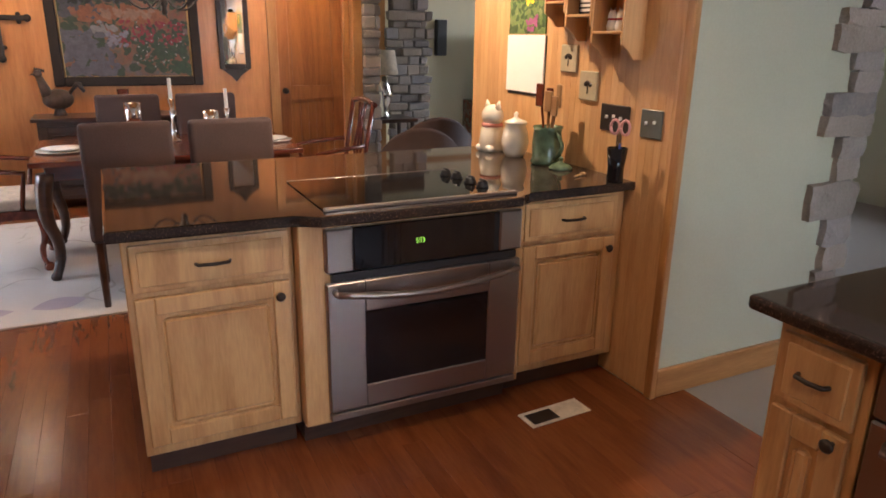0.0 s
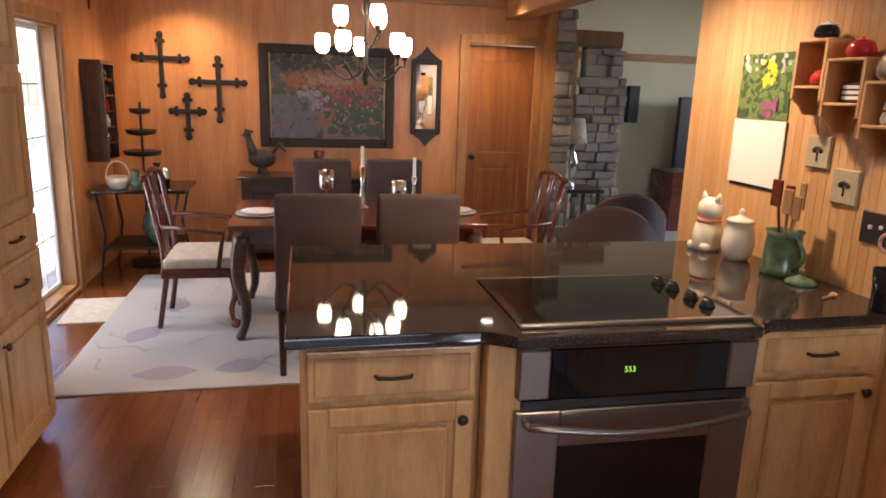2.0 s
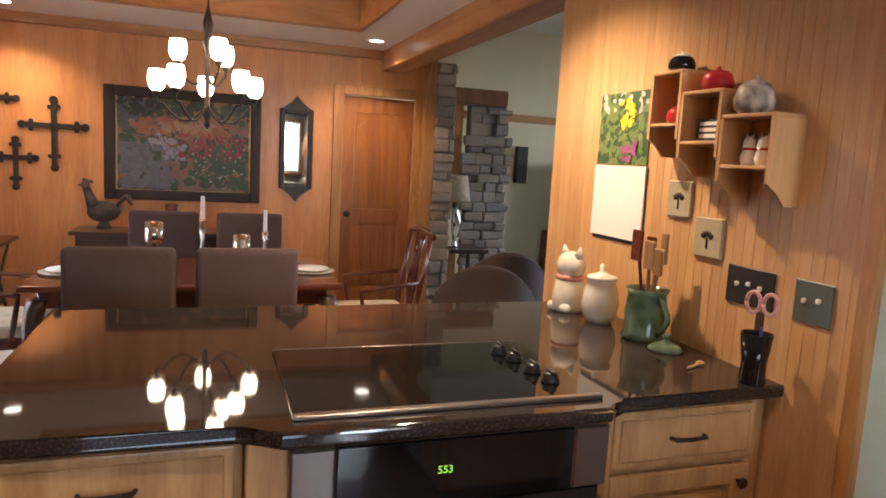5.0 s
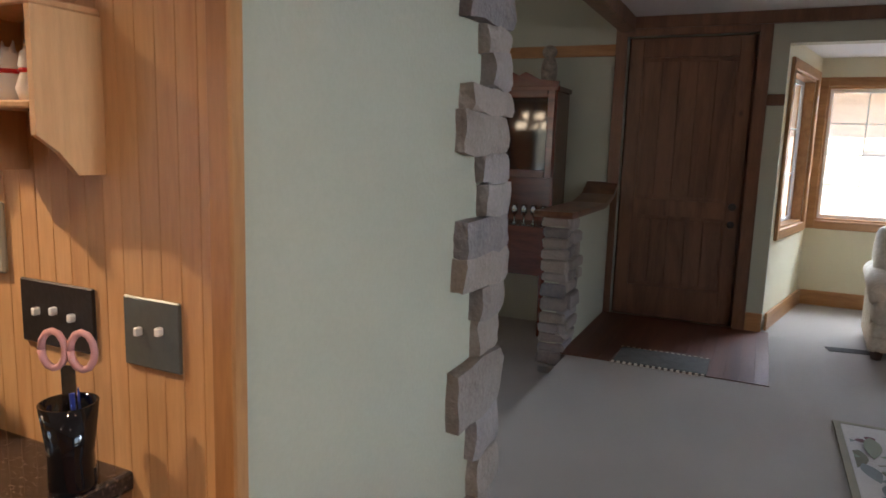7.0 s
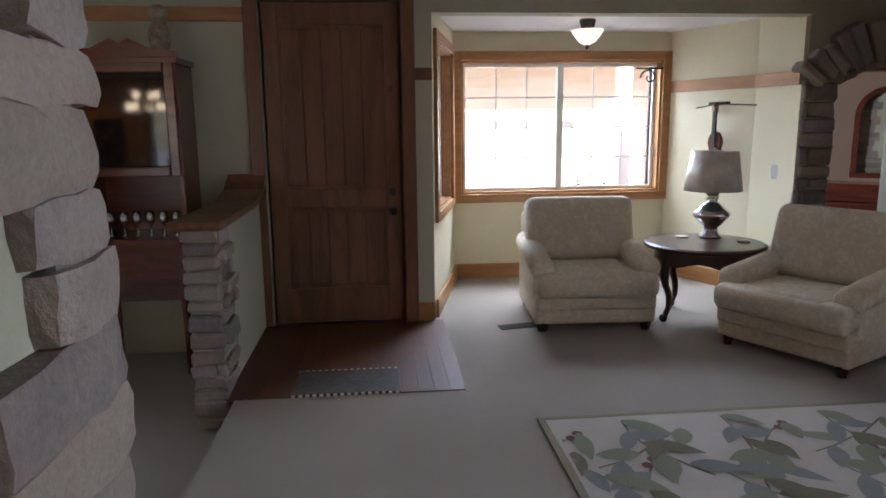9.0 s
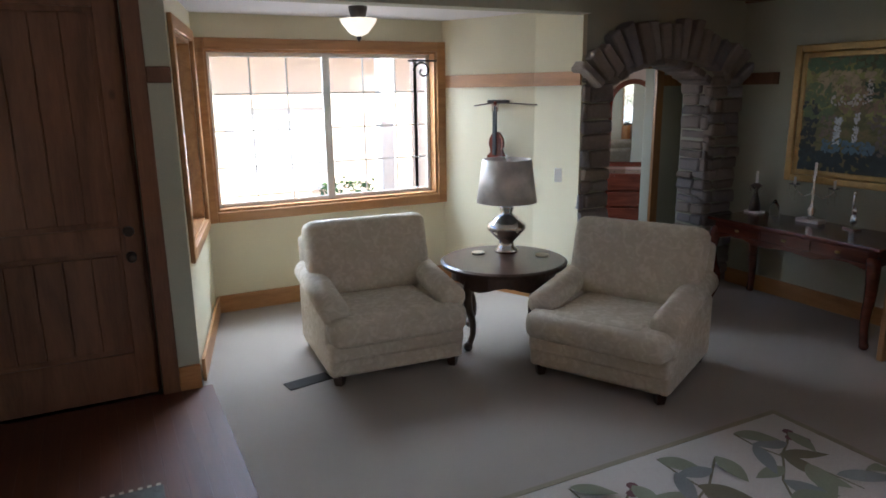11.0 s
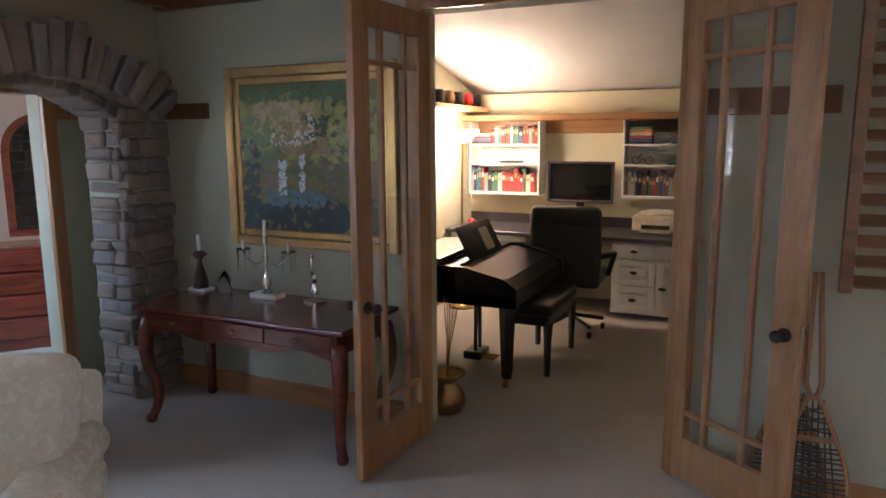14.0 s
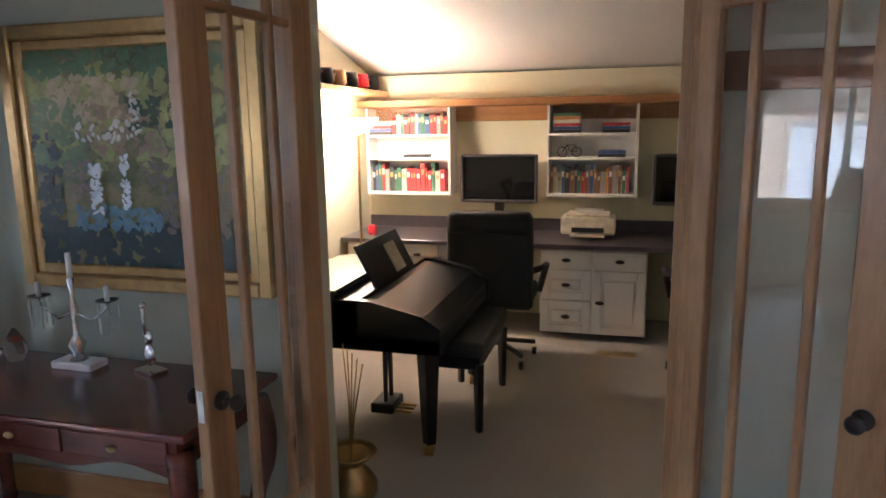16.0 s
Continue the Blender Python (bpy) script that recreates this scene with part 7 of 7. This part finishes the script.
bm = prism(bmesh.new(), [(-0.36, 2.19), (-0.36, 2.23), (-0.18, 2.25), (-0.06, 2.31), (0, 2.28), (0.06, 2.31), (0.18, 2.25), (0.36, 2.23), (0.36, 2.19)], -0.41, -0.38)
part("crest", bm, "mahog", cc)
for k in range(6):
    g_ = thing("wine_glass", (8.55, 4.02 + 0.09 * k, 0.80), 0, "clear stemmed glass standing in the china cabinet", "glass", "cabinet glasses")
    part("glass", lathe(bmesh.new(), [(0.03, 0), (0.005, 0.01), (0.005, 0.07), (0.03, 0.10), (0.028, 0.17), (0.025, 0.17), (0.004, 0.08)], 12), "chrome", g_, "", True)
ow = thing("owl_figure", (8.6, 4.05, 2.01), -90, "mottled carved bird standing on the cabinet", "figurine")
bm = ball(bmesh.new(), (0, 0, 0.14), 0.08, 0.9, 0.9, 1.7, 3)
ball(bm, (0, -0.01, 0.30), 0.065, 1, 1, 0.9, 3)
part("figure", bm, plain("mottled_feather", (0.30, 0.24, 0.18), 0.8, 0, 0.6, 40, 0.2, 18), ow, "", True)

# dresser behind the arch
ds = thing("dresser", (10.95, -3.15, 0), -130, "red-brown dresser with an arched mirror in the far room", "dresser")
part("body", B(-0.55, -0.45, 0.0, 0.55, 0, 0.85, bev=0.006), "mahog", ds)
for k in range(4):
    part("drawer", B(-0.5, -0.47, 0.10 + 0.185 * k, 0.5, -0.45, 0.265 + 0.185 * k, bev=0.005), "mahog", ds)
nn = 14
of = [(0.30 * math.cos(math.pi * k / nn), 1.60 + 0.32 * math.sin(math.pi * k / nn)) for k in range(nn + 1)]
part("mirror_frame", prism(bmesh.new(), [(0.30, 0.9)] + of + [(-0.30, 0.9)], -0.16, -0.12), "mahog", ds, "arched mirror frame")
inn = [(0.24 * math.cos(math.pi * k / nn), 1.60 + 0.26 * math.sin(math.pi * k / nn)) for k in range(nn + 1)]
part("mirror_glass", prism(bmesh.new(), [(0.24, 0.96)] + inn + [(-0.24, 0.96)], -0.166, -0.162), "mirror", ds, "mirror glass")
wsb = thing("shelf_bracket", (12.19, -1.75, 1.98), -90, "white shelf on black iron scroll brackets", "shelf")
part("board", B(-0.3, -0.2, 0.02, 0.3, 0, 0.045, bev=0.004), "white", wsb)
part("bracket", tube(bmesh.new(), [Vector((-0.2, -0.16, 0.01)), Vector((-0.2, -0.02, 0.01)), Vector((-0.2, -0.02, -0.2)), Vector((-0.2, -0.09, -0.08)), Vector((-0.2, -0.16, 0.0))], 0.008, 6), "iron", wsb, "", True)

# crystal pendants
cp_ = thing("crystal_chandelier", (7.55, -0.55, 2.62), 0, "small crystal chandelier at the living room ceiling", "chandelier")
part("canopy", lathe(bmesh.new(), [(0.05, -0.03), (0.06, 0)], 16), "brass", cp_)
part("frame", lathe(bmesh.new(), [(0.01, -0.12), (0.16, -0.08), (0.17, -0.06), (0.02, -0.03)], 20), "brass", cp_, "", True)
for k in range(8):
    a = k * math.pi / 4
    part("crystal_drop", lathe(bmesh.new(), [(0.003, -0.30), (0.018, -0.25), (0.010, -0.16), (0.003, -0.08)], 8, (0.14 * math.cos(a), 0.14 * math.sin(a), 0)), "clear", cp_, "", True)

# louvred shutter and leaning snowshoe by the folded door
lv = thing("louvred_shutter", (5.06, -2.42, 1.06), 184, "brown louvred wooden shutter hung open by the wall", "shutter")
part("stile", B(0, -0.03, 0, 0.05, 0.0, 1.55, bev=0.004), "louver", lv)
part("stile", B(0.45, -0.03, 0, 0.50, 0.0, 1.55, bev=0.004), "louver", lv)
for k in range(18):
    ob = part("slat", B(-0.20, -0.035, -0.005, 0.20, 0.035, 0.005, bev=0.002), "louver", lv)
    ob.matrix_local = pose(0.25, -0.015, 0.05 + 0.085 * k, 35, 0, 0)
def snowshoe(at, lean, rz, label):
    """A teardrop snowshoe standing on its toe, tail up."""
    sn = thing("snowshoe", at, rz, label, "snowshoe", "leaning snowshoes")
    half = lambda z: 0.135 * math.sin(math.pi * min(1, max(0, z / 0.62)) ** 0.62) + 0.012 if z < 0.62 else 0.012 + 0.02 * max(0, 1.15 - z) / 0.53
    zs = [0.012 + 1.13 * (k / 26) ** 1.15 for k in range(27)]
    side = [Vector((half(z), 0, z)) for z in zs]
    loop = [Vector((-p.x, 0, p.z)) for p in side[::-1]] + [Vector((0, 0, 0.0))] + side
    part("frame", tube(bmesh.new(), loop, 0.011, 6), "pine", sn, "bent pale wood frame", True)
    for z in (0.42, 0.60):
        part("crossbar", B(-half(z), -0.008, z - 0.012, half(z), 0.008, z + 0.012, bev=0.003), "pine", sn)
    for k in range(26):
        z = 0.03 + 0.021 * k
        if abs(z - 0.42) < 0.014:
            continue
        w_ = half(z) - 0.006
        part("lacing", tube(bmesh.new(), [Vector((-w_, 0.003, z)), Vector((0, 0.0, z + 0.008 * (-1) ** k)), Vector((w_, 0.003, z))], 0.0042, 5), RAWHIDE, sn)
    for k in range(7):
        x = -0.105 + 0.035 * k
        lo, hi = (0.10 if abs(x) > 0.06 else 0.03), (0.50 if abs(x) > 0.08 else 0.59)
        part("lacing", tube(bmesh.new(), [Vector((x, -0.004, lo)), Vector((x * 0.8, -0.006, (lo + hi) / 2)), Vector((x * 0.6, -0.004, hi))], 0.004, 5), RAWHIDE, sn)
    sn.matrix_world = pose(*at, lean, 0, rz)


RAWHIDE = plain("dark_rawhide", (0.07, 0.065, 0.055), 0.7, 0, 0.3, 60, 0.2)
snowshoe((5.10, -2.30, 0.0), 11, 6, "wooden snowshoe with dark webbing leaning on the wall")
snowshoe((5.20, -2.38, 0.0), 9, -8, "second wooden snowshoe with dark webbing leaning on the wall")
# ---- study ----
BK = [plain("book_%s" % nm, c, 0.6, 0, 0.12, 60, 0.05) for nm, c in (("red", (0.35, 0.04, 0.04)), ("green", (0.05, 0.14, 0.09)), ("black", (0.03, 0.03, 0.035)), ("cream", (0.6, 0.55, 0.45)), ("brown", (0.18, 0.09, 0.05)), ("blue", (0.06, 0.10, 0.25)), ("orange", (0.5, 0.22, 0.06)), ("grey", (0.3, 0.3, 0.3)))]
rng = random.Random(9)


def shelf_unit(x0, x1):
    s = thing("bookshelf", (x0, -6.05, 0), 180, "white wall-hung bookshelf filled with books", "bookshelf", "study bookshelves")
    w = x0 - x1
    for b, nm in (((0, 0, 1.10, 0.02, 0.24, 1.86), "side_panel"), ((w - 0.02, 0, 1.10, w, 0.24, 1.86), "side_panel"), ((0.02, 0.22, 1.10, w - 0.02, 0.24, 1.86), "back_panel"), ((0.02, 0.0, 1.10, w - 0.02, 0.22, 1.125), "shelf"), ((0.02, 0.0, 1.41, w - 0.02, 0.22, 1.43), "shelf"), ((0.02, 0.0, 1.61, w - 0.02, 0.22, 1.63), "shelf")):
        part(nm, B(*b, bev=0.002), "white", s)
    return s, w


def books(x0, x1, z, full, hmax, red=False):
    x = x0 - 0.03
    end = x1 + 0.03
    k = 0
    while x > end + 0.04 and (x0 - x) < (x0 - x1) * full:
        w = rng.uniform(0.018, 0.045)
        h = rng.uniform(0.7, 1.0) * hmax
        b = thing("book", (x - w / 2, -6.16, z), 180, "book standing upright on the shelf", "book", "shelf books")
        m = BK[0] if red and k > 8 and k < 16 else rng.choice(BK)
        part("cover", B(-w / 2, -0.06, 0, w / 2, 0.08, h, bev=0.002), m, b)
        part("title_bar", B(-w * 0.3, -0.0615, h * 0.6, w * 0.3, -0.0595, h * 0.8), "gold" if k % 3 else "paper", b)
        x -= w + 0.003
        k += 1
    return x


shelf_unit(8.20, 7.42)
shelf_unit(6.58, 5.84)
books(8.20, 7.42, 1.125, 0.95, 0.26, True)
books(8.0, 7.42, 1.63, 0.9, 0.21)
books(6.58, 5.84, 1.125, 0.97, 0.25)
for x, z, n_ in ((6.42, 1.63, 6), (6.02, 1.63, 3), (6.05, 1.43, 2), (8.08, 1.63, 4), (7.75, 1.43, 1)):
    for k in range(n_):
        b = thing("book", (x, -6.14, z + 0.028 * k), 180, "book lying flat in a pile on the shelf", "book", "piled books")
        part("cover", B(-0.11, -0.07, 0, 0.11, 0.08, 0.026, bev=0.002), BK[(k * 3 + 2) % 8], b)
md = thing("model_bicycle", (6.40, -6.14, 1.43), 180, "small dark metal model on the shelf", "ornament")
bm = bmesh.new()
for s in (-0.06, 0.06):
    tube(bm, [Vector((s + 0.04 * math.cos(k * math.pi / 6), 0, 0.042 + 0.04 * math.sin(k * math.pi / 6))) for k in range(13)], 0.004, 5)
tube(bm, [Vector((-0.06, 0, 0.042)), Vector((-0.02, 0, 0.10)), Vector((0.05, 0, 0.10)), Vector((0.06, 0, 0.042)), Vector((0.0, 0, 0.05)), Vector((-0.02, 0, 0.10))], 0.004, 5)
part("model", bm, "iron", md, "", True)

bm = B(4.25, -6.29, 0.74, 8.27, -5.55, 0.775, bev=0.004)
tagged(part("desk", bm, "desk"), "long dark speckled built-in desk top", "desk")
tagged(part("desk_backsplash", B(4.25, -6.298, 0.775, 8.27, -6.28, 0.88), "desk"), "dark backsplash behind the desk", "backsplash")


def desk_unit(x0, fronts, w):
    c = thing("desk_cabinet", (x0, -5.58, 0), 180, "white desk cabinet with drawers and bronze cup pulls", "cabinet", "desk cabinets")
    part("body", B(0, 0.02, 0.05, w, 0.65, 0.738, bev=0.003), "white", c)
    for kind, a, z0, b, z1, kn in fronts:
        f = part(kind, raised(b - a, z1 - z0), "white", c)
        f.location = (a, 0, z0)
        bm = ball(bmesh.new(), (0, 0, 0), 0.03, 1.2, 0.6, 0.55)
        bmesh.ops.translate(bm, verts=bm.verts, vec=((b - a) / 2 if kind == "drawer" else 0.05, -0.012, (z1 - z0) / 2))
        part("cup_pull", bm, "iron", f, "bronze cup pull", True)


desk_unit(6.565, [("drawer", 0.01, 0.58, 0.40, 0.72, 0), ("drawer", 0.01, 0.33, 0.40, 0.57, 0), ("drawer", 0.01, 0.06, 0.40, 0.32, 0), ("drawer", 0.42, 0.58, 0.81, 0.72, 0), ("cabinet_door", 0.42, 0.06, 0.81, 0.57, 0)], 0.82)
desk_unit(8.22, [("drawer", 0.01, 0.58, 0.44, 0.72, 0), ("drawer", 0.46, 0.58, 0.80, 0.72, 0), ("cabinet_door", 0.01, 0.06, 0.44, 0.57, 0), ("cabinet_door", 0.46, 0.06, 0.80, 0.57, 0)], 0.81)
for x, xc in ((7.0, 6.81), (5.38, 5.30)):
    m_ = thing("monitor", (x, -6.12, 0.775), 180, "black flat computer monitor in a grey bezel", "monitor", "study monitors")
    part("bezel", frame_bm(0.68, 0.42, 0.025, 0.04), "desk", m_).location = (0, 0, 0.47)
    part("screen", B(-0.32, -0.012, 0.28, 0.32, 0.0, 0.66), "blackgl", m_, "black screen")
    part("stand", B(-0.04, 0.0, 0.0, 0.04, 0.03, 0.30), "black", m_)
    part("foot", B(-0.14, -0.08, 0, 0.14, 0.08, 0.015, bev=0.004), "black", m_)
    ch_ = thing("office_chair", (xc, -5.02, 0.03), 180, "black leather high-back office chair at the desk", "office chair", "office chairs")
    bm = soft(bmesh.new(), -0.30, -0.30, 0.42, 0.30, -0.18, 1.08, r=0.05)
    part("backrest", bm, "leather", ch_, "", True)
    part("head_roll", soft(bmesh.new(), -0.29, -0.315, 0.93, 0.29, -0.16, 1.10, r=0.06), "leather", ch_, "", True)
    part("seat", soft(bmesh.new(), -0.27, -0.20, 0.40, 0.27, 0.30, 0.52, r=0.05), "leather", ch_, "", True)
    for s in (-1, 1):
        part("armrest", tube(bmesh.new(), [Vector((s * 0.28, -0.18, 0.68)), Vector((s * 0.34, -0.05, 0.68)), Vector((s * 0.34, 0.18, 0.66)), Vector((s * 0.29, 0.15, 0.46))], 0.024, 8), "black", ch_, "", True)
    part("column", cyl(bmesh.new(), (0, 0, 0.10), (0, 0, 0.42), 0.03, 0.03, 12), "black", ch_)
    for k in range(5):
        a = 2 * math.pi * k / 5 + 0.5
        part("base_arm", tube(bmesh.new(), [Vector((0, 0, 0.12)), Vector((0.30 * math.cos(a), 0.30 * math.sin(a), 0.07))], 0.018, 8), "black", ch_)
        part("caster", cyl(bmesh.new(), (0.30 * math.cos(a) - 0.015, 0.30 * math.sin(a), 0.0), (0.30 * math.cos(a) + 0.015, 0.30 * math.sin(a), 0.0), 0.03, 0.03, 12), "black", ch_)
pr = thing("printer", (6.22, -6.05, 0.775), 180, "cream inkjet printer on the desk", "printer")
part("body", B(-0.22, -0.16, 0.03, 0.22, 0.16, 0.17, bev=0.02, seg=2), "seatfab", pr)
part("paper_slot", B(-0.13, -0.165, 0.05, 0.13, -0.155, 0.09), "black", pr)
part("output_tray", B(-0.14, -0.24, 0.02, 0.14, -0.15, 0.035, bev=0.004), "seatfab", pr)
part("lid", B(-0.18, -0.10, 0.17, 0.18, 0.14, 0.195, bev=0.01), "seatfab", pr)
part("paper_stack", B(-0.12, 0.06, 0.19, 0.12, 0.08, 0.22), "paper", pr)
cn = thing("desk_jar", (8.05, -5.75, 0.775), 0, "small red jar on the desk", "jar")
part("jar", lathe(bmesh.new(), [(0.035, 0), (0.04, 0.03), (0.035, 0.08), (0.02, 0.09)], 14), "red", cn, "", True)

# ledge with hats and mugs
lg = thing("wall_ledge", (8.278, -5.0, 1.97), -90, "thick white ledge high along the study wall", "ledge", "", "structure")
part("board", B(-1.9, -0.22, 0.0, 1.28, 0, 0.05, bev=0.006), "oakpale", lg)
for k in range(7):
    y = -6.1 + 0.24 * k
    h_ = thing("cup", (8.15, y, 2.02), 90, "dark decorated cup standing on the high ledge", "mug", "ledge cups")
    m = ("black", "red", "iron", "pine")[k % 4]
    part("body", lathe(bmesh.new(), [(0.05, 0), (0.065, 0.03), (0.06, 0.11), (0.055, 0.13), (0.05, 0.13), (0.05, 0.02)], 16), m, h_, "", True)
    part("handle", tube(bmesh.new(), [Vector((0.06 + 0.03 * math.sin(math.pi * j / 6), 0, 0.03 + 0.07 * j / 6)) for j in range(7)], 0.008, 6), m, h_, "", True)

# grand piano, keyboard towards the bench
pi_ = thing("grand_piano", (6.90, -3.36, 0), 0, "black lacquered grand piano with its lid folded back", "piano")
ol = [(0.0, 0.0), (1.10, 0.0), (1.18, -0.08), (1.22, -0.40), (1.20, -0.75), (1.05, -0.98), (0.80, -1.10), (0.60, -1.25), (0.45, -1.42), (0.20, -1.48), (0.0, -1.48)]


def slab(pts, z0, z1, bev=0.0):
    bm = bmesh.new()
    lo = [bm.verts.new((x, y, z0)) for x, y in pts]
    hi = [bm.verts.new((x, y, z1)) for x, y in pts]
    bm.faces.new(lo); bm.faces.new(hi[::-1])
    for i in range(len(pts)):
        bm.faces.new((lo[i], hi[i], hi[(i + 1) % len(pts)], lo[(i + 1) % len(pts)]))
    bmesh.ops.recalc_face_normals(bm, faces=bm.faces)
    if bev:
        bmesh.ops.bevel(bm, geom=list(bm.edges), offset=bev, segments=2, profile=0.6, affect="EDGES")
    return bm


pi_.scale = (1, 0.82, 1)
part("case", slab([(x if x else 0.30, y) for x, y in ol], 0.58, 0.84, 0.006), "lacquer", pi_)
part("key_bed", B(-0.12, -1.48, 0.58, 0.30, 0.0, 0.66, bev=0.006), "lacquer", pi_)
CHEEK = [(0.44, 0.838), (0.24, 0.838), (-0.04, 0.775), (-0.13, 0.715), (-0.13, 0.58), (0.44, 0.58)]
for y0, y1 in ((-0.07, 0.0), (-1.48, -1.41)):
    part("cheek", prism(bmesh.new(), CHEEK, y0, y1), "lacquer", pi_)
part("fallboard", prism(bmesh.new(), [(x + 0.012 * (x < 0.1), z - 0.018) for x, z in CHEEK[:4]] + [(-0.118, 0.66), (0.44, 0.66)], -1.409, -0.071), "lacquer", pi_, "closed key cover")
part("lid", slab([(0.42, 0.01), (1.12, 0.01), (1.20, -0.08), (1.24, -0.40), (1.22, -0.75), (1.06, -1.0), (0.80, -1.12), (0.60, -1.27), (0.42, -1.40)], 0.842, 0.865, 0.005), "lacquer", pi_, "polished lid")
part("lid_flap", slab([(0.42, 0.01), (0.80, 0.01), (0.80, -1.10), (0.42, -1.36)], 0.868, 0.888, 0.005), "lacquer", pi_)
ob = part("music_desk", B(0.0, -0.40, 0.0, 0.018, 0.40, 0.26, bev=0.005), "lacquer", pi_)
ob.matrix_local = pose(0.30, -0.74, 0.84, 0, 28, 0)
ob = part("sheet_music", B(-0.008, -0.22, 0.02, -0.002, -0.02, 0.20), "seatfab", pi_, "open sheet music")
ob.matrix_local = pose(0.30, -0.74, 0.84, 0, 28, 0)
for x, y in ((-0.04, -0.10), (-0.04, -1.36), (1.0, -0.72)):
    lg_ = part("leg", cyl(bmesh.new(), (x, y, 0.07), (x, y, 0.58), 0.036, 0.062, 4), "lacquer", pi_)
    part("caster", cyl(bmesh.new(), (x - 0.02, y, 0.035), (x + 0.02, y, 0.035), 0.035, 0.035, 12), "brass", lg_, "brass caster")
bm = bmesh.new()
for s in (-0.06, 0.06):
    cyl(bm, (0.34, -0.62 + s, 0.10), (0.34, -0.62 + s * 0.7, 0.58), 0.014, 0.018, 8)
bx(bm, 0.28, -0.74, 0.05, 0.42, -0.50, 0.11, 0.008)
part("pedal_lyre", bm, "lacquer", pi_)
for k in range(3):
    part("pedal", B(0.18, -0.69 + 0.06 * k, 0.055, 0.29, -0.665 + 0.06 * k, 0.068, bev=0.003), "brass", pi_)
be = thing("piano_bench", (6.81, -4.14, 0), 0, "black piano bench with a padded seat", "bench")
part("seat", soft(bmesh.new(), -0.17, -0.40, 0.44, 0.17, 0.40, 0.53, r=0.03), "leather", be, "", True)
part("apron", B(-0.15, -0.38, 0.37, 0.15, 0.38, 0.44, bev=0.004), "lacquer", be)
for sx in (-1, 1):
    for sy in (-1, 1):
        part("leg", cyl(bmesh.new(), (sx * 0.14, sy * 0.36, 0), (sx * 0.14, sy * 0.36, 0.40), 0.022, 0.032, 4), "lacquer", be)
spt = thing("spittoon", (7.08, -2.93, 0), 0, "dented brass spittoon on the carpet by the study door", "spittoon")
spt.scale = (0.88, 0.88, 0.9)
part("body", lathe(bmesh.new(), [(0.10, 0), (0.115, 0.01), (0.135, 0.07), (0.135, 0.11), (0.10, 0.17), (0.06, 0.205), (0.06, 0.22), (0.10, 0.25), (0.135, 0.275), (0.135, 0.282), (0.09, 0.262), (0.05, 0.225)], 28), "brass", spt, "", True)
for k in range(5):
    rd = thing("dried_reed", (7.08, -2.93, 0.198), 0, "thin dried stem standing in the spittoon", "dried stem", "dried stems")
    part("stem", tube(bmesh.new(), [Vector((0, 0, 0)), Vector((0.02 * (k - 2), -0.03 * (k - 1), 0.25)), Vector((0.05 * (k - 2), -0.06 * (k - 1), 0.5))], 0.003, 5), "brass", rd)
fv3 = thing("floor_vent", (5.95, -5.30, 0), 90, "brown metal floor register in the study carpet", "floor vent")
part("grille", B(-0.06, -0.14, 0, 0.06, 0.14, 0.006, bev=0.002), "brass", fv3)

# ---- boards of the bead wall and the kitchen floor ----
me = mesh_of("bead_board", B(-0.0035, 0, 0, 0.0035, 0.0416, 2.48, bev=0.0012), "bead")
y = 2.992
while y < 4.64:
    ob = new("bead_board", me)
    ob.parent = bead
    ob.location = (3.4585, y, 0)
    y += 0.042
me = mesh_of("plank", B(0, 0, 0, 0.0827, 1.199, 0.019, bev=0.0006), "floor")
rng = random.Random(2)
rest = bmesh.new()
n_near = 0
x = -0.24
while x < 3.45:
    y = -2.75 - rng.random() * 1.1
    while y < 8.1:
        y0, y1 = max(y, -2.75), min(y + 1.198, 8.12)
        wid = min(0.082, 3.452 - x)
        near = -0.2 < y < 5.0 and n_near < 290 and wid > 0.08
        if near:
            ob = new("plank", me)
            ob.parent = hard
            ob.location = (x, y, -0.0195)
            n_near += 1
        elif y1 - y0 > 0.05:
            bx(rest, x, y0, -0.0195, x + wid, y1, -0.0005)
        y += 1.2
    x += 0.083
ob = part("far_planks", rest, "floor", hard)
ob["kind"] = "stuff"
